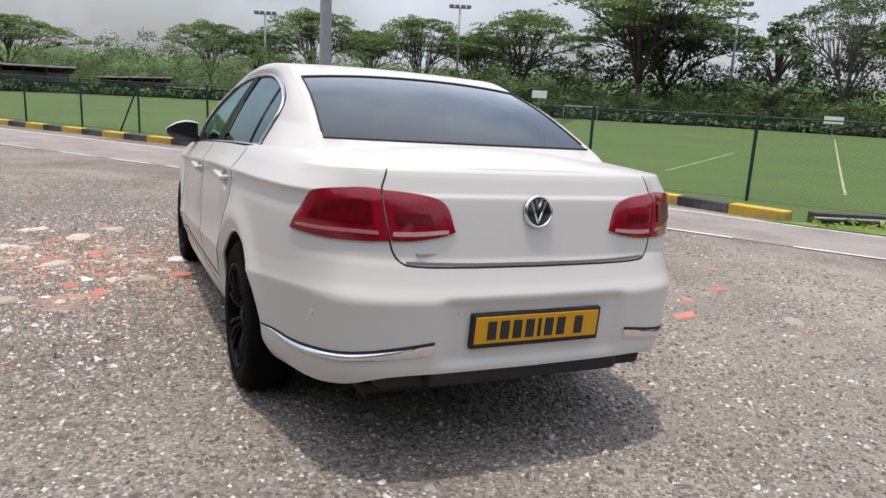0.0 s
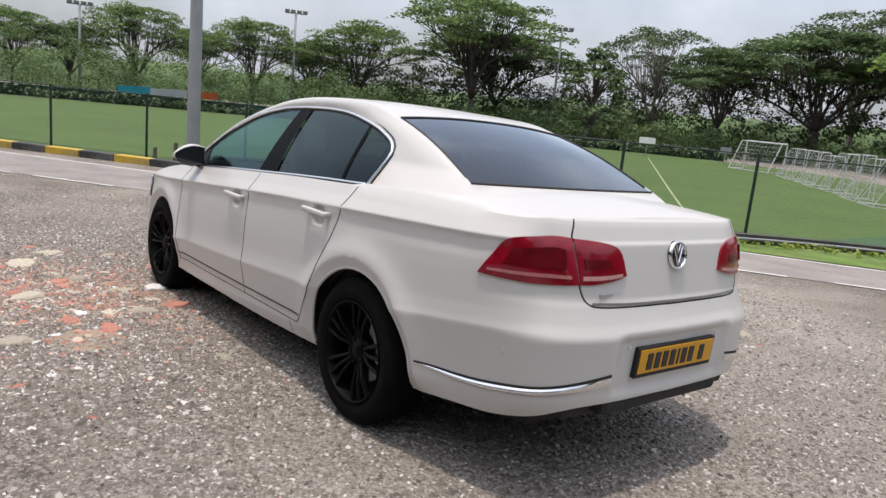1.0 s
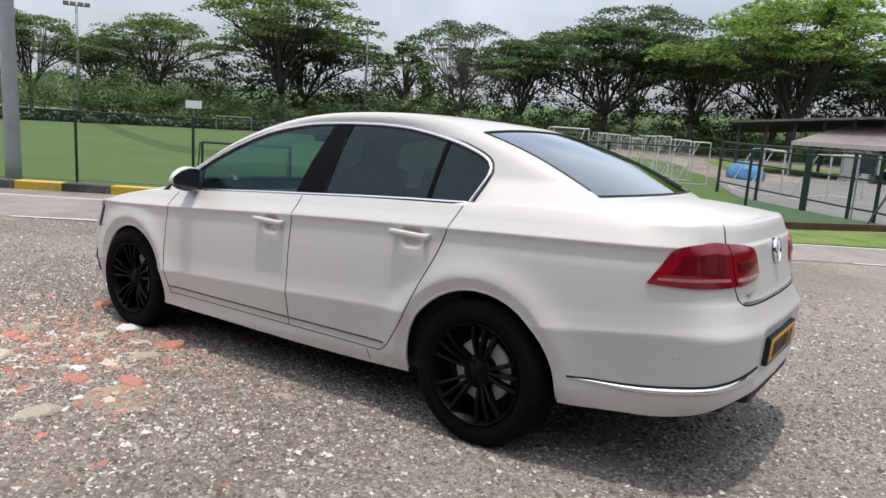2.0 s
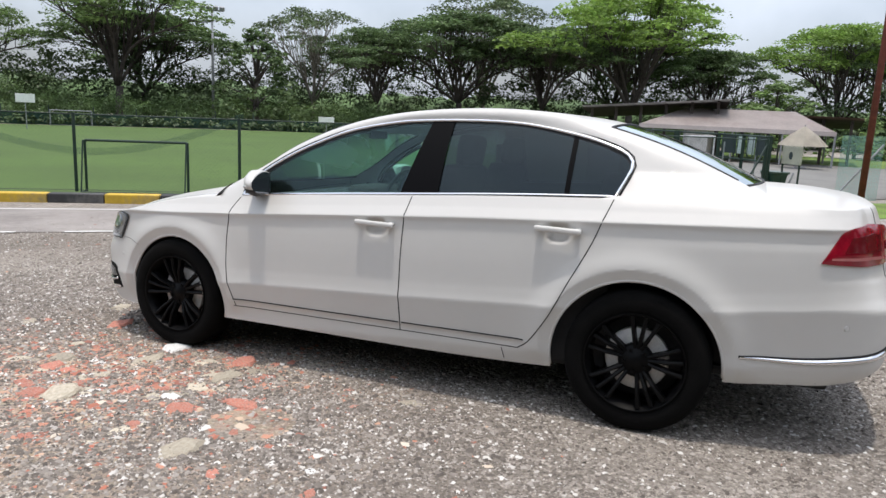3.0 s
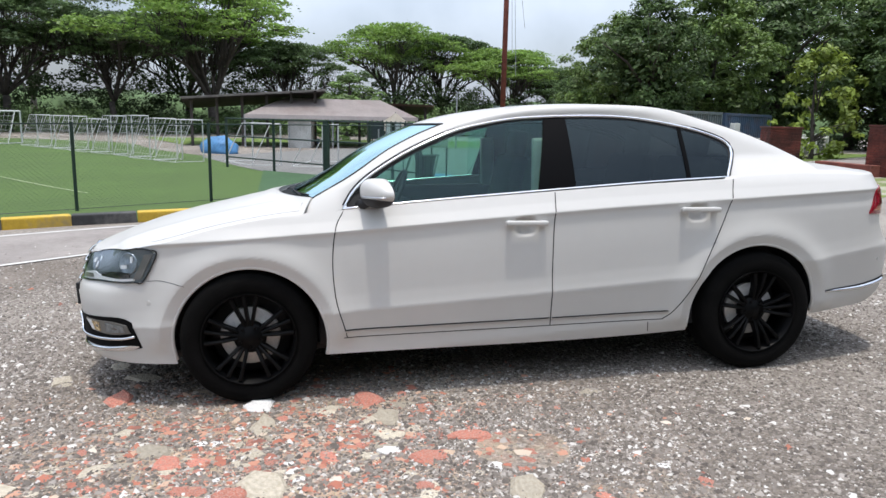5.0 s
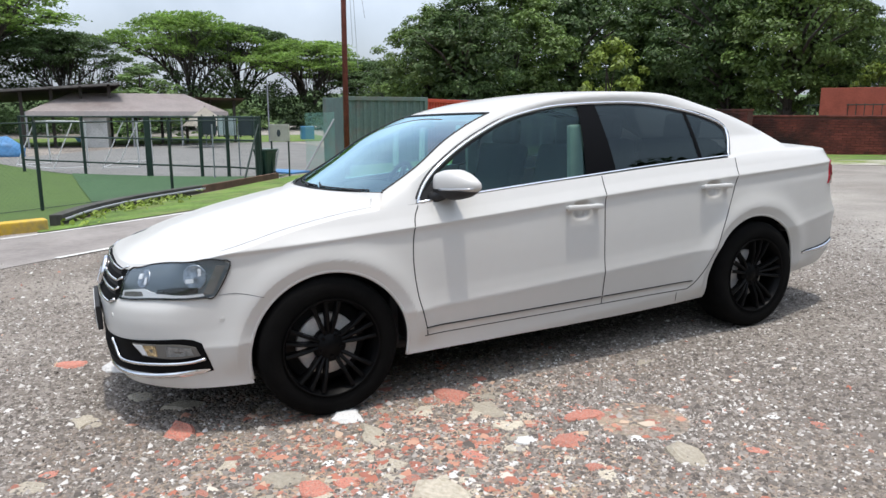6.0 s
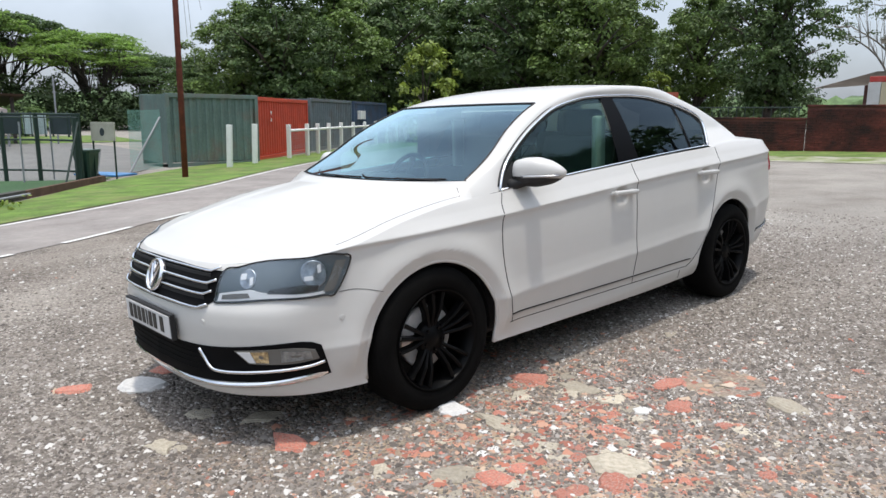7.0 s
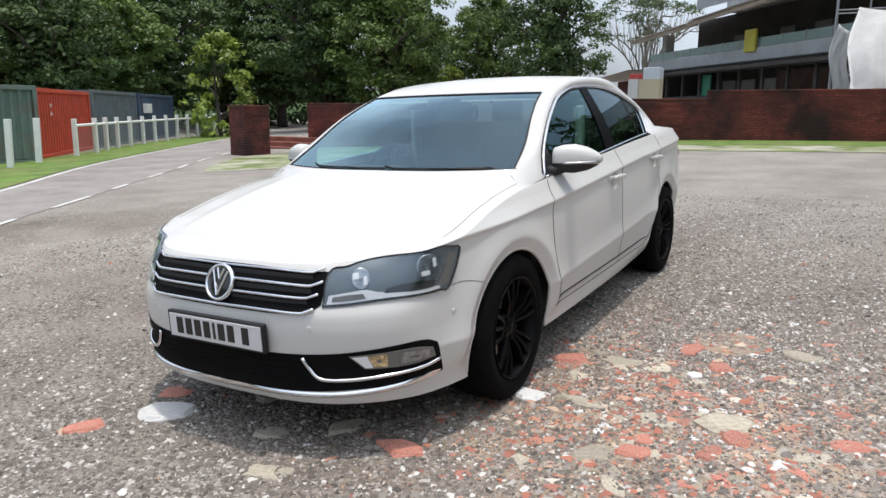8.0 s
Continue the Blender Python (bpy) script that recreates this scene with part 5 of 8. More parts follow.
LEAF_YELLOW = leaf_mat("leaf_yellow_green", (0.22, 0.29, 0.05))


def leaf_quads(centres, sizes, count, leaf, rs, flat=1.0):
    """Many small leaf sprays scattered through rounded clumps, denser at their skin."""
    vs, fs = [], []
    for c, s in zip(centres, sizes):
        n_ = max(6, int(count * (s[0] * s[1]) / 2.0))
        d = rs.normal(size=(n_, 3))
        d /= np.linalg.norm(d, axis=1)[:, None]
        d[:, 2] = np.where(d[:, 2] < -0.3, -d[:, 2], d[:, 2])
        r = rs.uniform(0.45, 1.08, n_)[:, None]
        p = np.array(c) + d * r * np.array([s[0], s[0], s[1]])
        u = rs.normal(size=(n_, 3))
        u[:, 2] *= flat
        out = rs.normal(size=(n_, 3)) * 0.50 + d * 0.9 + np.array([0, 0, 0.45])
        out /= np.linalg.norm(out, axis=1)[:, None]
        u -= out * (u * out).sum(1)[:, None]
        u /= np.linalg.norm(u, axis=1)[:, None]
        w = np.cross(u, out)
        w /= np.linalg.norm(w, axis=1)[:, None] + 1e-9
        k = leaf * rs.uniform(0.55, 1.3, n_)[:, None]
        u, w = u * k, w * k * rs.uniform(0.35, 0.7, n_)[:, None]
        n0 = len(vs)
        q = np.stack([p - u, p - w * 0.9, p + u, p + w], 1).reshape(-1, 3)
        vs.extend(q.tolist())
        fs.extend([(n0 + 4 * i, n0 + 4 * i + 1, n0 + 4 * i + 2, n0 + 4 * i + 3) for i in range(n_)])
    return vs, fs


def plate_quads(centres, radii, thick, dens, leaf, rs):
    """Thin ragged tiers of small leaves, as an umbrella tree holds them."""
    vs, fs = [], []
    for c, s, th in zip(centres, radii, thick):
        n_ = max(8, int(dens * s * s))
        a = rs.uniform(0, 2 * math.pi, n_)
        lobes = 1 + 0.28 * np.sin(3 * a + rs.uniform(0, 6)) + 0.16 * np.sin(7 * a + rs.uniform(0, 6))
        r = np.sqrt(rs.uniform(0.0, 1.0, n_)) * lobes
        z = (1 - r * r) * th * 0.9 + rs.normal(size=n_) * th * 0.35
        p = np.array(c) + np.stack([r * s * np.cos(a), r * s * np.sin(a), z], 1)
        u = rs.normal(size=(n_, 3)) * np.array([1, 1, 0.35])
        u /= np.linalg.norm(u, axis=1)[:, None]
        w = np.cross(u, rs.normal(size=(n_, 3)) * np.array([0.6, 0.6, 1.0]))
        w /= np.linalg.norm(w, axis=1)[:, None] + 1e-9
        k = leaf * rs.uniform(0.55, 1.3, n_)[:, None]
        u, w = u * k, w * k * rs.uniform(0.35, 0.7, n_)[:, None]
        n0 = len(vs)
        vs.extend(np.stack([p - u, p - w * 0.9, p + u, p + w], 1).reshape(-1, 3).tolist())
        fs.extend([(n0 + 4 * i, n0 + 4 * i + 1, n0 + 4 * i + 2, n0 + 4 * i + 3) for i in range(n_)])
    return vs, fs


def rain_tree(seed, h, spread, leafs, bark, sparse=1.0, leaf=0.15, name="tree", label="", bare=0.0, tips=3, limbs=8):
    """A spreading umbrella tree: a short trunk, limbs fanning up and then out, thin flat tiers of foliage near the top of a broad dome."""
    rs = np.random.RandomState(seed)
    b = bmesh.new()
    fork = h * rs.uniform(0.20, 0.28)
    tube(b, [(0, 0, -0.5), (0, 0, 0.2), (rs.normal() * 0.15, rs.normal() * 0.15, fork)], [h * 0.032, h * 0.024, h * 0.019], 8)
    cs, rad, th = [], [], []
    lean = rs.uniform(0, 2 * math.pi)
    for i in range(limbs):
        a = 2 * math.pi * (i + rs.uniform(-0.35, 0.35)) / limbs
        rr = spread * (0.30 if i % 4 == 0 else rs.uniform(0.56, 0.84)) * (1 + 0.16 * math.cos(a - lean))
        top = h * (0.84 - 0.26 * min(1, rr / spread) ** 2) * rs.uniform(0.92, 1.03)
        end = np.array([rr * math.cos(a), rr * math.sin(a), top])
        mid = np.array([end[0] * 0.36 + rs.normal() * 0.35, end[1] * 0.36 + rs.normal() * 0.35, fork + (top - fork) * 0.62])
        pts = spline([(0, 0, fork), mid, end], 9)
        tube(b, [tuple(p) for p in pts], list(np.linspace(h * 0.012, h * 0.004, 9)), 5)
        for j in range(7):
            p = pts[2 + j] if 2 + j < 9 else pts[8]
            for k in range(tips):
                aa = a + rs.uniform(-1.1, 1.1)
                ext = spread * rs.uniform(0.06, 0.26) * (0.6 + 0.08 * j)
                q = p + np.array([ext * math.cos(aa), ext * math.sin(aa), 0])
                ro = min(1.15, math.hypot(q[0], q[1]) / spread)
                dome = h * (1.0 - 0.40 * ro ** 2.4)
                low = rs.rand() < (0.40 if j < 3 else 0.22)
                q[2] = dome * (rs.uniform(0.66, 0.82) if low else rs.uniform(0.88, 1.0))
                q[2] = max(q[2], p[2] + 0.1)
                m2 = (p + q) / 2 + np.array([rs.normal() * 0.2, rs.normal() * 0.2, -0.15])
                tube(b, [tuple(p), tuple(m2), tuple(q)], [h * 0.0042, h * 0.0026, h * 0.0012], 4)
                if rs.rand() > bare:
                    cs.append(q)
                    rad.append(spread * rs.uniform(0.075, 0.165))
                    th.append(h * rs.uniform(0.016, 0.034))
    t = thing(name, label, "tree")
    part("trunk", b, bark, t, smooth=True)
    vs, fs = plate_quads(cs, rad, th, 70 * sparse / (leaf / 0.22) ** 2, leaf, rs)
    part("crown", mesh_of("crown", vs, fs, leafs), leafs, t)
    return t


def dense_tree(seed, h, spread, leafs, bark, leaf=0.2, low=0.18, count=150, name="tree", label="", clumps=46, core=0, peak=0.80):
    """A full-crowned tree: clumps of foliage heaped in lobes round rising limbs, with an uneven outline."""
    rs = np.random.RandomState(seed)
    b = bmesh.new()
    tube(b, [(0, 0, -0.5), (0.05, 0, h * 0.2), (rs.normal() * 0.2, rs.normal() * 0.2, h * 0.45), (rs.normal() * 0.3, rs.normal() * 0.3, h * 0.8)], [h * 0.035, h * 0.026, h * 0.018, h * 0.006], 8)
    ph = rs.uniform(0, 6, 4)
    cs, ss = [], []
    for i in range(clumps):
        z = 1.0 - (1.0 - low) * rs.uniform(0, 1) ** 1.15
        prof = math.sin(math.pi * min(1, (z - low + 0.10) / (1.10 - low)) ** peak) ** 0.7
        a = rs.uniform(0, 2 * math.pi)
        lob = 1 + 0.20 * math.sin(2 * a + ph[0] + 3 * z) + 0.16 * math.sin(3 * a + ph[1] - 5 * z)
        rr = spread * prof * lob * rs.uniform(0.62, 1.0)
        c = np.array([rr * math.cos(a), rr * math.sin(a), z * h * (1 + 0.05 * math.sin(a * 2 + ph[2]))])
        cs.append(c)
        sz = spread * rs.uniform(0.10, 0.24)
        ss.append((sz, sz * rs.uniform(0.55, 0.9)))
        if i % 6 == 0:
            tube(b, [(0, 0, c[2] * 0.6), tuple(c * np.array([0.5, 0.5, 0.86])), tuple(c)], [h * 0.012, h * 0.008, h * 0.002], 5)
    t = thing(name, label, "tree")
    part("trunk", b, bark, t, smooth=True)
    vs, fs = leaf_quads(cs, ss, count / (leaf / 0.2) ** 1.3, leaf, rs, 0.8)
    if core:
        v2, f2 = leaf_quads([(0, 0, h * q) for q in np.linspace(low + 0.14, 0.80, 6)], [(spread * 0.52, h * 0.11)] * 6, core, 0.24, rs, 0.9)
        n0 = len(vs)
        vs = vs + v2
        fs = fs + [tuple(n0 + i for i in f) for f in f2]
    part("crown", mesh_of("crown", vs, fs, leafs), leafs, t)
    return t


def place(proto, brg, dist, h, h0, ref=(-3.0, -2.0), turn=0, wide=1.0, used=[]):
    x, y = ref[0] + dist * math.sin(radians(brg)), ref[1] + dist * math.cos(radians(brg))
    k = h / h0
    m_ = Matrix.Translation((x, y, float(lot(x, y)) - 0.1)) @ Matrix.Rotation(radians(turn), 4, "Z")
    if proto.name not in used:
        used.append(proto.name)
        ob = proto
        ob.matrix_basis = m_
    else:
        ob = copy_thing(proto, m_)
    ob.scale = (k * wide, k * wide, k)
    return ob


R1 = rain_tree(3, 12.0, 9.0, LEAF_MID, BARK, 0.50, label="tall spreading rain tree with an open flat-topped crown")
R2 = rain_tree(8, 12.0, 9.0, LEAF_DARK, BARK, 0.62, label="dark spreading rain tree with layered foliage", tips=4)
R3 = rain_tree(21, 12.0, 9.0, LEAF_LIGHT, BARK, 0.62, label="broad rain tree with bright green tiers of foliage", tips=4)
R4 = rain_tree(34, 12.0, 9.0, LEAF_DULL, BARK_PALE, 0.65, bare=0.50, label="sparse pale-limbed tree with thin foliage")
D1 = dense_tree(5, 12.0, 4.6, LEAF_DARK, BARK, 0.30, 0.08, 200, label="dense dark green tree with a rounded crown", clumps=90)
D2 = dense_tree(9, 12.0, 5.2, LEAF_MID, BARK, 0.30, 0.08, 200, label="full mid-green tree with a lumpy crown", clumps=90)
N1 = dense_tree(15, 12.0, 4.8, LEAF_NEAR, BARK, 0.15, 0.16, 400, label="tall dark leafy tree standing behind the containers", clumps=150, core=300, peak=1.35)
N2 = dense_tree(19, 12.0, 5.0, LEAF_FRESH, BARK, 0.15, 0.16, 400, label="tall leafy green tree with drooping foliage", clumps=150, core=300, peak=1.35)
S1 = dense_tree(27, 4.0, 2.2, LEAF_YELLOW, BARK, 0.15, 0.02, 420, name="shrub", label="bright green leafy shrub beside the lane", clumps=60)
S2 = dense_tree(31, 4.0, 3.2, LEAF_MID, BARK, 0.20, 0.02, 300, name="shrub", label="broad green shrub beyond the court", clumps=50)

# far side of the pitch: bearing, distance, top height seen at 75 m, turn, kind and half width seen at 75 m
for brg, dist, top, tr, pr, half in (
        (-9.5, 82, 5.2, 10, R2, 5.5), (-5.0, 86, 5.9, 50, R1, 6.0), (8.4, 84, 6.6, 120, R1, 4.0), (11.9, 88, 5.7, 0, R2, 4.5), (16.3, 82, 8.3, 80, R1, 5.2), (20.5, 90, 6.6, 190, R2, 4.5), (24.6, 80, 8.3, 60, R1, 5.0),
        (29.0, 88, 6.8, 300, R2, 4.5), (32.6, 80, 9.3, 200, R1, 6.0), (41.6, 78, 12.8, 130, R1, 9.6), (43.5, 84, 9.4, 20, R2, 8.0), (51.2, 74, 8.6, 0, D1, 3.4), (55.6, 80, 11.0, 70, R4, 6.6), (60.5, 76, 9.6, 140, R2, 6.5),
        (67.0, 78, 11.4, 40, R2, 9.5), (69.0, 92, 13.2, 250, R4, 8.0), (73.6, 76, 10.4, 330, R2, 7.5), (80.4, 75, 14.0, 90, R3, 10.4), (79.0, 90, 10.5, 180, R2, 9.0), (86.0, 80, 8.6, 210, R2, 5.5),
        (90.6, 72, 5.6, 60, D2, 3.4), (94.6, 84, 10.9, 200, R3, 7.0), (98.4, 90, 9.8, 0, R2, 7.0), (103.4, 84, 8.6, 240, R3, 7.0), (107.6, 90, 6.8, 100, R2, 6.0), (112.0, 86, 5.2, 300, D2, 5.0)):
    k_ = dist / 75
    tall = 1.45 + (top - 1.45) * k_ + 0.5
    reach = {D1.name: 4.6, D2.name: 5.2}.get(pr.name, 9.0)
    place(pr, brg, dist, tall, 12.0, turn=tr, wide=1.28 * half * k_ / (reach * tall / 12.0))
# near tall trees behind the containers, the gate and the wall
for brg, dist, el, tr, pr, wd in (
        (114.4, 52, 3.7, 0, N1, 1.0), (118.0, 41, 7.4, 90, N2, 0.9), (121.0, 38, 8.6, 200, N1, 0.95), (124.5, 45, 9.0, 30, N2, 1.0), (128.5, 52, 9.4, 260, N1, 1.0), (132.8, 60, 9.4, 130, N2, 1.0), (137.0, 56, 9.6, 10, N1, 1.0),
        (140.5, 44, 10.2, 300, N1, 0.95), (144.6, 41, 9.6, 60, N2, 0.9), (147.2, 50, 6.4, 180, N1, 1.0), (152.6, 44, 7.6, 20, N2, 0.82), (157.6, 38, 9.0, 100, N1, 0.80)):
    place(pr, brg, dist, 1.9 + dist * math.tan(radians(el)), 12.0, ref=(-2.5, 3.8), turn=tr, wide=wd * 1.1)
place(R4, 165.3, 76, 12.4, 12.0, ref=(-2.1, 4.2), turn=70, wide=0.75)
place(S1, 133.0, 40, 5.0, 4.0, ref=(-2.1, 4.2), turn=10, wide=0.80)
place(S1, 150.6, 40, 3.2, 4.0, ref=(-2.1, 4.2), turn=200, wide=0.8)
place(S2, 90.0, 60, 3.4, 4.0, turn=40, wide=1.6)
place(S2, 96.0, 62, 2.8, 4.0, turn=140, wide=1.6)

# belts of undergrowth, too far off to be counted
rs_ = np.random.RandomState(77)
belt_front = steps([(-24, 4.2), (0, 4.6), (10, 5.6), (22, 5.4), (30, 4.2), (36, 2.6), (44, 2.2), (50, 3.4), (56, 2.2), (92, 1.8)])
belt_back = steps([(28, 4.6), (36, 7.0), (42, 7.8), (47, 8.2), (58, 9.4), (72, 10.2), (86, 9.0), (90, 5.6), (100, 6.4), (108, 5.2), (114, 4.6)])
belt_wood = steps([(112, 5.0), (118, 8.6), (150, 8.6), (158, 5.0)])
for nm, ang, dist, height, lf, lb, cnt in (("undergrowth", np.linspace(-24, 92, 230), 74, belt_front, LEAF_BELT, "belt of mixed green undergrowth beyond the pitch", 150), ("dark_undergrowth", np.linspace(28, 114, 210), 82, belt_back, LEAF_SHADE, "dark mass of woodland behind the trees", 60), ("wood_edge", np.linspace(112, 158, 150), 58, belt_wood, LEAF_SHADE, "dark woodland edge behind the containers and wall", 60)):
    cs, ss = [], []
    for a in ang:
        rows_ = 6 if dist > 80 else 4
        for k in range(rows_):
            dd = dist + rs_.uniform(-3, 7)
            aa = a + rs_.uniform(-0.6, 0.6)
            zz = (k + rs_.uniform(0.1, 1.0)) / rows_ * float(height(a)) * (0.86 + 0.16 * math.sin(a * 0.35) * math.sin(a * 0.13 + 1) + 0.14 * math.sin(a * 1.7))
            cs.append((-3 + dd * math.sin(radians(aa)), -2 + dd * math.cos(radians(aa)), -0.9 + zz))
            ss.append((rs_.uniform(0.8, 1.7), rs_.uniform(0.7, 1.3)))
    vs, fs = leaf_quads(cs, ss, cnt * (1.7 if cnt > 100 else 1.9), 0.115 if cnt > 100 else 0.20, rs_, 0.9)
    tagged(part(nm, mesh_of(nm, vs, fs, lf), lf, None, lb), lb, "undergrowth", kind="stuff")
# ragged hedge along the far screen, and weeds and tufts of grass along the near verges
def tufts(nm, line, n, spread, hgt, leaf, lf, lb, seed, flat=2.2):
    rs = np.random.RandomState(seed)
    ln = spline(line, 400)
    cs, ss = [], []
    for k in range(n):
        q = ln[rs.randint(0, 400)] + rs.normal(size=2) * spread
        s = hgt * rs.uniform(0.4, 1.0)
        cs.append((q[0], q[1], float(lot(*q)) + s * 0.35))
        ss.append((s * rs.uniform(0.5, 1.1), s * 0.6))
    vs, fs = leaf_quads(cs, ss, 22 / leaf, leaf, rs, flat)
    tagged(part(nm, mesh_of(nm, vs, fs, lf), lf, None, lb), lb, "plants", kind="stuff")


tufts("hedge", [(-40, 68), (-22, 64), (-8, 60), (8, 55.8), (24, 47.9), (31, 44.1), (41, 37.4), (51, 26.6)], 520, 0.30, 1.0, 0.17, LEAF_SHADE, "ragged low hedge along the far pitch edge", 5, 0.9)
tufts("weeds", [(7.9, 2.55), (8.8, 2.25), (10.3, 1.35), (11.6, 0.35)], 60, 0.22, 0.17, 0.05, LEAF_YELLOW, "leafy weeds along the foot of the drain wall", 6, 1.0)

# trees and scrub that close the car park on the side away from the lane
C1 = dense_tree(44, 12.0, 5.2, LEAF_DARK, BARK, 0.26, 0.08, 260, label="dense dark tree at the edge of the car park", clumps=60)
for k in range(16):
    brg = 286 - 5.8 * k
    far = k % 2
    place(C1, brg, 25 + 7 * far + 2 * math.sin(k * 2.1), 14.0 + 3.0 * far + 1.5 * math.sin(k * 1.7), 12.0, ref=(-3, 0), turn=47 * k, wide=1.1)
for k in range(7):
    place(C1, 292 + 6.2 * k, 58 + 6 * (k % 2), 6.5 + math.sin(k * 1.7), 12.0, ref=(-3, 0), turn=71 * k, wide=1.5)
cs, ss = [], []
for a in np.linspace(192, 290, 130):
    for k in range(4):
        dd = 36 + rs_.uniform(-2, 3)
        cs.append((-3 + dd * math.sin(radians(a)), dd * math.cos(radians(a)), 0.8 + (k + rs_.uniform(0.1, 1.0)) * 2.4))
        ss.append((rs_.uniform(1.0, 1.8), rs_.uniform(0.9, 1.6)))
vs, fs = leaf_quads(cs, ss, 45, 0.34, rs_, 0.9)
tagged(part("scrub", mesh_of("scrub", vs, fs, LEAF_SHADE), LEAF_SHADE, None, "dense dark scrub closing the car park"), "dense dark scrub closing the car park", "undergrowth", kind="stuff")

# low wooded rise on the horizon
ridge_v, ridge_f = [], []
RIDGE = mat("far_wood", (0.085, 0.135, 0.055), 0.95, vary=0.45, scale=0.16, bump=1.0, bump_scale=1.2)
bearings = np.linspace(-60, 170, 460)
for a in bearings:
    for k, (dd, hh) in enumerate(((112, -1.5), (113, 1.6), (114, 3.0), (116, 3.9), (122, 4.2))):
        w = 1 + 0.30 * noise.noise(Vector((a * 0.45, k * 0.9, 3.1))) + 0.22 * noise.noise(Vector((a * 1.7, k * 1.9, 7.7)))
        r = dd + 2.0 * noise.noise(Vector((a * 1.3, k * 2.3, 1.2)))
        ridge_v.append((-3 + r * math.sin(radians(a)), -2 + r * math.cos(radians(a)), hh * w if hh > 0 else hh))
for i in range(len(bearings) - 1):
    for k in range(4):
        ridge_f.append((i * 5 + k, (i + 1) * 5 + k, (i + 1) * 5 + k + 1, i * 5 + k + 1))
tagged(part("backdrop", mesh_of("backdrop", ridge_v, ridge_f, RIDGE, True), RIDGE, None, "low wooded rise closing the horizon"), "low wooded rise closing the horizon", "woodland", kind="structure")
# ---------------------------------------------------------------- the car: a white four-door saloon, front towards +y
CAR = thing("car", "white four-door saloon car with black alloy wheels on gravel", "car", pose(0, 0, 0, -1.426, 1.609, -0.02))

# half outline of the body from above, front centre round to rear centre
HALF = spline([(0, 2.275), (0.30, 2.258), (0.52, 2.19), (0.70, 2.04), (0.79, 1.86), (0.84, 1.62), (0.868, 1.25), (0.886, 0.75), (0.893, 0.0), (0.889, -0.8), (0.876, -1.45), (0.852, -1.85), (0.79, -2.14), (0.66, -2.33), (0.42, -2.412), (0, -2.430)], 420)
_t = np.gradient(HALF, axis=0)
_t /= np.linalg.norm(_t, axis=1)[:, None]
HN = np.stack([-_t[:, 1], _t[:, 0]], 1)
ARC = np.concatenate([[0], np.cumsum(np.linalg.norm(np.diff(HALF, axis=0), axis=1))])
belt = steps([(-1.208, 1.057), (-0.86, 1.045), (-0.56, 1.031), (-0.20, 1.011), (0.22, 0.987), (0.68, 0.957), (0.886, 0.942)])
crease_at = steps([(-2.43, 0.990), (-1.74, 0.971), (-1.35, 0.957), (-0.95, 0.942), (-0.58, 0.928), (-0.21, 0.909), (0.21, 0.884), (0.56, 0.862), (0.915, 0.840), (1.5, 0.812), (2.3, 0.776)])      # upper fold of the flank
fold_at = steps([(-2.43, 0.655), (-2.13, 0.648), (-1.74, 0.608), (-1.35, 0.568), (-0.94, 0.538), (-0.14, 0.496), (0.82, 0.452), (2.3, 0.375)])      # lower fold
side_low = steps([(-0.33, 0.085), (-0.28, 0.058), (-0.23, 0.040), (-0.18, 0.036), (-0.15, 0.031), (-0.03, 0.0075), (0.0, 0.000), (0.03, 0.0045), (0.08, 0.0085), (0.14, 0.0095), (0.20, 0.0105), (0.26, 0.0130), (0.32, 0.0170), (0.37, 0.0190), (0.5, 0.0190)])     # height above the lower fold
side_up = steps([(-0.12, 0.0175), (-0.05, 0.0190), (-0.018, 0.0185), (0.0, 0.0105), (0.05, 0.046), (0.09, 0.070), (0.13, 0.094), (0.2, 0.14)])
front_in = ease([(0.17, 0.070), (0.22, 0.034), (0.29, 0.012), (0.36, 0.014), (0.44, 0.003), (0.52, 0.0), (0.57, 0.010), (0.60, 0.028), (0.66, 0.045), (0.72, 0.075), (0.77, 0.12)])
rear_in = steps([(0.22, 0.15), (0.28, 0.10), (0.34, 0.05), (0.37, 0.032), (0.40, 0.022), (0.48, 0.013), (0.58, 0.006), (0.640, 0.0), (0.648, 0.002), (0.69, 0.025), (0.73, 0.041), (0.76, 0.052), (0.775, 0.060), (0.84, 0.070), (0.94, 0.086), (0.980, 0.093), (0.992, 0.104), (1.045, 0.124), (1.064, 0.134), (1.076, 0.152), (1.12, 0.24)])
top_z = ease([(-2.455, 1.074), (-2.33, 1.070), (-2.22, 1.063), (-2.05, 1.062), (-1.80, 1.067), (-1.50, 1.070), (-1.208, 1.057), (-0.56, 1.031), (-0.2, 1.011), (0.22, 0.987), (0.886, 0.942), (1.2, 0.918), (1.5, 0.868), (1.75, 0.806), (1.9, 0.776), (2.05, 0.755), (2.2, 0.742), (2.275, 0.738)])
low_z = ease([(-2.455, 0.392), (-2.40, 0.384), (-2.33, 0.345), (-2.2, 0.312), (-2.0, 0.300), (-1.75, 0.28), (-1.0, 0.235), (1.0, 0.225), (1.72, 0.208), (2.0, 0.208), (2.275, 0.210)])


def sstep(a, b, x):
    t = np.clip((x - a) / (b - a), 0, 1)
    return t * t * (3 - 2 * t)


ARCHES = ((1.348, 0.308, 0.372), (-1.344, 0.312, 0.390))      # wheel openings: y, z, radius


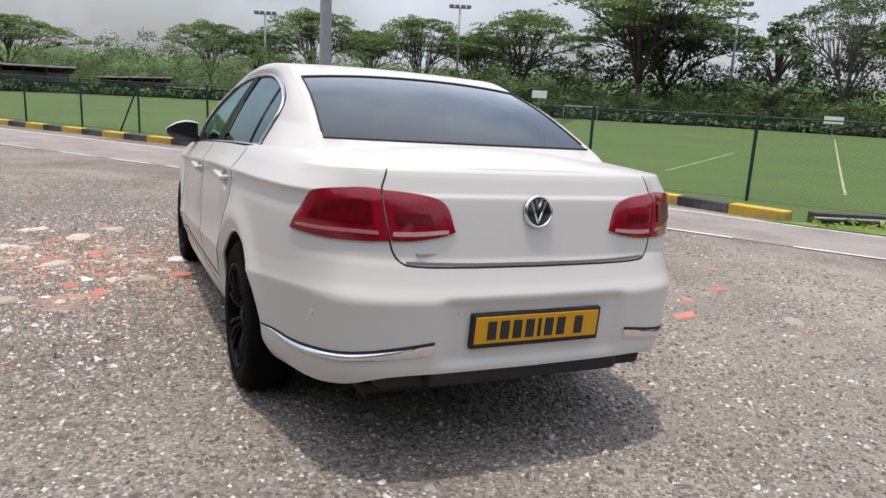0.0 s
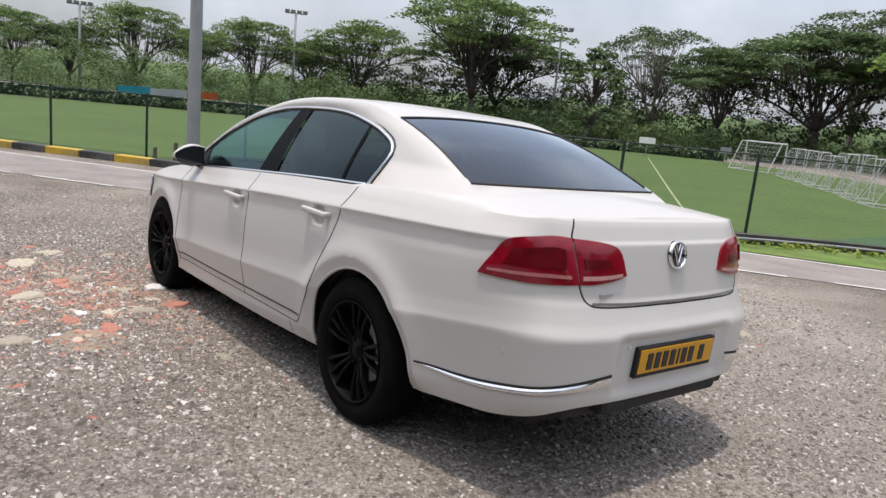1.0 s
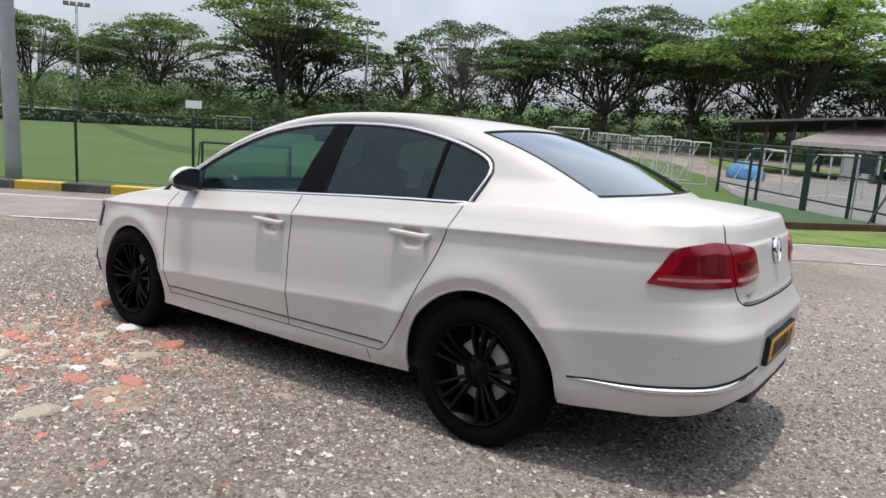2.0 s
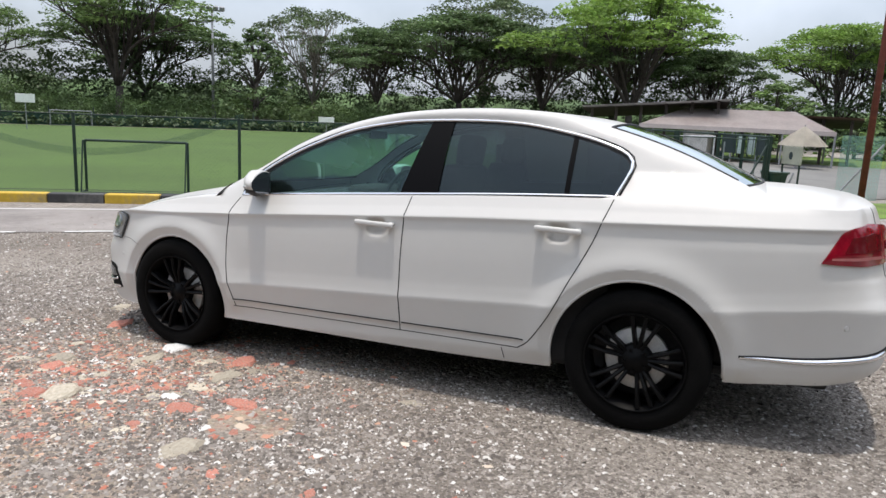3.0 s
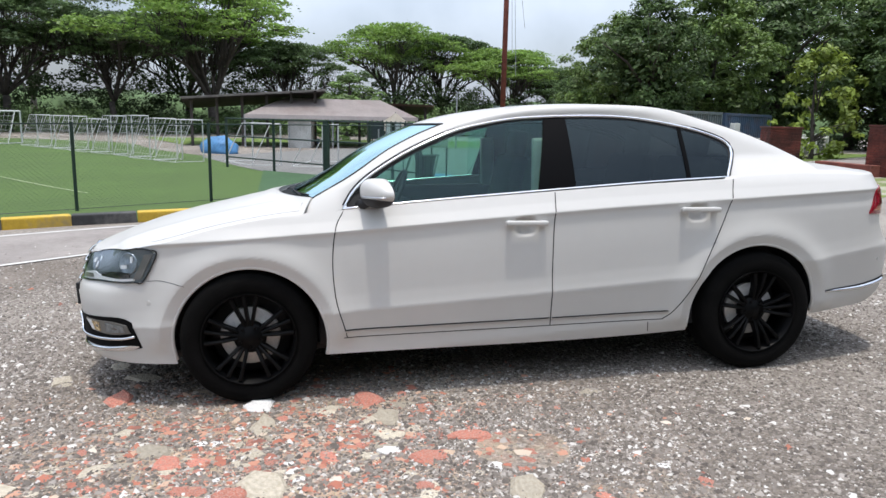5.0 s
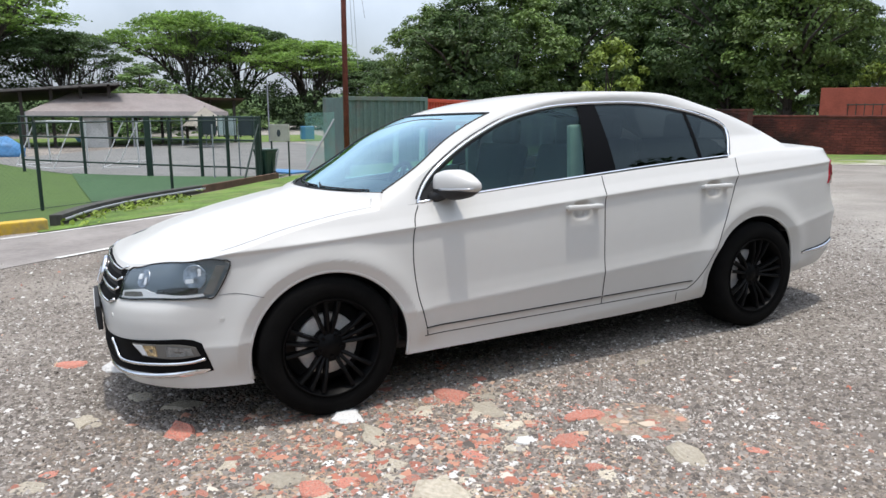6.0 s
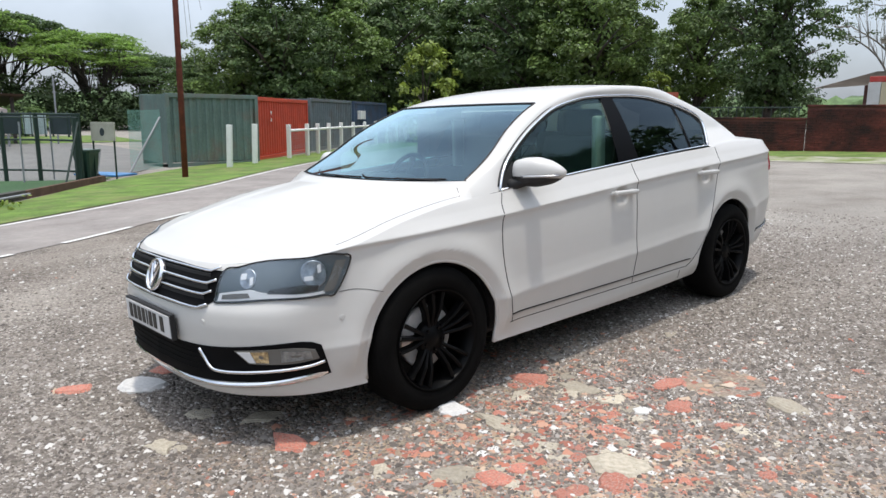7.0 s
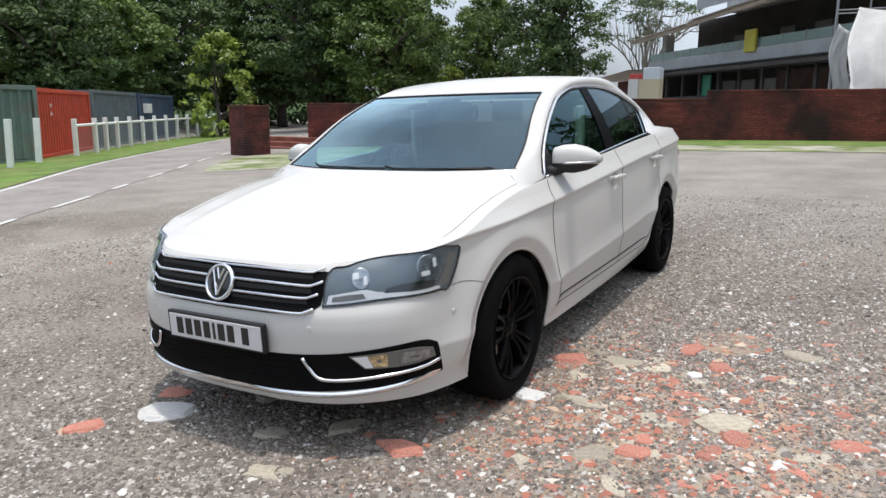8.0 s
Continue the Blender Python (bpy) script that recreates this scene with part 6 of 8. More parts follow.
def flare(y, z):
    """The wheel arches stand a little proud of the flanks, with a turned-in lip."""
    f = 0
    for wy, wz, wr in ARCHES:
        r = np.hypot(y - wy, z - wz)
        lip = np.where(r < wr + 0.050, 0.022 * (r - wr + 0.004) / 0.054, 0.022 * np.exp(-((r - wr - 0.050) / 0.075) ** 2))
        f = f + np.maximum(lip, -0.004) * sstep(0.24, 0.36, z)
    return f


GRIPS = ((-0.026, 0.856), (-0.976, 0.899))      # door handles: y, z


def hollow(y, z):
    """Rounded finger hollows behind the door handles."""
    d = 0
    for hy, hz in GRIPS:
        r = (np.abs((y - hy) / 0.056) ** 3 + np.abs((z - hz + 0.012) / 0.047) ** 3) ** (1 / 3)
        d = d + 0.030 * sstep(1.04, 0.62, r)
    return d


def skin(s, z, out=0.0):
    """A point of the lower body: s metres along the half outline, z up, out metres off the surface."""
    s, z = np.asarray(s, float), np.asarray(z, float)
    x, y = np.interp(s, ARC, HALF[:, 0]), np.interp(s, ARC, HALF[:, 1])
    nx, ny = np.interp(s, ARC, HN[:, 0]), np.interp(s, ARC, HN[:, 1])
    k = np.hypot(nx, ny)
    nx, ny = nx / k, ny / k
    wf, wr = sstep(0.20, 0.80, ny), sstep(0.20, 0.80, -ny)
    zc = crease_at(y)
    mix = sstep(-0.10, -0.05, z - zc)
    below = z - fold_at(y)
    below = np.where(below < 0, below * (0.29 - 0.05 * y) / (fold_at(y) - 0.20), below)
    side = (1 - mix) * side_low(below) + mix * side_up(z - zc) - flare(y, z) + hollow(y, z)
    niche = 0.018 * sstep(0.40, 0.33, np.abs(x)) * sstep(0.40, 0.44, z) * sstep(0.66, 0.62, z)     # hollow for the rear plate
    d = wf * front_in(z) + wr * (rear_in(z) + niche) + (1 - wf - wr) * side - out
    return np.stack([x - nx * d, y - ny * d, z + 0 * s], -1)


def s_of_y(y):
    return np.interp(-np.asarray(y, float), -HALF[:, 1], ARC)


def s_of_x(x, rear=False):
    n = len(HALF)
    if rear:
        i = np.arange(n - 1, n - 110, -1)
    else:
        i = np.arange(0, 110)
    return np.interp(x, HALF[i, 0], ARC[i])


# grid of the lower body, from sill to shoulder
NS, NV = 580, 76
gs = np.linspace(0, ARC[-1], NS)
gy = np.interp(gs, ARC, HALF[:, 1])
zb, zt = low_z(gy), top_z(gy)
vv = np.linspace(0, 1, NV)
crease_z = np.minimum(crease_at(gy), zb + 0.86 * (zt - zb))
ledge_z = np.minimum(fold_at(gy), zb + 0.50 * (zt - zb))
fold = np.stack([zb, ledge_z, crease_z, zt], 1)      # rows follow the two folds of the flank
GZ = np.array([np.interp(vv, [0, 22 / 75, 56 / 75, 1], f) for f in fold])
GS = np.repeat(gs[:, None], NV, 1)
WHEEL_Y = 1.354
GY = np.interp(GS, ARC, HALF[:, 1])
for wy, wz, wr in ARCHES:
    for rad, reach in ((wr, 0.0085), (wr + 0.050, 0.0065)):
        dy, dz = GY - wy, GZ - wz
        r = np.hypot(dy, dz)
        near = (np.abs(r - rad) < reach) & (np.abs(GY) < 1.9)
        GY = np.where(near, wy + dy * rad / r, GY)
        GZ = np.where(near, wz + dz * rad / r, GZ)
GS = np.where(np.abs(GY) < 1.9, s_of_y(GY), GS)
LOW = skin(GS, GZ)
zone = {"low": LOW}

# bonnet and boot: rows from the shoulder in to the centre line
hood_i = [i for i in range(NS) if gy[i] > 1.07]
boot_i = [i for i in range(NS) if gy[i] < -1.15]
hood_cy = steps([(1.07, 1.32), (1.5, 1.66), (1.9, 1.98), (2.1, 2.10), (2.275, 2.17)])
hood_cz = ease([(1.25, 0.990), (1.32, 0.979), (1.5, 0.941), (1.75, 0.885), (2.0, 0.812), (2.17, 0.744)])
boot_cy = steps([(-2.430, -2.274), (-2.30, -2.245), (-2.1, -2.15), (-1.7, -1.93), (-1.15, -1.68)])
boot_cz = ease([(-2.278, 1.079), (-2.25, 1.089), (-2.155, 1.107), (-2.023, 1.123), (-1.854, 1.131), (-1.68, 1.134)])
kk = np.linspace(0, 1, 30)


def deck(idx, cy, cz, power):
    rows = []
    for i in idx:
        e = LOW[i, -1]
        y1 = float(cy(gy[i]))
        if y1 > 0:
            y1 = min(y1, 2.275 - float(front_in(0.738)) - 0.001)
        z1 = float(cz(y1))
        k = 1 - (1 - kk) ** power
        rows.append(np.stack([e[0] * (1 - kk), e[1] + (y1 - e[1]) * (1 - (1 - kk) ** 1.5), e[2] + (z1 - e[2]) * k], 1))
    return np.array(rows)


HOOD = deck(hood_i, hood_cy, hood_cz, 1.9)
BOOT = deck(boot_i, boot_cy, boot_cz, 2.1)
# two soft ridges run along the bonnet
_r = np.exp(-((HOOD[:, :, 0] - 0.50) / 0.05) ** 2) * sstep(2.15, 1.9, HOOD[:, :, 1])
HOOD[:, :, 2] += 0.006 * _r

# cabin: outer edge of the roof, window arch and centre line
EDGE = spline([(0.753, 1.136, 0.900), (0.735, 1.065, 0.966), (0.702, 0.826, 1.099), (0.642, 0.600, 1.243), (0.583, 0.326, 1.358), (0.569, -0.006, 1.429), (0.563, -0.404, 1.457), (0.564, -0.844, 1.442), (0.579, -1.15, 1.369), (0.607, -1.45, 1.271), (0.646, -1.771, 1.123), (0.663, -1.859, 1.056)], 141)
MID = spline([(0, 1.350, 0.876), (0, 1.241, 0.941), (0, 0.945, 1.097), (0, 0.720, 1.236), (0, 0.399, 1.376), (0, 0.044, 1.447), (0, -0.4, 1.478), (0, -0.849, 1.452), (0, -1.149, 1.405), (0, -1.498, 1.285), (0, -1.842, 1.126), (0, -1.945, 1.052)], 141)
DLO = spline([(0.881, 0.942), (0.834, 1.020), (0.755, 1.094), (0.600, 1.189), (0.430, 1.268), (0.250, 1.332), (0.0, 1.378), (-0.209, 1.392), (-0.47, 1.396), (-0.666, 1.388), (-0.824, 1.368), (-1.0, 1.333), (-1.11, 1.303), (-1.216, 1.262), (-1.259, 1.215), (-1.245, 1.155), (-1.215, 1.089), (-1.202, 1.055)], 141)
TIP = int(np.argmin(DLO[:, 0]))


def cabin_x(y, z):
    return 0.803 - 0.36 * (z - 0.98) - 0.40 * np.clip(z - 0.98, 0, 1) ** 2 - 0.018 * (y + 0.2) ** 2


ARCH = np.stack([cabin_x(DLO[:, 0], DLO[:, 1]), DLO[:, 0], DLO[:, 1]], 1)
FRAME = np.array([(ARCH * (1 - k) + EDGE * k) + np.array([[0.012, 0, 0.006]]) * math.sin(math.pi * k) for k in np.linspace(0, 1, 9)]).transpose(1, 0, 2)
WW = np.concatenate([[0, 0.02, 0.04], np.linspace(0.06, 1, 22)])
OVER = np.array([[(EDGE[i, 0] * (1 - w), MID[i, 1] + (EDGE[i, 1] - MID[i, 1]) * (1 - w) ** 2, MID[i, 2] + (EDGE[i, 2] - MID[i, 2]) * (1 - w) ** 2.2) for w in WW] for i in range(141)])
I_SCREEN, I_BACK = 41, 105      # rows where the windscreen ends and the rear window starts

# collect everything in one vertex pool, so that normals run on from panel to panel
pool_v, pool_f, pool_tag = [], [], []


def door_rear_edge(z):
    return np.interp(z, [0.30, 0.36, 0.50, 0.66, 0.85, 1.06], [-0.80, -0.86, -0.955, -1.035, -1.13, -1.21])


def tag_low(c):
    y, z = c[1], c[2]
    if y > 1.72 + max(0, 0.52 - z) * 0 and z < 0.60 + 0.10 * sstep(2.0, 1.75, y) * 0 or (y > 1.66 and z < 0.575):
        return "front_bumper"
    if (y < -1.70 and z < 0.685) or (y < -2.1 and z < 0.765 and c[0] > 0.0):
        return "rear_bumper"
    if y < -2.12 and c[0] < 0.53 and z > 0.76:
        return "boot_lid"
    if z > 0.315:
        if 0.955 - 0.05 * sstep(0.5, 0.3, z) > y > -0.168:
            return "front_door"
        if -0.168 >= y > door_rear_edge(z):
            return "rear_door"
    if y > 0.9 and z > 0.3:
        return "front_wing"
    return "body_shell"


def add_grid(g, tagger, hole=None):
    base = sum(len(v) for v in pool_v)
    a, b = g.shape[:2]
    pool_v.append(g.reshape(-1, 3))
    for i in range(a - 1):
        for j in range(b - 1):
            q = (i * b + j, (i + 1) * b + j, (i + 1) * b + j + 1, i * b + j + 1)
            c = (g[i, j] + g[i + 1, j] + g[i + 1, j + 1] + g[i, j + 1]) / 4
            if hole and hole(c, i, j):
                continue
            pool_f.append([base + k for k in q])
            pool_tag.append(tagger(c, i, j))


def arch_hole(c, i, j):
    return any(math.hypot(c[1] - wy, c[2] - wz) < wr - 0.002 and abs(c[1]) < 1.9 for wy, wz, wr in ARCHES)


def foot_row(w):
    """The row of the screen at which the bonnet ends: low at the pillars, higher in the middle."""
    return 6.6 + 2.2 * (1 - (1 - w) ** 2)


def over_at(i, w):
    k = np.arange(141)
    e = np.array([np.interp(i, k, EDGE[:, q]) for q in range(3)])
    m = np.array([np.interp(i, k, MID[:, q]) for q in range(3)])
    return np.array([e[0] * (1 - w), m[1] + (e[1] - m[1]) * (1 - w) ** 2, m[2] + (e[2] - m[2]) * (1 - w) ** 2.2])


_foot = np.array([over_at(foot_row(w), w) * np.array([0.985, 1, 1]) + np.array([0, 0.012 + 0.050 * (1 - (1 - w) ** 2), 0.006 + 0.006 * w]) for w in kk])
_last = HOOD[-1]
_more = [_last * (1 - t) + _foot * t + np.array([0, 0, 0.006 * math.sin(math.pi * t)]) for t in (0.25, 0.5, 0.75, 1.0)]
_lip = _foot + np.array([0, -0.004, -0.022])
HOOD = np.concatenate([HOOD, np.array(_more), _lip[None]])
add_grid(LOW, lambda c, i, j: tag_low(c), arch_hole)
add_grid(HOOD, lambda c, i, j: "bonnet" if j > 1 else "front_wing")
add_grid(BOOT, lambda c, i, j: "boot_lid" if j > 6 and c[1] < -1.9 + 0.30 * (c[0] / 0.6) ** 2 else "body_shell")
add_grid(FRAME, lambda c, i, j: "body_shell")
SCREEN_W = 2
add_grid(OVER, lambda c, i, j: "roof", lambda c, i, j: j >= SCREEN_W and (i < I_SCREEN or I_BACK <= i < 134))
V = np.concatenate(pool_v)
keys = {}
remap = np.zeros(len(V), int)
uniq = []
for i, p in enumerate(np.round(V, 4)):
    t = tuple(p)
    if t not in keys:
        keys[t] = len(uniq)
        uniq.append(V[i])
    remap[i] = keys[t]
V = np.array(uniq)
FQ = remap[np.array(pool_f)]
TAGS = np.array(pool_tag)
fn = np.cross(V[FQ[:, 2]] - V[FQ[:, 0]], V[FQ[:, 3]] - V[FQ[:, 1]])
cen = V[FQ].mean(1)
flip = (fn * (cen - np.array([0, 0, 0.55]) * 1.0 - np.stack([0 * cen[:, 0], 0.75 * cen[:, 1], 0 * cen[:, 0]], 1))).sum(1) < 0
FQ[flip] = FQ[flip][:, ::-1]
fn[flip] *= -1
VN = np.zeros_like(V)
for k in range(4):
    np.add.at(VN, FQ[:, k], fn)
VN[np.abs(V[:, 0]) < 1e-4, 0] = 0
VN /= np.linalg.norm(VN, axis=1)[:, None] + 1e-12
# let the roof pillars run softly into the shoulders
for lo, hi, fade in (((0.50, -2.10, 1.000), (0.95, -1.13, 1.20), (0.08, 0.14, 0.05)), ((0.55, 0.86, 0.905), (0.85, 1.30, 1.05), (0.06, 0.06, 0.03))):
    lo, hi, fade = np.array(lo), np.array(hi), np.array(fade)
    ids = np.where(np.all((V > lo) & (V < hi), 1))[0]
    d2 = ((V[ids][:, None] - V[ids][None]) ** 2).sum(2)
    sm = np.exp(-d2 / (2 * 0.050 ** 2)) @ VN[ids]
    sm /= np.linalg.norm(sm, axis=1)[:, None] + 1e-12
    keep = np.prod(sstep(0, 1, np.minimum(V[ids] - lo, hi - V[ids]) / fade), axis=1)[:, None]
    sm = VN[ids] * (1 - keep) + sm * keep
    VN[ids] = sm / (np.linalg.norm(sm, axis=1)[:, None] + 1e-12)


def panel(name, tag, sides, label=""):
    """One body panel, cut from the common skin. sides: -1 left, 1 right."""
    f = FQ[TAGS == tag]
    ids = np.unique(f)
    back = np.full(len(V), -1)
    back[ids] = np.arange(len(ids))
    vs, fs, ns = [], [], []
    for sd in sides:
        o = len(vs) * len(ids)
        vs.append(V[ids] * np.array([sd, 1, 1]))
        ns.append(VN[ids] * np.array([sd, 1, 1]))
        g = back[f] + o
        fs.append(g if sd > 0 else g[:, ::-1])
    fs = [[k for n, k in enumerate(q) if k not in q[:n]] for q in np.concatenate(fs).tolist()]
    fs = [q for q in fs if len(q) > 2]
    return part(name, mesh_of(name, np.concatenate(vs), fs, PAINT, True, np.concatenate(ns)), PAINT, CAR, label)


BODY = panel("body_shell", "body_shell", (-1, 1))
for nm in ("front_bumper", "rear_bumper", "bonnet", "boot_lid", "roof"):
    panel(nm, nm, (-1, 1))
DOORS = {}
for sd in (-1, 1):
    panel("front_wing", "front_wing", (sd,))
    DOORS[("f", sd)] = panel("front_door", "front_door", (sd,))
    DOORS[("r", sd)] = panel("rear_door", "rear_door", (sd,))


# ---- patches and strips that lie on the skin
def patch(name, lo, hi, sides, material, parent=None, off=0.003, depth=0.012, nu=24, nv=8, dome=0.0, label=""):
    """A plate on the lower body between two curves of (s, z) points, with its edge turned in. Made for each side."""
    lo, hi = spline(lo, nu), spline(hi, nu)
    obs = []
    for sd in sides:
        vs, fs = [], []
        def P(a, b, o):
            q = lo[a] * (1 - b / (nv - 1)) + hi[a] * (b / (nv - 1))
            p = skin(q[0], q[1], o)
            return (p[0] * sd, p[1], p[2])
        rim = {}
        for a in range(nu):
            for b in range(nv):
                u, w = a / (nu - 1) * 2 - 1, b / (nv - 1) * 2 - 1
                vs.append(P(a, b, off + dome * (1 - u * u) * (1 - w * w)))
        for a in range(nu - 1):
            for b in range(nv - 1):
                q = (a * nv + b, (a + 1) * nv + b, (a + 1) * nv + b + 1, a * nv + b + 1)
                fs.append(q if sd > 0 else q[::-1])
        loop = [(a, 0) for a in range(nu)] + [(nu - 1, b) for b in range(1, nv)] + [(a, nv - 1) for a in range(nu - 2, -1, -1)] + [(0, b) for b in range(nv - 2, 0, -1)]
        base = len(vs)
        for a, b in loop:
            vs.append(P(a, b, off - depth))
        for k in range(len(loop)):
            k2 = (k + 1) % len(loop)
            q = (loop[k][0] * nv + loop[k][1], base + k, base + k2, loop[k2][0] * nv + loop[k2][1])
            fs.append(q if sd > 0 else q[::-1])
        obs.append(part(name, mesh_of(name, vs, fs, material, True), material, parent or CAR, label))
        bmn = bmesh.new()
        bmn.from_mesh(obs[-1].data)
        bmesh.ops.recalc_face_normals(bmn, faces=bmn.faces)
        for e in bmn.edges:
            if len(e.link_faces) == 2 and e.calc_face_angle(0) > 0.7:
                e.smooth = False
        bmn.to_mesh(obs[-1].data)
        bmn.free()
    return obs


def ribbon(pts, width=0.005, off=0.0012):
    """Vertices and faces of a narrow strip along points of the skin given as (s, z)."""
    p = skin(pts[:, 0], pts[:, 1], off)
    t = np.gradient(p, axis=0)
    q = skin(pts[:, 0], pts[:, 1], off + 0.02)
    n = q - p
    b = np.cross(t, n)
    b /= np.linalg.norm(b, axis=1)[:, None] + 1e-12
    n /= np.linalg.norm(n, axis=1)[:, None] + 1e-12
    return [p - b * width / 2 - n * 0.006, p - b * width / 2, p + b * width / 2, p + b * width / 2 - n * 0.006]


def strip_part(name, pts, sides, material, parent, width=0.005, off=0.0012, n=60, label=""):
    rows = ribbon(spline(pts, n), width, off)
    for sd in sides:
        vs = np.concatenate(rows) * np.array([sd, 1, 1])
        fs = [(k * n + i, k * n + i + 1, (k + 1) * n + i + 1, (k + 1) * n + i) for k in range(3) for i in range(n - 1)]
        if sd < 0:
            fs = [f[::-1] for f in fs]
        part(name, mesh_of(name, vs, fs, material), material, parent if not isinstance(parent, dict) else parent[sd], label)


def yz(*pairs):
    return [(float(s_of_y(y)), z) for y, z in pairs]


DF = {sd: DOORS[("f", sd)] for sd in (-1, 1)}
DR = {sd: DOORS[("r", sd)] for sd in (-1, 1)}
B2 = (-1, 1)
strip_part("panel_seam", yz((0.885, 0.935), (0.923, 0.86), (0.943, 0.70), (0.933, 0.52), (0.893, 0.36), (0.883, 0.312)), B2, GAP, DF)
strip_part("panel_seam", yz((-0.198, 1.006), (-0.178, 0.85), (-0.168, 0.60), (-0.168, 0.312)), B2, GAP, DR)
strip_part("panel_seam", yz((-1.208, 1.052), (-1.130, 0.85), (-1.035, 0.66), (-0.955, 0.50), (-0.86, 0.36), (-0.80, 0.312)), B2, GAP, DR)
strip_part("panel_seam", yz((0.90, 0.312), (0.3, 0.314), (-0.168, 0.314)), B2, GAP, DF, 0.004)
strip_part("panel_seam", yz((-0.168, 0.314), (-0.5, 0.314), (-0.80, 0.312)), B2, GAP, DR, 0.004)
# black strip puts in the shadow line above the door trim
strip_part("trim_groove", yz((0.895, 0.3535), (0.3, 0.3555), (-0.160, 0.3565)), B2, GAP, DF, 0.005, 0.003)
strip_part("trim_groove", yz((-0.176, 0.3565), (-0.5, 0.3575), (-0.83, 0.3575)), B2, GAP, DR, 0.005, 0.003)
strip_part("trim_strip", yz((0.895, 0.345), (0.3, 0.347), (-0.160, 0.348)), B2, SILVER, DF, 0.008, 0.004, label="thin chrome strip")
strip_part("trim_strip", yz((-0.176, 0.348), (-0.5, 0.349), (-0.83, 0.349)), B2, SILVER, DR, 0.008, 0.004, label="thin chrome strip")
strip_part("panel_seam", yz((1.640, 0.600), (1.70, 0.618), (1.765, 0.628), (1.822, 0.624)), B2, GAP, BODY, 0.0018)
strip_part("panel_seam", yz((-0.72, 0.30), (-0.73, 0.245)), B2, GAP, BODY, 0.004, n=8)


def xs(*pairs, rear=False):
    return [(float(s_of_x(x, rear)), z) for x, z in pairs]


# boot shut line and the chrome strip along its lower edge
strip_part("panel_seam", xs((0.586, 1.066), (0.594, 1.035), (0.603, 1.000), (0.590, 0.93), (0.562, 0.838), (0.548, 0.80), (0.520, 0.768), (0.47, 0.755), (0.30, 0.751), (0.0, 0.750), rear=True), B2, GAP, BODY, 0.0065)
strip_part("boot_trim", xs((0.50, 0.768), (0.25, 0.762), (0.0, 0.761), rear=True), B2, DARK_CHROME, BODY, 0.008, 0.006, label="chrome strip")
# bonnet shut line over the wing, front edge to windscreen corner
for sd in B2:
    line = np.array([HOOD[i, 2] for i in range(len(hood_i) + 3) if HOOD[i, 2][1] < 1.80])
    bmx = bmesh.new()
    tube(bmx, [Vector((p[0] * sd, p[1], p[2] - 0.0008)) for p in line[::2]], 0.0018, 5)
    part("panel_seam", bmx, GAP, BODY)

# ---- wheel arch lips and housings
for wy, wz, wr in ARCHES:
    for sd in B2:
        th = np.linspace(math.radians(-16), math.radians(196), 60)
        py, pz = wy + wr * np.cos(th), wz + wr * np.sin(th)
        keep = pz > low_z(py) - 0.002
        p = skin(s_of_y(py), pz, -0.006)[keep]
        bmx = bmesh.new()
        tube(bmx, [(q[0] * sd, q[1], q[2]) for q in p], 0.009, 8)
        part("arch_lip", bmx, PAINT, BODY, smooth=True)
        bmx = bmesh.new()
        rows = []
        for xx, rr in ((0.800, wr + 0.008), (0.78, wr + 0.018), (0.55, wr + 0.018), (0.50, 0.20)):
            rows.append([bmx.verts.new((xx * sd, wy + rr * math.cos(t), wz + rr * math.sin(t))) for t in np.linspace(-0.06, math.pi + 0.06, 34)])
        for a, b in zip(rows, rows[1:]):
            for k in range(33):
                bmx.faces.new((a[k], a[k + 1], b[k + 1], b[k]))
        part("wheel_housing", bmx, BLACK_PLASTIC, BODY)

# ---- underside and cabin tub
part("underbody", boxed((-0.66, -1.02, 0.20), (0.66, 1.95, 0.245), 0.02), BLACK_PLASTIC, CAR)
bmx = boxed((-0.56, -2.16, 0.235), (0.56, -1.00, 0.285), 0.02)
box(bmx, (-0.74, -2.10, 0.31), (0.74, -1.80, 0.345), 0.012)
part("rear_underbody", bmx, BLACK_PLASTIC, CAR)
bmx = boxed((-0.40, -2.388, 0.330), (0.40, -1.9, 0.43), 0.03)
box(bmx, (-0.56, -2.330, 0.318), (0.56, -1.9, 0.42), 0.03)
part("diffuser", bmx, BLACK_PLASTIC, CAR, "matt black lower rear valance")
for sd in B2:
    bmx = bmesh.new()
    lathe(bmx, [(0.030, -0.16), (0.034, 0.0), (0.029, 0.002), (0.026, -0.10)], 20, pose(sd * 0.46, -2.27, 0.338, 0, 0, -90))
    part("tailpipe", bmx, BLACK_GLOSS, CAR, smooth=True)
for sd in B2:
    part("inner_panel", boxed((sd * 0.74 - 0.02, -1.20, 0.25), (sd * 0.74 + 0.02, 0.95, 0.955), 0.012), INTERIOR, CAR)
part("firewall", boxed((-0.74, 0.98, 0.25), (0.74, 1.02, 0.90), 0.01), INTERIOR, CAR)
part("parcel_shelf", boxed((-0.62, -1.72, 0.985), (0.62, -1.16, 1.03), 0.015), INTERIOR, CAR)

# ---- glass
def glass_sheet(name, rows, material, parent, label=""):
    g = np.array(rows)
    a, b = g.shape[:2]
    fs = [(i * b + j, (i + 1) * b + j, (i + 1) * b + j + 1, i * b + j + 1) for i in range(a - 1) for j in range(b - 1)]
    ob = part(name, mesh_of(name, g.reshape(-1, 3), fs, material, True), material, parent, label)
    ob.visible_shadow = False
    return ob


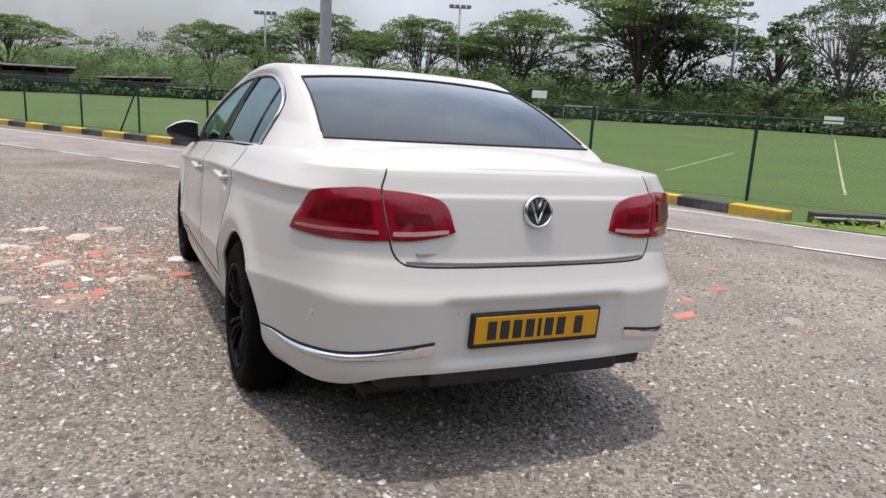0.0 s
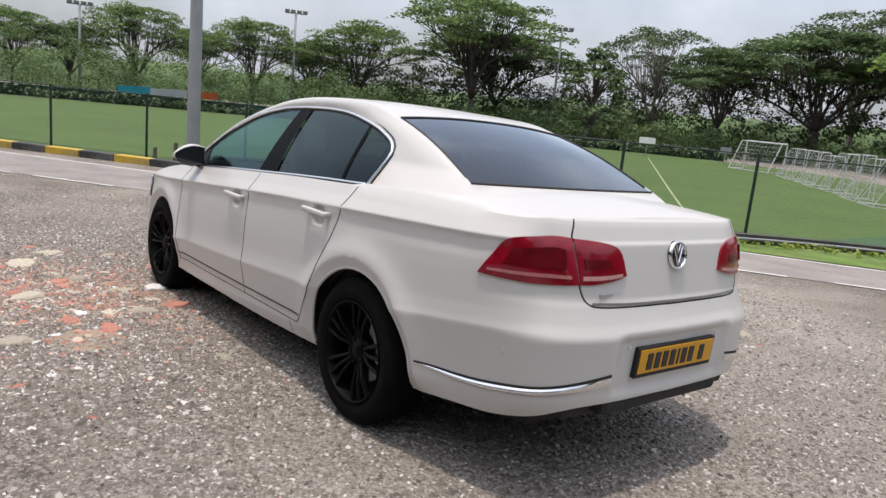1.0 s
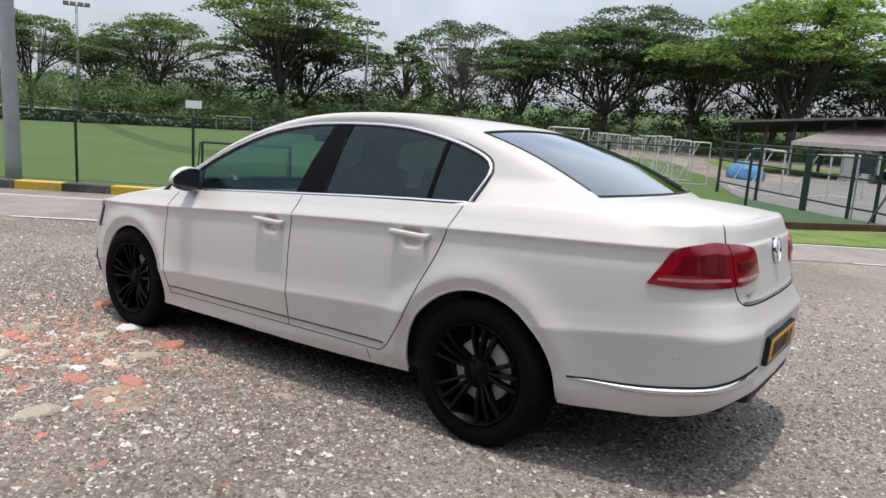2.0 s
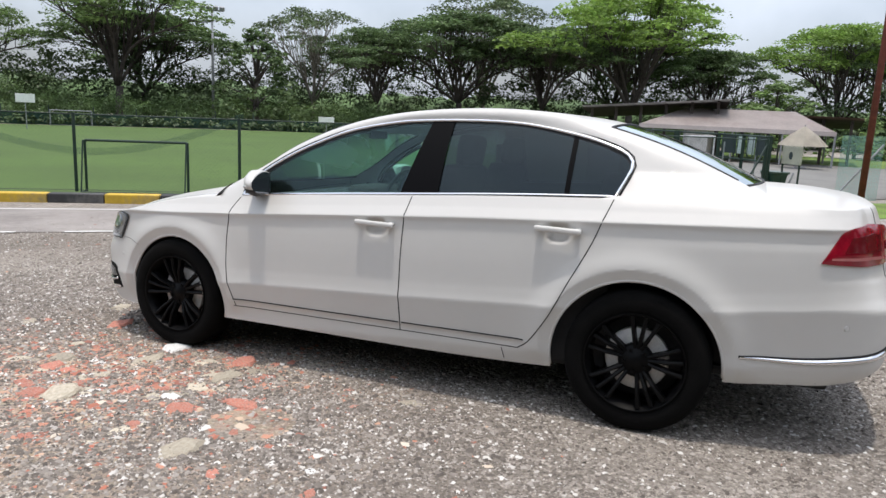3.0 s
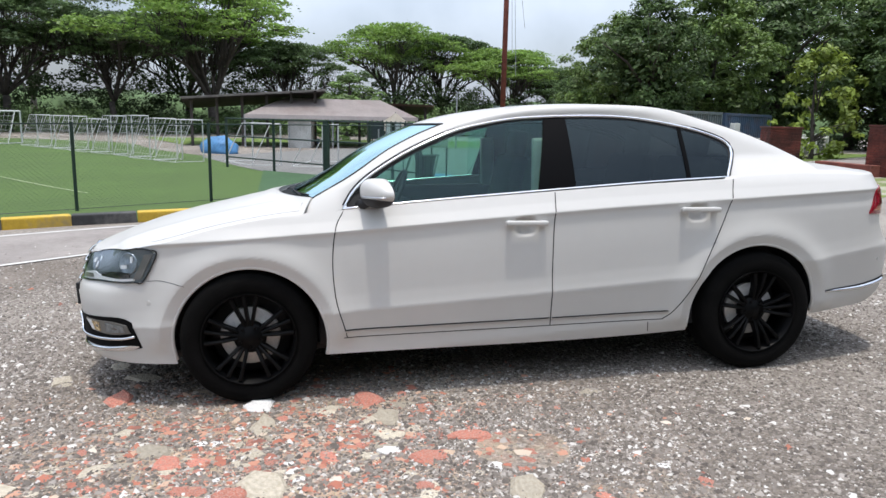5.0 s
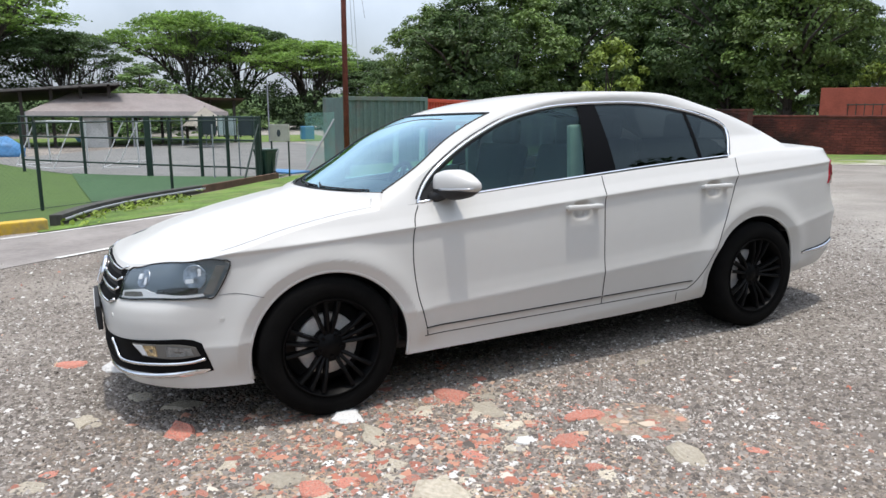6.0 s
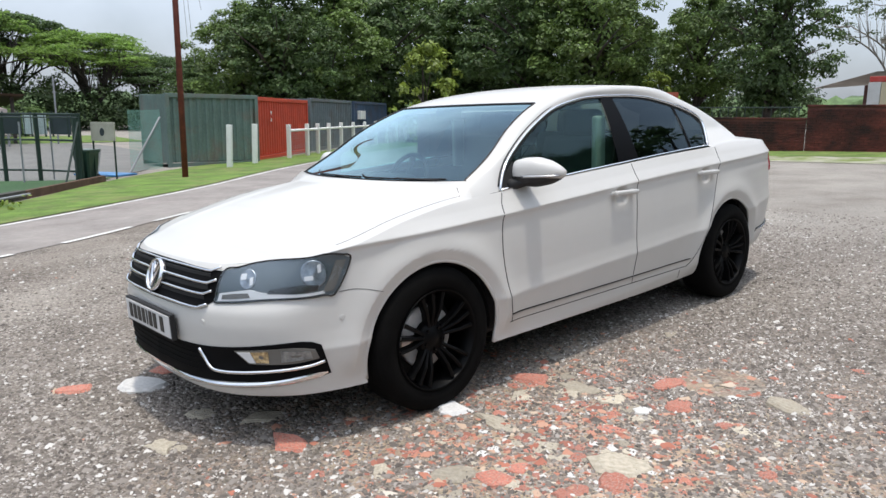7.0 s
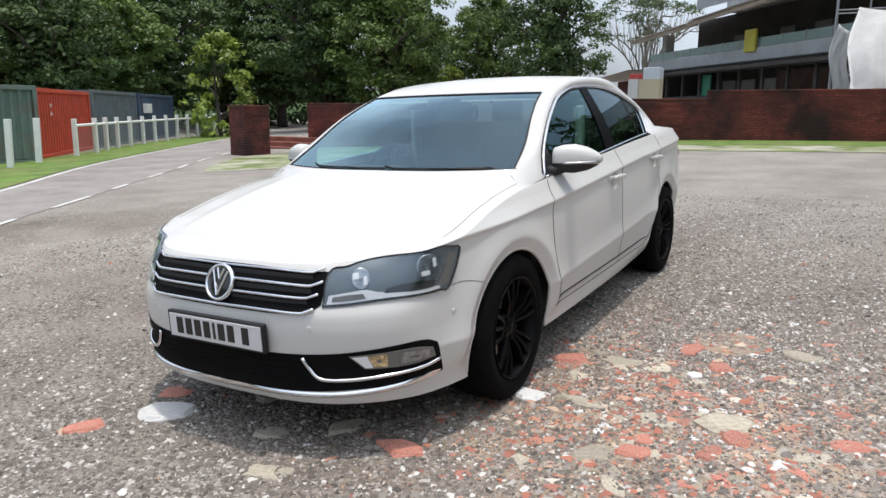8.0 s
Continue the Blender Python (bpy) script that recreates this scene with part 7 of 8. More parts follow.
def mirrored(rows):
    rows = np.array(rows)
    return np.concatenate([rows * np.array([-1, 1, 1]), rows[:, ::-1][:, 1:]], 1)


glass_sheet("windscreen", mirrored([[over_at(foot_row(w) - 0.4 + (I_SCREEN - foot_row(w) + 0.4) * t, w) for w in WW[SCREEN_W:]] for t in np.linspace(0, 1, 30)]), G_SCREEN, CAR, "tinted windscreen")
glass_sheet("rear_window", mirrored(OVER[I_BACK:135, SCREEN_W:]), G_BACK, CAR, "dark tinted rear window")
# black ceramic borders round the two screens
for i0, i1, cut in ((5, I_SCREEN, 0.010), (I_BACK, 134, 0.010)):
    for sd in B2:
        bmx = bmesh.new()
        tube(bmx, [(OVER[i, SCREEN_W][0] * sd, OVER[i, SCREEN_W][1], OVER[i, SCREEN_W][2] + 0.001) for i in range(i0, i1 + 1, 3)], 0.005, 6)
        part("screen_seal", bmx, BLACK_PLASTIC, CAR)
    for i in (i0, i1) if i0 > 50 else (i1,):
        row = mirrored(OVER[i:i + 1, SCREEN_W:])[0]
        bmx = bmesh.new()
        tube(bmx, [tuple(q) for q in row], 0.007, 6)
        part("screen_seal", bmx, BLACK_PLASTIC, CAR)

PILLAR = mat("pillar_black", (0.003, 0.003, 0.0035), 0.45, spec=0.05)
top_of = lambda y: np.interp(-np.asarray(y, float), -DLO[:TIP + 1, 0], DLO[:TIP + 1, 1])


def side_pane(name, y_of, sd, material, parent, label="", inset=0.006, n=24, m=14):
    """A pane of the flank between two slanting edges; y_of(k, w) gives y for k across and w up."""
    rows = []
    for k in np.linspace(0, 1, n):
        col = []
        for w in np.linspace(0, 1, m):
            y = y_of(k, w)
            zl = float(belt(y)) if y > -1.202 else float(np.interp(y, [-1.259, -1.245, -1.215, -1.202], [1.214, 1.155, 1.089, 1.057]))
            zh = float(top_of(y))
            z = zl + (zh - zl) * w
            col.append((sd * (cabin_x(y, z) - inset), y, z))
        rows.append(col)
    return glass_sheet(name, rows, material, parent, label)


def b_front(w):
    return -0.118 - 0.090 * w


def b_rear(w):
    return -0.320 - 0.002 * w


for sd in B2:
    side_pane("door_window", lambda k, w: 0.872 + (b_front(w) - 0.872) * k, sd, G_FRONT, DF[sd], "lightly tinted glass")
    side_pane("door_window", lambda k, w: b_rear(w) + (-0.965 + 0.03 * w * 0 - b_rear(w)) * k, sd, G_REAR, DR[sd], "dark tinted glass")
    side_pane("quarter_window", lambda k, w: -0.985 + (-1.254 + 0.985) * k, sd, G_REAR, DR[sd], "dark tinted glass")
    ob = side_pane("pillar_cover", lambda k, w: b_front(w) + 0.004 + (b_rear(w) - b_front(w) - 0.008) * k, sd, PILLAR, DF[sd], "black", inset=-0.001, n=6)
    ob.visible_shadow = True
    ob = side_pane("divider_bar", lambda k, w: -0.963 - 0.024 * k, sd, PILLAR, DR[sd], "black bar", inset=0.002, n=3)
    ob.visible_shadow = True
    # chrome line all round the side windows, in a black channel
    loop = [(sd * (cabin_x(y, z) + 0.003), y, z) for y, z in DLO[::2]]
    low = [(sd * (cabin_x(y, float(belt(y))) + 0.006), y, float(belt(y)) + 0.004) for y in np.linspace(-1.19, 0.87, 40)]
    bmx = bmesh.new()
    tube(bmx, loop + low, 0.0085, 8, closed=True)
    part("window_trim", bmx, CHROME, CAR, "chrome window surround", True)
    tan_ = np.gradient(DLO, axis=0)
    tan_ /= np.linalg.norm(tan_, axis=1)[:, None]
    rim = [(DLO[i, 0] + 0.0125 * tan_[i, 1], DLO[i, 1] - 0.0125 * tan_[i, 0]) for i in range(1, 140, 2)]
    bmx = bmesh.new()
    tube(bmx, [(sd * (cabin_x(y, z) + 0.001), y, z) for y, z in rim], 0.0042, 6)
    part("window_gasket", bmx, BLACK_PLASTIC, CAR, "black outer gasket", True)
    bmx = bmesh.new()
    tube(bmx, [(sd * (cabin_x(y, z) - 0.004), y - 0.012 * (0.8 if y > 0 else -0.6), z - 0.014) for y, z in DLO[2:-6:2]], 0.010, 6)
    part("window_seal", bmx, BLACK_PLASTIC, CAR, smooth=True)

# ---- wheels
def wheel(sd, wy):
    w = part("wheel", lathe(bmesh.new(), [(0.218, -0.09), (0.240, -0.108), (0.285, -0.112), (0.316, -0.098), (0.327, -0.075), (0.329, 0.0), (0.327, 0.075), (0.316, 0.098), (0.285, 0.112), (0.240, 0.108), (0.218, 0.09)], 56), RUBBER, CAR, "black tyre on a black alloy rim", True)
    w.name = "wheel"
    w.matrix_basis = pose(sd * (0.765 if wy < 0 else 0.750), wy, 0.328, 7.0 if wy < 0 else 23.0, 0, 0 if sd > 0 else 180)
    b = lathe(bmesh.new(), [(0.222, 0.106), (0.229, 0.112), (0.226, 0.100), (0.212, 0.088), (0.208, 0.04), (0.200, -0.09), (0.215, -0.095)], 56)
    part("rim", b, RIM, w, "gloss black rim", True)
    # five sets of three slim spokes to a small hub
    for k in range(5):
        bmx = bmesh.new()
        for dlt in (-0.29, 0.0, 0.29):
            a = 2 * math.pi * k / 5 + dlt
            a0 = 2 * math.pi * k / 5 + dlt * 0.9
            p0 = Vector((0.060, 0.058 * math.cos(a0), 0.058 * math.sin(a0)))
            p1 = Vector((0.092, 0.214 * math.cos(a), 0.214 * math.sin(a)))
            d = (p1 - p0).normalized()
            t = Vector((1, 0, 0)).cross(d).normalized()
            ring = []
            for p, wd, dp in ((p0, 0.0095, 0.030), (p0.lerp(p1, 0.5) + Vector((0.012, 0, 0)), 0.0095, 0.026), (p1, 0.0120, 0.024)):
                ring.append([bmx.verts.new(p + t * wd * a1 + Vector((dp * b1, 0, 0))) for a1, b1 in ((-1, -1), (-0.8, 0.35), (0, 0.5), (0.8, 0.35), (1, -1))])
            for r0, r1 in zip(ring, ring[1:]):
                for q in range(4):
                    bmx.faces.new((r0[q], r0[q + 1], r1[q + 1], r1[q]))
        bmesh.ops.recalc_face_normals(bmx, faces=bmx.faces)
        part("spoke", bmx, RIM, w)
    part("hub", lathe(bmesh.new(), [(0.0, 0.082), (0.028, 0.082), (0.034, 0.076), (0.070, 0.070), (0.080, 0.055), (0.076, 0.0)], 30), RIM, w, smooth=True)
    for k in range(5):
        a = 2 * math.pi * (k + 0.5) / 5
        part("wheel_bolt", lathe(bmesh.new(), [(0.0, 0.081), (0.008, 0.081), (0.009, 0.066)], 6, pose(0, 0.052 * math.cos(a), 0.052 * math.sin(a))), RIM, w)
    part("brake_disc", lathe(bmesh.new(), [(0.0, 0.024), (0.140, 0.024), (0.145, 0.020), (0.145, 0.0), (0.0, 0.0)], 40), STEEL, w, "worn steel disc", True)
    part("brake_shield", lathe(bmesh.new(), [(0.0, -0.030), (0.185, -0.030), (0.205, -0.045), (0.205, -0.055), (0.0, -0.050)], 40), BLACK_PLASTIC, w, smooth=True)
    return w


for sd in B2:
    for wy in (WHEEL_Y, -WHEEL_Y):
        wheel(sd, wy)

# ---- lamps
def sx(x, z):
    return (float(s_of_x(x)), z)


def sy(y, z):
    return (float(s_of_y(y)), z)


HL_LO = [sx(0.470, 0.597), sx(0.56, 0.602), sx(0.66, 0.611), sy(1.95, 0.614), sy(1.88, 0.618), sy(1.836, 0.624)]
HL_HI = [sx(0.492, 0.716), sx(0.56, 0.734), sx(0.64, 0.753), sy(1.93, 0.770), sy(1.865, 0.780), sy(1.805, 0.774), sy(1.766, 0.754)]
LAMP_WHITE = mat("lamp_white", (0.72, 0.73, 0.74), 0.25, coat=0.4)
LAMP_GREY = mat("lamp_grey", (0.13, 0.125, 0.115), 0.35, coat=0.3)
hl = patch("headlamp", HL_LO, HL_HI, B2, mat("lamp_housing", (0.10, 0.125, 0.14), 0.28, metal=0.3, coat=0.5), off=0.003, label="clear headlamp with a dark housing")
for n_, sd in enumerate(B2):
    lamp = hl[n_]
    for (sv, zv), rr in ((sx(0.600, 0.690), 0.036), (sy(1.915, 0.706), 0.052)):
        vs, fs, sg = [], [], 28
        for fr, of in ((1.04, 0.002), (1.0, 0.0068), (0.93, 0.0064), (0.75, 0.0052), (0.50, 0.0042), (0.28, 0.0040), (0.14, 0.0052), (0.01, 0.0056)):
            for q in range(sg):
                a_ = 2 * math.pi * q / sg
                w_ = skin(sv + rr * fr * math.cos(a_), zv + rr * fr * math.sin(a_), of)
                vs.append((w_[0] * sd, w_[1], w_[2]))
        for r_ in range(7):
            for q in range(sg):
                f_ = (r_ * sg + q, r_ * sg + (q + 1) % sg, (r_ + 1) * sg + (q + 1) % sg, (r_ + 1) * sg + q)
                fs.append(f_)
        part("reflector", mesh_of("reflector", vs, fs, LAMP_BOWL, True), LAMP_BOWL, lamp, "silvery bowl")
    # small white patches paint glints onto the two bowls
    for (s0, z0), hw, hh in ((sx(0.585, 0.700), 0.012, 0.012), (sx(0.614, 0.683), 0.007, 0.016), (sy(1.935, 0.690), 0.018, 0.009), (sy(1.893, 0.726), 0.007, 0.017)):
        patch("lamp_facet", [(s0 - hw, z0 - hh), (s0 + hw, z0 - hh * 0.8)], [(s0 - hw, z0 + hh * 0.8), (s0 + hw, z0 + hh)], (sd,), LAMP_WHITE, lamp, off=0.0085, depth=0.004, nu=4, nv=4, label="bright glint painted on the reflector")
    patch("lamp_shade", [sx(0.665, 0.634), sy(1.98, 0.634), sy(1.905, 0.640)], [sx(0.672, 0.650), sy(1.985, 0.664), sy(1.900, 0.662)], (sd,), BLACK_GLOSS, lamp, off=0.0078, depth=0.008, nu=10, nv=4, label="black lower field")
    ls = patch("light_strip", [sx(0.484, 0.604), sx(0.56, 0.608), sx(0.66, 0.617), sy(1.95, 0.620), sy(1.88, 0.626)], [sx(0.492, 0.634), sx(0.56, 0.644), sx(0.615, 0.650), sx(0.655, 0.638), sy(1.98, 0.630), sy(1.88, 0.636)], (sd,), LAMP_WHITE, lamp, off=0.0075, nu=26, nv=4, label="pale lower strip")[0]
    patch("indicator", [sx(0.503, 0.612), sx(0.56, 0.615), sx(0.612, 0.621)], [sx(0.506, 0.629), sx(0.56, 0.636), sx(0.604, 0.638)], (sd,), LAMP_GREY, ls, off=0.0095, nu=12, nv=3, label="grey indicator window")
    patch("side_panel", [sy(1.885, 0.632), sy(1.846, 0.634)], [sy(1.825, 0.752), sy(1.785, 0.752)], (sd,), LAMP_GREY, lamp, off=0.0075, nu=6, nv=6, label="dark side panel")
    patch("lens", HL_LO, HL_HI, (sd,), G_LENS, lamp, off=0.015, depth=0.012, label="clear lens")[0].visible_shadow = False
    strip_part("lamp_edge", HL_LO + HL_HI[::-1] + HL_LO[:1], (sd,), BLACK_GLOSS, lamp, 0.006, 0.008, 90)


def ry(y, z):
    return (float(s_of_y(y)), z)


def rx(x, z):
    return (float(s_of_x(x, True)), z)


TO_LO = [ry(-2.062, 0.842), ry(-2.15, 0.836), rx(0.72, 0.830), rx(0.64, 0.832), rx(0.564, 0.836)]
TO_HI = [ry(-2.068, 0.852), ry(-2.110, 0.918), ry(-2.160, 0.980), rx(0.72, 1.000), rx(0.66, 1.003), rx(0.607, 1.000)]
TI_LO = [rx(0.556, 0.836), rx(0.48, 0.838), rx(0.38, 0.852), rx(0.322, 0.868)]
TI_HI = [rx(0.599, 0.999), rx(0.50, 0.994), rx(0.42, 0.984), rx(0.372, 0.968), rx(0.345, 0.935), rx(0.328, 0.884)]
for sd in B2:
    o = patch("tail_lamp", TO_LO, TO_HI, (sd,), RED_LENS, off=0.008, depth=0.02, dome=0.006, label="glossy red tail lamp with a pale strip")[0]
    patch("pale_strip", [ry(-2.10, 0.858), ry(-2.16, 0.857), rx(0.70, 0.856), rx(0.60, 0.856)], [ry(-2.10, 0.866), ry(-2.16, 0.868), rx(0.70, 0.869), rx(0.605, 0.868)], (sd,), CLEAR_DULL, o, off=0.0125, depth=0.012, nv=4, label="dull pinkish strip")
    patch("dark_lens", [ry(-2.15, 0.890), rx(0.70, 0.890), rx(0.625, 0.890)], [ry(-2.18, 0.950), rx(0.69, 0.965), rx(0.635, 0.960)], (sd,), RED_DARK, o, off=0.0165, depth=0.012, nu=12, nv=5, label="darker red field")
    o = patch("tail_lamp", TI_LO, TI_HI, (sd,), RED_LENS, off=0.008, depth=0.02, dome=0.004, label="glossy red tail lamp with a pale strip")[0]
    patch("pale_strip", [rx(0.55, 0.852), rx(0.46, 0.854), rx(0.35, 0.864)], [rx(0.55, 0.867), rx(0.46, 0.869), rx(0.35, 0.876)], (sd,), CLEAR_STRIP, o, off=0.012, depth=0.012, nu=10, nv=4, label="pale pinkish strip")
    patch("dark_lens", [rx(0.54, 0.894), rx(0.41, 0.898)], [rx(0.55, 0.930), rx(0.42, 0.928)], (sd,), RED_DARK, o, off=0.0145, depth=0.01, nu=8, nv=4, label="darker red field")


def round_bar(name, pts, sd, material, parent, r, off, label=""):
    q = spline(pts, 40)
    p = skin(q[:, 0], q[:, 1], off)
    part(name, tube(bmesh.new(), [(a[0] * sd, a[1], a[2]) for a in p], r, 10), material, parent, label, True)


# ---- grille with three chrome bars, lower intake, fog lamps, chrome lip
GR_LO = [sx(0.0, 0.566), sx(0.20, 0.566), sx(0.395, 0.570), sx(0.462, 0.600)]
GR_HI = [sx(0.0, 0.727), sx(0.20, 0.725), sx(0.40, 0.718), sx(0.488, 0.716)]
gr = {}
for sd in B2:
    gr[sd] = patch("grille", GR_LO, GR_HI, (sd,), INTAKE, off=0.003, label="black grille with chrome bars")[0]
    for z0, z1, xe in ((0.722, 0.716, 0.475), (0.676, 0.670, 0.472), (0.630, 0.626, 0.455), (0.578, 0.574, 0.440)):
        round_bar("grille_bar", [sx(0.0, z0), sx(xe * 0.5, z0), sx(xe * 0.86, z1), sx(xe * 0.93, z1 + 0.005), sx(xe, z1 + 0.016)], sd, CHROME, gr[sd], 0.0062 if z0 < 0.7 else 0.0045, 0.012, "chrome bar")
        strip_part("grille_slot", [sx(0.0, z0 - 0.022), sx(xe * 0.5, z0 - 0.022), sx(xe * 0.9, z1 - 0.020)], (sd,), GAP, gr[sd], 0.018, 0.005, 30) if z0 > 0.6 else None
IN_LO = [sx(0.0, 0.262), sx(0.30, 0.264), sx(0.60, 0.278), sy(1.93, 0.284), sy(1.870, 0.292)]
IN_HI = [sx(0.0, 0.410), sx(0.30, 0.412), sx(0.55, 0.424), sy(1.98, 0.442), sy(1.905, 0.420)]
for sd in B2:
    ik = patch("lower_intake", IN_LO, IN_HI, (sd,), INTAKE, off=0.003, label="black lower air intake")[0]
    for z0 in (0.306, 0.328, 0.350, 0.372, 0.392):
        strip_part("intake_slat", [sx(0.0, z0), sx(0.2, z0), sx(0.40, z0)], (sd,), INTAKE, ik, 0.007, 0.007, 16)
    round_bar("fog_surround", [sx(0.388, 0.404), sx(0.412, 0.362), sx(0.445, 0.327), sx(0.50, 0.319), sx(0.62, 0.323), sy(1.97, 0.336), sy(1.895, 0.352)], sd, CHROME, ik, 0.0075, 0.010, "chrome strip")
    fg = patch("fog_lamp", [sx(0.598, 0.356), sx(0.66, 0.353), sy(2.0, 0.354), sy(1.915, 0.366)], [sx(0.552, 0.409), sx(0.64, 0.414), sy(2.0, 0.418), sy(1.930, 0.406)], (sd,), LAMP_GREY, ik, off=0.008, nu=16, nv=5, label="fog lamp with an amber bulb")[0]
    patch("inner_bezel", [sx(0.600, 0.361), sx(0.622, 0.360)], [sx(0.562, 0.405), sx(0.606, 0.407)], (sd,), LAMP_WHITE, fg, off=0.0105, nu=6, nv=4)
    patch("amber_bowl", [sx(0.624, 0.361), sx(0.662, 0.360)], [sx(0.608, 0.405), sx(0.662, 0.408)], (sd,), AMBER, fg, off=0.0105, nu=8, nv=6, dome=-0.003, label="amber reflector bowl")
    patch("clear_bowl", [sy(2.045, 0.361), sy(1.940, 0.370)], [sy(2.045, 0.409), sy(1.948, 0.402)], (sd,), LAMP_BOWL, fg, off=0.0105, nu=10, nv=6, dome=-0.003, label="silvery reflector bowl")
    patch("front_lip_trim", [sx(0.0, 0.238), sx(0.35, 0.240), sx(0.62, 0.253), sy(1.93, 0.280), sy(1.882, 0.296)], [sx(0.0, 0.262), sx(0.35, 0.264), sx(0.62, 0.277), sy(1.93, 0.302), sy(1.884, 0.301)], (sd,), CHROME, off=0.006, nv=7, dome=0.010, label="chrome strip along the front lip")
    strip_part("trim_groove", [ry(-1.785, 0.417), ry(-2.05, 0.428), rx(0.70, 0.455), rx(0.55, 0.479), rx(0.395, 0.501)], (sd,), GAP, BODY, 0.010, 0.003)
    patch("bumper_trim", [ry(-1.785, 0.410), ry(-2.05, 0.402), rx(0.70, 0.424), rx(0.55, 0.445), rx(0.40, 0.462)], [ry(-1.790, 0.416), ry(-2.05, 0.424), rx(0.70, 0.450), rx(0.55, 0.474), rx(0.395, 0.496)], (sd,), CHROME, off=0.005, nv=7, dome=0.009, label="chrome strip along the rear bumper")

# parking sensors
for sv, zv in (sy(1.816, 0.519), sx(0.42, 0.515), rx(0.30, 0.600), ry(-2.19, 0.575)):
    for sd in B2:
        p, q = skin(sv, zv, -0.003), skin(sv, zv, 0.05)
        d = Vector(((q - p)[0] * sd, (q - p)[1], 0)).normalized()
        part("parking_sensor", lathe(bmesh.new(), [(0.0125, 0.002), (0.0115, 0.005), (0.0100, 0.004), (0.0095, 0.0055), (0.0, 0.006)], 18, Matrix.Translation((p[0] * sd, p[1], p[2])) @ Vector((1, 0, 0)).rotation_difference(d).to_matrix().to_4x4()), PAINT, BODY)

# ---- round emblems: a chrome ring with a plain slanting pattern on a dark disc
def emblem(y, z, tilt, facing, r):
    base = Matrix.Translation((0, y, z)) @ pose(0, 0, 0, tilt * facing) @ pose(0, 0, 0, 0, 0, 90 if facing > 0 else -90)
    e = part("emblem", lathe(bmesh.new(), [(0.0, 0.006), (r * 0.9, 0.006), (r, 0.002), (r, -0.02)], 36, base), BLACK_GLOSS, CAR, "round chrome emblem on a dark disc", True)
    part("ring", lathe(bmesh.new(), [(r * 0.86, 0.004), (r * 0.88, 0.014), (r * 0.98, 0.014), (r * 1.02, 0.002)], 36, base), CHROME, e, smooth=True)
    bmx = bmesh.new()
    for y0, z0, y1, z1 in ((-0.52, 0.62, 0.0, -0.72), (0.52, 0.62, 0.0, -0.72), (-0.24, 0.75, 0.0, 0.15), (0.24, 0.75, 0.0, 0.15)):
        tube(bmx, [base @ Vector((0.009, y0 * r, z0 * r)), base @ Vector((0.009, y1 * r, z1 * r))], r * 0.075, 6)
    part("emblem_bars", bmx, CHROME, e)


emblem(2.243, 0.655, 20, 1, 0.072)
emblem(-2.346, 0.938, 8, -1, 0.057)

# ---- number plates, their characters left as plain bars
def plate(y, z, tilt, facing, face, ink, w=0.52, h=0.115):
    base = Matrix.Translation((0, y, z)) @ pose(0, 0, 0, tilt, 0, 0 if facing < 0 else 180)
    b = part("number_plate", boxed((-w / 2, -0.010, -h / 2), (w / 2, 0.012, h / 2), 0.005, base), BLACK_PLASTIC, CAR, "number plate in a black frame")
    part("plate_face", boxed((-w / 2 + 0.012, -0.0135, -h / 2 + (0.018 if facing < 0 else 0.010)), (w / 2 - 0.012, -0.009, h / 2 - 0.010), 0.002, base), face, b, "yellow plate" if facing < 0 else "white plate")
    xc = -0.205
    for k in range(8):
        if k == 7:
            xc += 0.025
        wd = 0.012 if k == 4 else 0.034
        part("character_bar", boxed((xc, -0.0165, -0.031), (xc + wd, -0.0125, 0.036), 0.001, base), ink, b)
        xc += wd + 0.0165
    return b


INK = mat("plate_ink", (0.018, 0.017, 0.016), 0.5)
plate(-2.408, 0.536, 4, -1, PLATE_YELLOW, INK, 0.53, 0.125)
plate(2.288, 0.472, 2, 1, PLATE_WHITE, INK)
part("badge", boxed((-0.455, -2.353, 0.790), (-0.335, -2.345, 0.802), 0.003), SILVER, CAR, "small chrome model badge")

# ---- door handles
def handle(sd, y, z, door):
    x = float(skin(s_of_y(y + 0.13), z, 0.0)[0])
    bmx = boxed((-0.013, -0.110, -0.016), (0.012, 0.110, 0.016), 0.010)
    for v in bmx.verts:      # slightly bowed, thinner towards the ends
        k = (v.co.y / 0.110) ** 2
        v.co.z *= 1 - 0.22 * k
        v.co.x -= 0.010 * k
    h = part("door_handle", bmx, PAINT, door, "white grab handle", True)
    h.matrix_basis = pose(sd * (x + 0.020), y, z + 0.004, 1.6, 0, 0)
    for dy in (-0.088, 0.088):
        part("handle_foot", boxed((sd * (x + 0.004) - 0.016, y + dy - 0.016, z - 0.008), (sd * (x + 0.004) + 0.016, y + dy + 0.016, z + 0.014), 0.007), PAINT, door, smooth=True)


for sd in B2:
    handle(sd, *GRIPS[0], DF[sd])
    handle(sd, *GRIPS[1], DR[sd])

# ---- door mirrors
SHELL = ((0.0, 0.78, 0.86, 0.70), (0.18, 0.95, 0.98, 0.92), (0.42, 1.0, 1.0, 1.0), (0.68, 0.80, 0.80, 0.92), (0.88, 0.48, 0.46, 0.66), (1.0, 0.16, 0.14, 0.30))      # along, up, down, deep


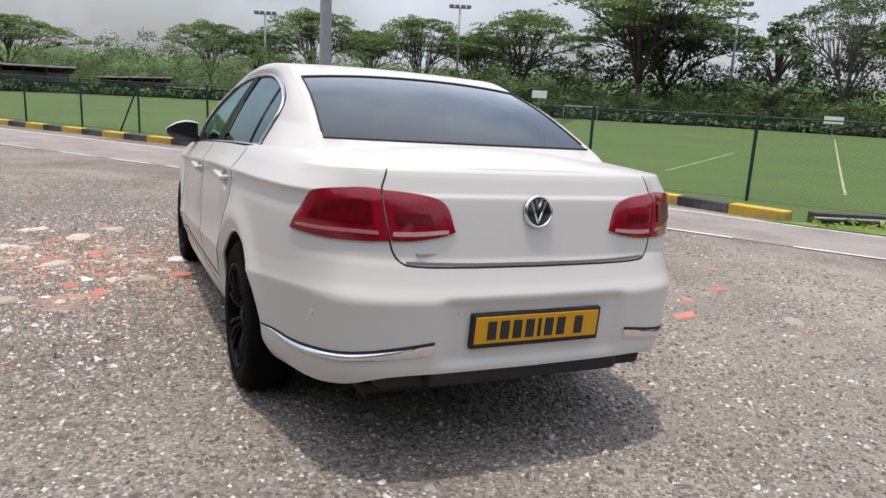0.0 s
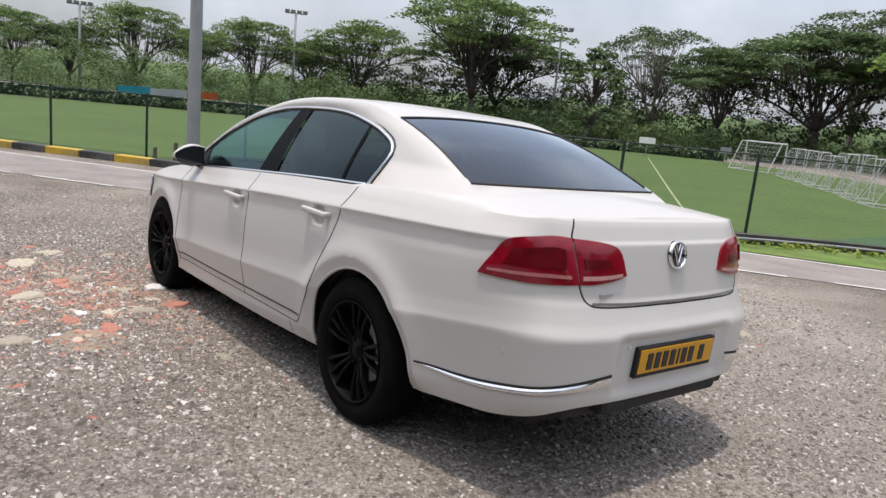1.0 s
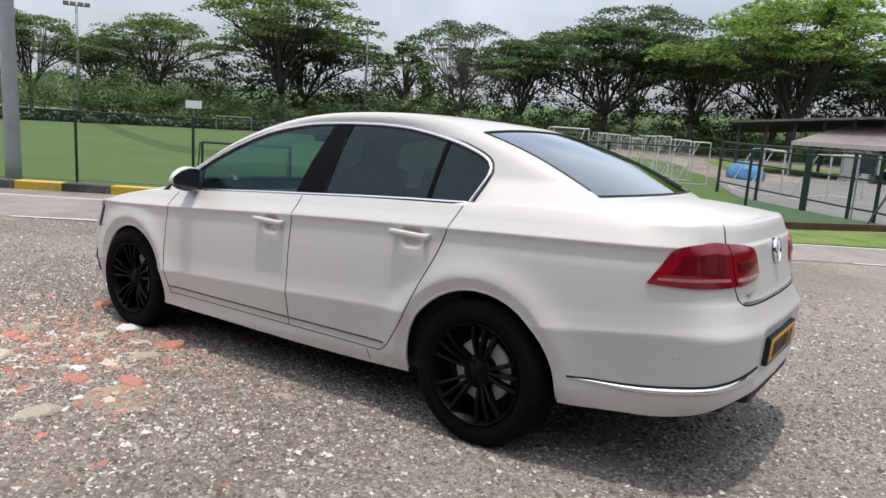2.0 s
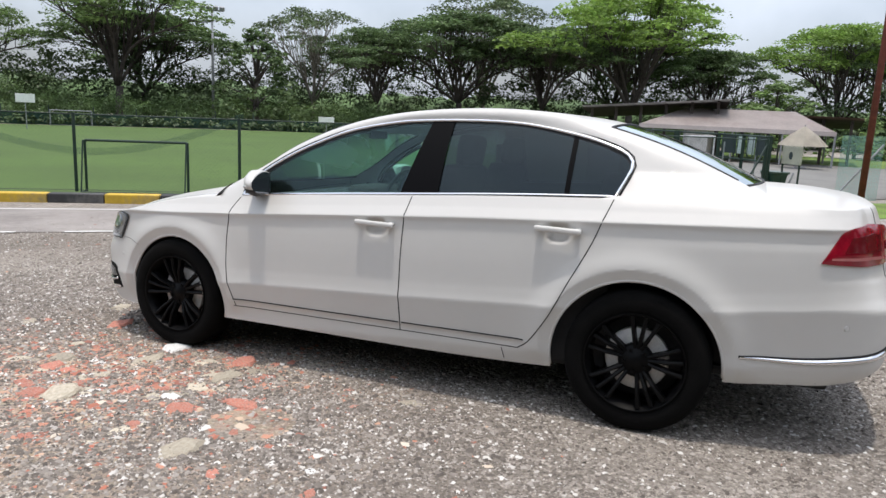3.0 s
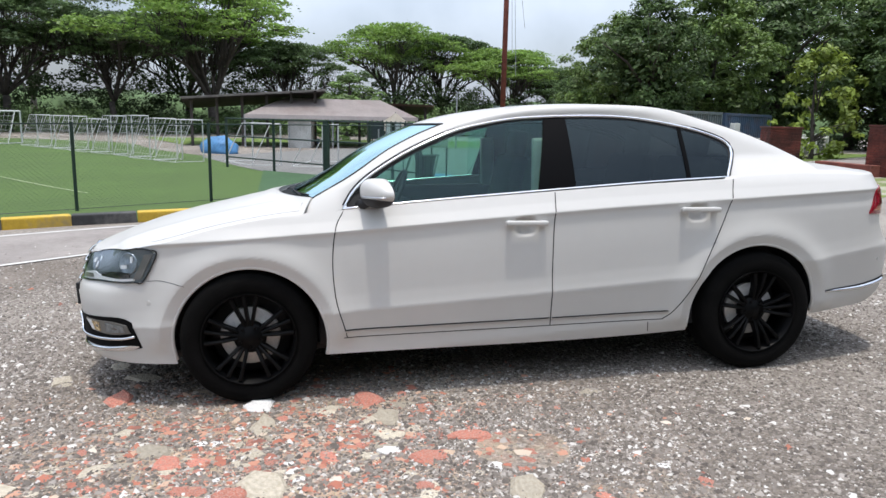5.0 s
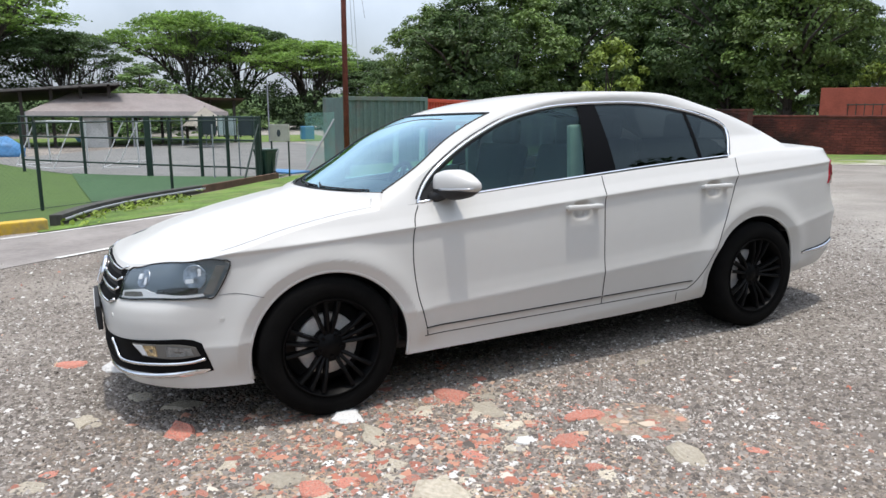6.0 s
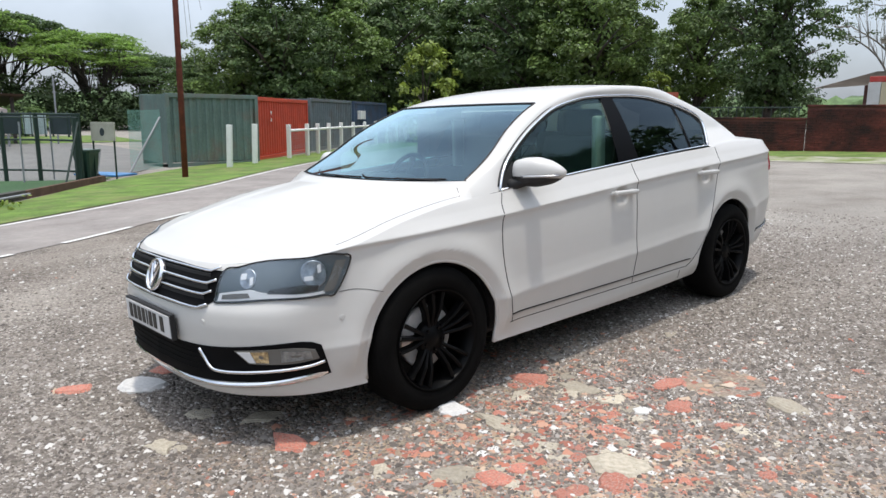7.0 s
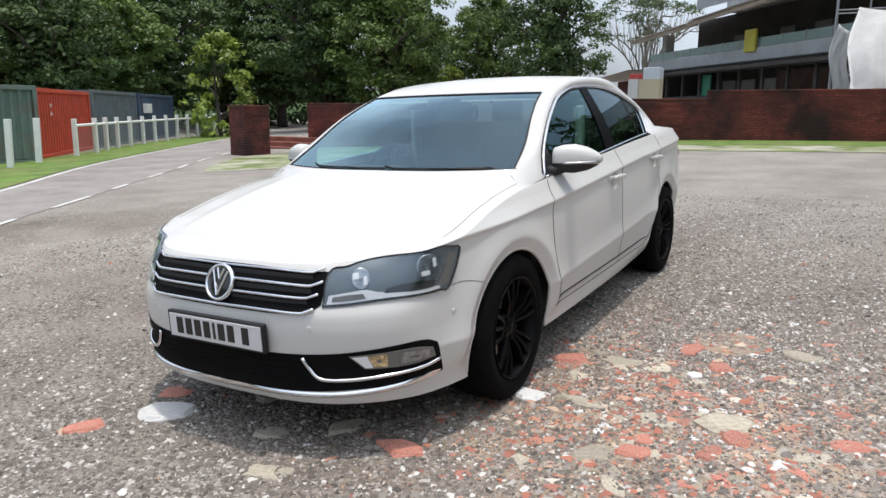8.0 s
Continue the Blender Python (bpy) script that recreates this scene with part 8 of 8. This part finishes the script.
def mirror(sd):
    bmx = bmesh.new()
    rings = []
    tt = np.linspace(0, 1, 13)
    up, down, deep_ = (steps([(q[0], q[k]) for q in SHELL]) for k in (1, 2, 3))
    for t in tt:
        ring = []
        for a in np.linspace(0, 2 * math.pi, 28, endpoint=False):
            c, s = math.cos(a), math.sin(a)
            yc, yr = 0.749 - 0.089 * t, 0.692 - 0.040 * t
            y = yc + 0.071 * float(deep_(t)) * abs(c) ** 0.75 if c > 0 else yc + (yr - yc) * min(1, abs(c) * 2.4)
            k = float(up(t) if s > 0 else down(t))
            ring.append(bmx.verts.new((sd * (0.805 + 0.212 * t), y, 1.029 - 0.008 * t + 0.071 * k * math.copysign(abs(s) ** 0.8, s))))
        rings.append(ring)
    for a, b in zip(rings, rings[1:]):
        for k in range(28):
            bmx.faces.new((a[k], a[(k + 1) % 28], b[(k + 1) % 28], b[k]))
    bmx.faces.new(rings[0][::-1])
    bmx.faces.new(rings[-1])
    bmesh.ops.recalc_face_normals(bmx, faces=bmx.faces)
    lower = bmx.copy()
    bmesh.ops.bisect_plane(lower, geom=lower.verts[:] + lower.edges[:] + lower.faces[:], plane_co=(0, 0.74, 1.002), plane_no=(0, -0.10, 1), clear_outer=True)
    mid_ = Vector((sd * 0.91, 0.72, 1.01))
    for v in lower.verts:
        v.co = mid_ + (v.co - mid_) * 1.025
    m_ = part("door_mirror", bmx, PAINT, CAR, "white mirror shell with a black foot", True)
    bmx = bmesh.new()
    tube(bmx, [(sd * 0.765, 0.800, 0.958), (sd * 0.80, 0.785, 0.968), (sd * 0.86, 0.755, 0.985)], [0.034, 0.028, 0.024], 10)
    part("lower_shell", lower, BLACK_PLASTIC, m_, "black lower shell", True)
    part("mirror_foot", bmx, BLACK_PLASTIC, m_, "black plastic foot", True)
    bmx = bmesh.new()
    edge_ = [(t, 0.86 * float(up(t))) for t in np.linspace(0.02, 0.97, 14)] + [(t, -0.92 * float(down(t))) for t in np.linspace(0.97, 0.02, 14)]
    bmx.faces.new([bmx.verts.new((sd * (0.805 + 0.212 * t), 0.692 - 0.040 * t - 0.004, 1.029 - 0.008 * t + 0.071 * k)) for t, k in edge_])
    r = bmesh.ops.extrude_face_region(bmx, geom=bmx.faces[:])
    bmesh.ops.translate(bmx, vec=(0, 0.03, 0), verts=[v for v in r["geom"] if isinstance(v, bmesh.types.BMVert)])
    bmesh.ops.recalc_face_normals(bmx, faces=bmx.faces)
    part("mirror_glass", bmx, mat("mirror_silver", (0.02, 0.022, 0.025), 0.10, coat=0.6), m_, "dark mirror glass")
    bmx = bmesh.new()
    tube(bmx, [(sd * (0.805 + 0.212 * t), 0.749 - 0.089 * t + 0.071 * float(deep_(t)) * 0.99, 1.006 + 0.004 * t) for t in np.linspace(0.25, 0.97, 9)], 0.006, 6)
    part("turn_signal", bmx, SILVER, m_, "clear indicator strip", True)
    side_tri = [(0.885, 0.950), (0.70, 0.955), (0.735, 1.075)]
    bmx = bmesh.new()
    f0 = [bmx.verts.new((sd * (cabin_x(y, z) + 0.002), y, z)) for y, z in side_tri]
    f1 = [bmx.verts.new((sd * (cabin_x(y, z) - 0.012), y, z)) for y, z in side_tri]
    bmx.faces.new(f0)
    bmx.faces.new(f1[::-1])
    for k in range(3):
        bmx.faces.new((f0[k], f0[(k + 1) % 3], f1[(k + 1) % 3], f1[k]))
    bmesh.ops.recalc_face_normals(bmx, faces=bmx.faces)
    part("mirror_sail", bmx, BLACK_PLASTIC, m_, "black corner panel")


for sd in B2:
    mirror(sd)

# ---- wipers lying at the foot of the windscreen
def screen_at(x, w):
    """A point on the windscreen, w rows up from its foot."""
    k = np.clip(1 - abs(x) / 0.745, 0, 1)
    return Vector(over_at(foot_row(k) + 0.9 + w, k)) * 1.0 + Vector((0, 0.003, 0.005)) if x > 0 else Vector(over_at(foot_row(k) + 0.9 + w, k) * np.array([-1, 1, 1])) + Vector((0, 0.003, 0.005))


for x0, x1, xp in ((-0.62, -0.02, -0.60), (-0.04, 0.50, 0.02)):
    bmx = bmesh.new()
    tube(bmx, [screen_at(x, int(1 * (x - x0) / (x1 - x0))) for x in np.linspace(x0, x1, 10)], 0.0042, 6)
    wp = part("wiper", bmx, BLACK_PLASTIC, CAR, "black wiper blade")
    bmx = bmesh.new()
    tube(bmx, [screen_at(xp, 0) + Vector((0, 0.03, -0.005)), screen_at((x0 + x1) / 2, 0) + Vector((0, 0.006, 0.002))], 0.0045, 6)
    part("wiper_arm", bmx, BLACK_PLASTIC, wp)
cowl = mirrored([[(1 - k) * (over_at(foot_row(w), w) + np.array([0, 0.008 + 0.050 * (1 - (1 - w) ** 2), -0.014])) + k * (over_at(foot_row(w) + 0.5, w) + np.array([0, 0.002, 0.002])) for w in WW[1:]] for k in (0.0, 0.5, 1.0)])
ob = glass_sheet("cowl_panel", cowl, PILLAR, CAR, "black scuttle panel")
ob.visible_shadow = True

# ---- cabin: seats, dashboard, wheel
def seat(x, y, wide=0.50):
    bmx = boxed((x - wide / 2, y - 0.24, 0.46), (x + wide / 2, y + 0.26, 0.60), 0.05)
    st = part("seat", bmx, SEAT, CAR, "dark cloth seat", True)
    part("seat_back", boxed((-wide / 2, -0.06, 0.0), (wide / 2, 0.06, 0.60), 0.05, pose(x, y - 0.22, 0.58, 14)), SEAT, st, smooth=True)
    part("headrest", boxed((-0.13, -0.045, 0.0), (0.13, 0.045, 0.17), 0.04, pose(x, y - 0.375, 1.155, 8)), SEAT, st, smooth=True)


for x in (-0.37, 0.37):
    seat(x, 0.05)
    seat(x, -0.82, 0.60)
bmx = boxed((-0.70, 0.62, 0.62), (0.70, 1.05, 0.925), 0.05)
box(bmx, (0.18, 0.55, 0.85), (0.56, 0.80, 0.965), 0.04)
part("dashboard", bmx, INTERIOR, CAR, "dark dashboard", True)
bmx = bmesh.new()
mm = pose(0.37, 0.50, 0.90, -66)
tube(bmx, [mm @ Vector((0.185 * math.cos(a), 0.185 * math.sin(a), 0)) for a in np.linspace(0, 2 * math.pi, 32, endpoint=False)], 0.015, 8, closed=True)
box(bmx, (-0.17, -0.035, -0.012), (0.17, 0.035, 0.012), 0.01, mm)
box(bmx, (-0.02, -0.17, -0.012), (0.02, 0.0, 0.012), 0.01, mm)
tube(bmx, [mm @ Vector((0, 0, 0)), mm @ Vector((0, 0, -0.2))], 0.03, 8)
part("steering_wheel", bmx, INTERIOR, CAR, "black steering wheel", True)
part("inner_mirror", boxed((-0.11, 0.44, 1.285), (0.11, 0.465, 1.345), 0.012), INTERIOR, CAR, "black rear-view mirror")
for sd in B2:
    bmx = boxed((sd * 0.60 - 0.02, -0.235, 0.95), (sd * 0.60 + 0.02, -0.14, 1.28), 0.015)
    part("pillar_trim", bmx, BEIGE, CAR, "pale inner pillar")
head = mirrored(OVER[I_SCREEN - 1:I_BACK + 2, 1:]) - np.array([0, 0, 0.03])
ob = glass_sheet("headlining", head, BEIGE, CAR, "pale headlining")
ob.visible_shadow = True
# roof aerial
# ---------------------------------------------------------------- pebbles, brick rubble and slabs on the gravel
CLAY = mat("brick_clay", (0.47, 0.165, 0.115), 0.95, vary=0.25, scale=14, objrand=0.22, bump=0.5, bump_scale=90, dirt=(0.44, 0.36, 0.30), dirt_scale=26, dirt_amount=0.9, dirt_from=0.47)
SLAB = mat("pale_rubble", (0.47, 0.42, 0.335), 0.95, vary=0.18, scale=12, objrand=0.30, bump=0.5, bump_scale=80, dirt=(0.30, 0.25, 0.17), dirt_scale=8, dirt_amount=0.5)
WHITE_STONE = mat("white_rubble", (0.66, 0.65, 0.63), 0.9, vary=0.1, scale=14, objrand=0.10, bump=0.4, bump_scale=80)
def pebble_mat(name, *stops):
    """Broken stone: each chip takes one of a few tones."""
    m = bpy.data.materials.new(name)
    m.use_nodes = True
    n, l = m.node_tree.nodes, m.node_tree.links
    p = n["Principled BSDF"]
    p.inputs["Roughness"].default_value = 0.8
    p.inputs["Specular IOR Level"].default_value = 0.3
    g = n.new("ShaderNodeNewGeometry")
    r = n.new("ShaderNodeValToRGB")
    e = r.color_ramp.elements
    e[0].position, e[0].color = stops[0][0], (*stops[0][1], 1)
    e[1].position, e[1].color = stops[-1][0], (*stops[-1][1], 1)
    for pos, col in stops[1:-1]:
        e.new(pos).color = (*col, 1)
    l.new(g.outputs["Random Per Island"], r.inputs["Fac"])
    l.new(r.outputs["Color"], p.inputs["Base Color"])
    return m


PEBBLE = pebble_mat("pebbles", (0.0, (0.085, 0.073, 0.064)), (0.20, (0.125, 0.108, 0.094)), (0.50, (0.175, 0.152, 0.133)), (0.75, (0.245, 0.218, 0.193)), (0.90, (0.36, 0.330, 0.300)), (0.97, (0.58, 0.56, 0.53)))
CHIP = pebble_mat("brick_chips", (0.0, (0.25, 0.11, 0.085)), (0.4, (0.40, 0.15, 0.10)), (0.70, (0.47, 0.24, 0.165)), (0.88, (0.50, 0.38, 0.28)), (0.96, (0.58, 0.52, 0.44)))


def chunk_mesh(seed, material, flat):
    """A broken, angular lump about one metre across, to be scaled."""
    r = random.Random(seed)
    b = bmesh.new()
    n_ = r.randint(7, 11)
    ring = []
    for k in range(n_):
        a = 2 * math.pi * (k + r.uniform(-0.28, 0.28)) / n_
        d = r.uniform(0.30, 0.50) + (r.uniform(0.05, 0.26) if r.random() < 0.4 else 0)
        ring.append((d * math.cos(a), d * math.sin(a)))
    lo = [b.verts.new((x * 1.04, y * 1.04, -0.5 * flat)) for x, y in ring]
    mi = [b.verts.new((x * r.uniform(0.98, 1.06), y * r.uniform(0.98, 1.06), flat * r.uniform(0.05, 0.3))) for x, y in ring]
    hi = [b.verts.new((x * r.uniform(0.72, 0.92), y * r.uniform(0.72, 0.92), flat * r.uniform(0.42, 0.62))) for x, y in ring]
    for a, c in ((lo, mi), (mi, hi)):
        for k in range(n_):
            b.faces.new((a[k], a[(k + 1) % n_], c[(k + 1) % n_], c[k]))
    b.faces.new(hi)
    b.faces.new(lo[::-1])
    me = bpy.data.meshes.new("chunk")
    b.to_mesh(me)
    b.free()
    me.materials.append(material)
    return me


CLAYS = [chunk_mesh(100 + k, CLAY, 0.5) for k in range(10)]
SLABS = [chunk_mesh(200 + k, SLAB, 0.42) for k in range(10)]
WHITES = [chunk_mesh(300 + k, WHITE_STONE, 0.5) for k in range(6)]


def lay_piece(name, me, x, y, size, rz, wide=1.0, sink=0.5, tilt=4, rr=random.Random(8)):
    o = new(name, me)
    o.parent = GROUND
    h = size * 0.24
    o.matrix_basis = pose(x, y, float(lot(x, y)) + h * (0.5 - sink) * 0.6 - 0.10 * h, rr.uniform(-tilt, tilt), rr.uniform(-tilt, tilt), rz) @ Matrix.Diagonal((size * wide, size, size * (0.42 if size > 0.12 else 0.30), 1))
    return o


# the larger pieces, each where it lies
for x, y, sz, rz, wd, kind_ in (
        (-0.90, 0.80, 0.17, 20, 1.3, "c"), (-1.73, 0.35, 0.07, 0, 1.1, "w"), (-1.75, 1.22, 0.20, 35, 1.35, "s"), (-0.88, 1.31, 0.16, 10, 1.3, "w"), (0.46, 2.20, 0.22, 25, 1.2, "w"),
        (0.66, 2.47, 0.15, 60, 1.4, "c"), (-1.78, 1.36, 0.15, 80, 1.2, "c"), (-2.02, -0.39, 0.06, 0, 1.2, "c"), (-0.68, 2.02, 0.17, 40, 1.2, "c"), (-1.15, 0.72, 0.14, 15, 1.5, "s"),
        (-1.02, 0.62, 0.10, 60, 1.6, "s"), (-2.15, 1.95, 0.24, 20, 1.4, "s"), (-1.62, 2.32, 0.26, 75, 1.3, "s"), (-1.35, 2.72, 0.20, 30, 1.4, "s"), (-2.60, 2.0, 0.18, 10, 1.2, "s"),
        (-0.10, 2.15, 0.14, 10, 1.2, "s"), (0.18, 1.85, 0.16, 40, 1.1, "s"), (-0.35, 1.95, 0.15, 80, 1.3, "s"), (-0.30, 2.40, 0.13, 0, 1.3, "s"), (0.62, 2.02, 0.13, 0, 1.2, "c"), (-2.16, 1.24, 0.12, 30, 1.4, "c"), (-1.47, 1.51, 0.09, 70, 1.3, "c"), (-1.33, 1.73, 0.15, 20, 1.4, "s"), (-0.37, 2.36, 0.07, 20, 1.2, "s"),
        (-1.45, 3.0, 0.12, 10, 1.2, "c"), (-2.05, 0.02, 0.07, 20, 1.2, "c"), (-2.55, 1.45, 0.10, 50, 1.4, "c"), (0.95, 3.6, 0.16, 50, 1.6, "c"), (-1.95, 2.75, 0.16, 0, 1.5, "s"), (-0.9, 2.6, 0.12, 60, 1.3, "s"),
        (-2.35, 2.75, 0.10, 30, 1.2, "w"), (-3.0, 0.6, 0.05, 0, 1.0, "w"), (2.2, -0.9, 0.13, 20, 1.5, "c"), (2.55, -0.55, 0.10, 70, 1.4, "c"), (3.1, -0.35, 0.13, 10, 1.6, "c"), (2.9, -1.2, 0.16, 50, 1.4, "s")):
    src = {"c": CLAYS, "s": SLABS, "w": WHITES}[kind_]
    nm = {"c": "brick_fragment", "s": "stone_slab", "w": "white_stone"}[kind_]
    lay_piece(nm, src[int(abs(x * 37 + y * 91)) % len(src)], x, y, sz, rz, wd)
# the rubble bed beside the front wheel
rr_ = random.Random(42)
count = 0
while count < 260:
    u, v = rr_.gauss(0, 1), rr_.gauss(0, 1)
    x, y = -1.50 + 0.42 * u - 0.10 * v, 1.30 + 0.62 * v
    if -0.95 < x < 0.9 and abs(y) < 2.1 and x > -0.84:
        continue
    sz = min(0.14, 0.028 + rr_.expovariate(1 / 0.026))
    k = rr_.random()
    if k < 0.52:
        lay_piece("brick_fragment", rr_.choice(CLAYS), x, y, sz, rr_.uniform(0, 360), rr_.uniform(1.0, 1.6), 0.6, 6)
    elif k < 0.88:
        lay_piece("stone_slab", rr_.choice(SLABS), x, y, sz * 1.15, rr_.uniform(0, 360), rr_.uniform(1.0, 1.6), 0.6, 6)
    else:
        lay_piece("white_stone", rr_.choice(WHITES), x, y, sz * 0.9, rr_.uniform(0, 360), rr_.uniform(1.0, 1.4), 0.4, 8)
    count += 1

# loose pebbles and chips, far too many to count
OCT = np.array([(1, 0, -0.25), (0.35, 0.9, -0.2), (-0.75, 0.62, -0.3), (-0.8, -0.55, -0.2), (0.3, -0.95, -0.25), (0.1, 0.08, 0.85)])
OCTF = np.array([(0, 1, 5), (1, 2, 5), (2, 3, 5), (3, 4, 5), (4, 0, 5)])


def scatter(name, n_, where, size, material, label, seed, tall=0.72):
    q = np.random.RandomState(seed)
    xy = where(q, n_)
    s = size(q, n_)
    ang = q.uniform(0, 2 * math.pi, n_)
    sq = q.uniform(0.65, 1.25, (n_, 3))
    c, sn = np.cos(ang), np.sin(ang)
    p = OCT[None] * sq[:, None] + q.normal(0, 0.30, (n_, 6, 3)) * np.array([1, 1, 0.55])
    px = p[..., 0] * c[:, None] - p[..., 1] * sn[:, None]
    py = p[..., 0] * sn[:, None] + p[..., 1] * c[:, None]
    z = lot(xy[:, 0], xy[:, 1])
    vs = np.stack([xy[:, 0:1] + px * s[:, None], xy[:, 1:2] + py * s[:, None], z[:, None] + (p[..., 2] * tall + 0.10) * s[:, None]], -1).reshape(-1, 3)
    fs = (OCTF[None] + 6 * np.arange(n_)[:, None, None]).reshape(-1, 3)
    me = bpy.data.meshes.new(name)
    me.vertices.add(len(vs))
    me.vertices.foreach_set("co", vs.ravel())
    me.loops.add(len(fs) * 3)
    me.loops.foreach_set("vertex_index", fs.ravel())
    me.polygons.add(len(fs))
    me.polygons.foreach_set("loop_start", np.arange(len(fs)) * 3)
    me.materials.append(material)
    me.update(calc_edges=True)
    me.validate()
    tagged(part(name, me, material, None, label), label, "pebbles", kind="stuff")


def near_ring(q, n_):
    a = q.uniform(0, 2 * math.pi, n_)
    r = np.abs(q.normal(0, 1.0, n_))
    return np.stack([-1.6 + (r * 1.7 + 0.2) * np.cos(a), 0.2 + (r * 2.6 + 0.2) * np.sin(a)], 1)


def wide_ring(q, n_):
    return np.stack([q.uniform(-6.5, 5.0, n_), q.uniform(-6.0, 7.0, n_)], 1)


scatter("pebbles", 90000, near_ring, lambda q, n_: np.clip(q.lognormal(math.log(0.0060), 0.45, n_), 0.003, 0.020), PEBBLE, "loose grey and white pebbles on the gravel", 3)
scatter("far_pebbles", 52000, wide_ring, lambda q, n_: np.clip(q.lognormal(math.log(0.0085), 0.40, n_), 0.004, 0.022), PEBBLE, "loose grey pebbles across the car park", 5)
scatter("rear_pebbles", 26000, lambda q, n_: np.stack([0.9 + 1.5 * q.normal(size=n_), -3.0 + 0.9 * q.normal(size=n_)], 1), lambda q, n_: np.clip(q.lognormal(math.log(0.0068), 0.42, n_), 0.003, 0.018), PEBBLE, "loose grey and white pebbles behind the car", 11)
scatter("front_pebbles", 36000, lambda q, n_: np.stack([-0.5 + 1.3 * q.normal(size=n_), 2.75 + 0.75 * q.normal(size=n_)], 1), lambda q, n_: np.clip(q.lognormal(math.log(0.0064), 0.45, n_), 0.003, 0.020), PEBBLE, "loose grey and white pebbles in front of the car", 12)
scatter("brick_chips", 3000, lambda q, n_: np.stack([-1.50 + 0.50 * q.normal(size=n_), 1.25 + 0.66 * q.normal(size=n_)], 1), lambda q, n_: np.clip(q.lognormal(math.log(0.0088), 0.55, n_), 0.004, 0.030), CHIP, "small red brick chips among the pebbles", 7, 0.3)
scatter("far_brick_chips", 260, lambda q, n_: np.stack([q.uniform(-6, 5, n_), q.uniform(-3, 7, n_)], 1), lambda q, n_: np.clip(q.lognormal(math.log(0.011), 0.45, n_), 0.005, 0.028), CHIP, "scattered red brick chips across the gravel", 9)
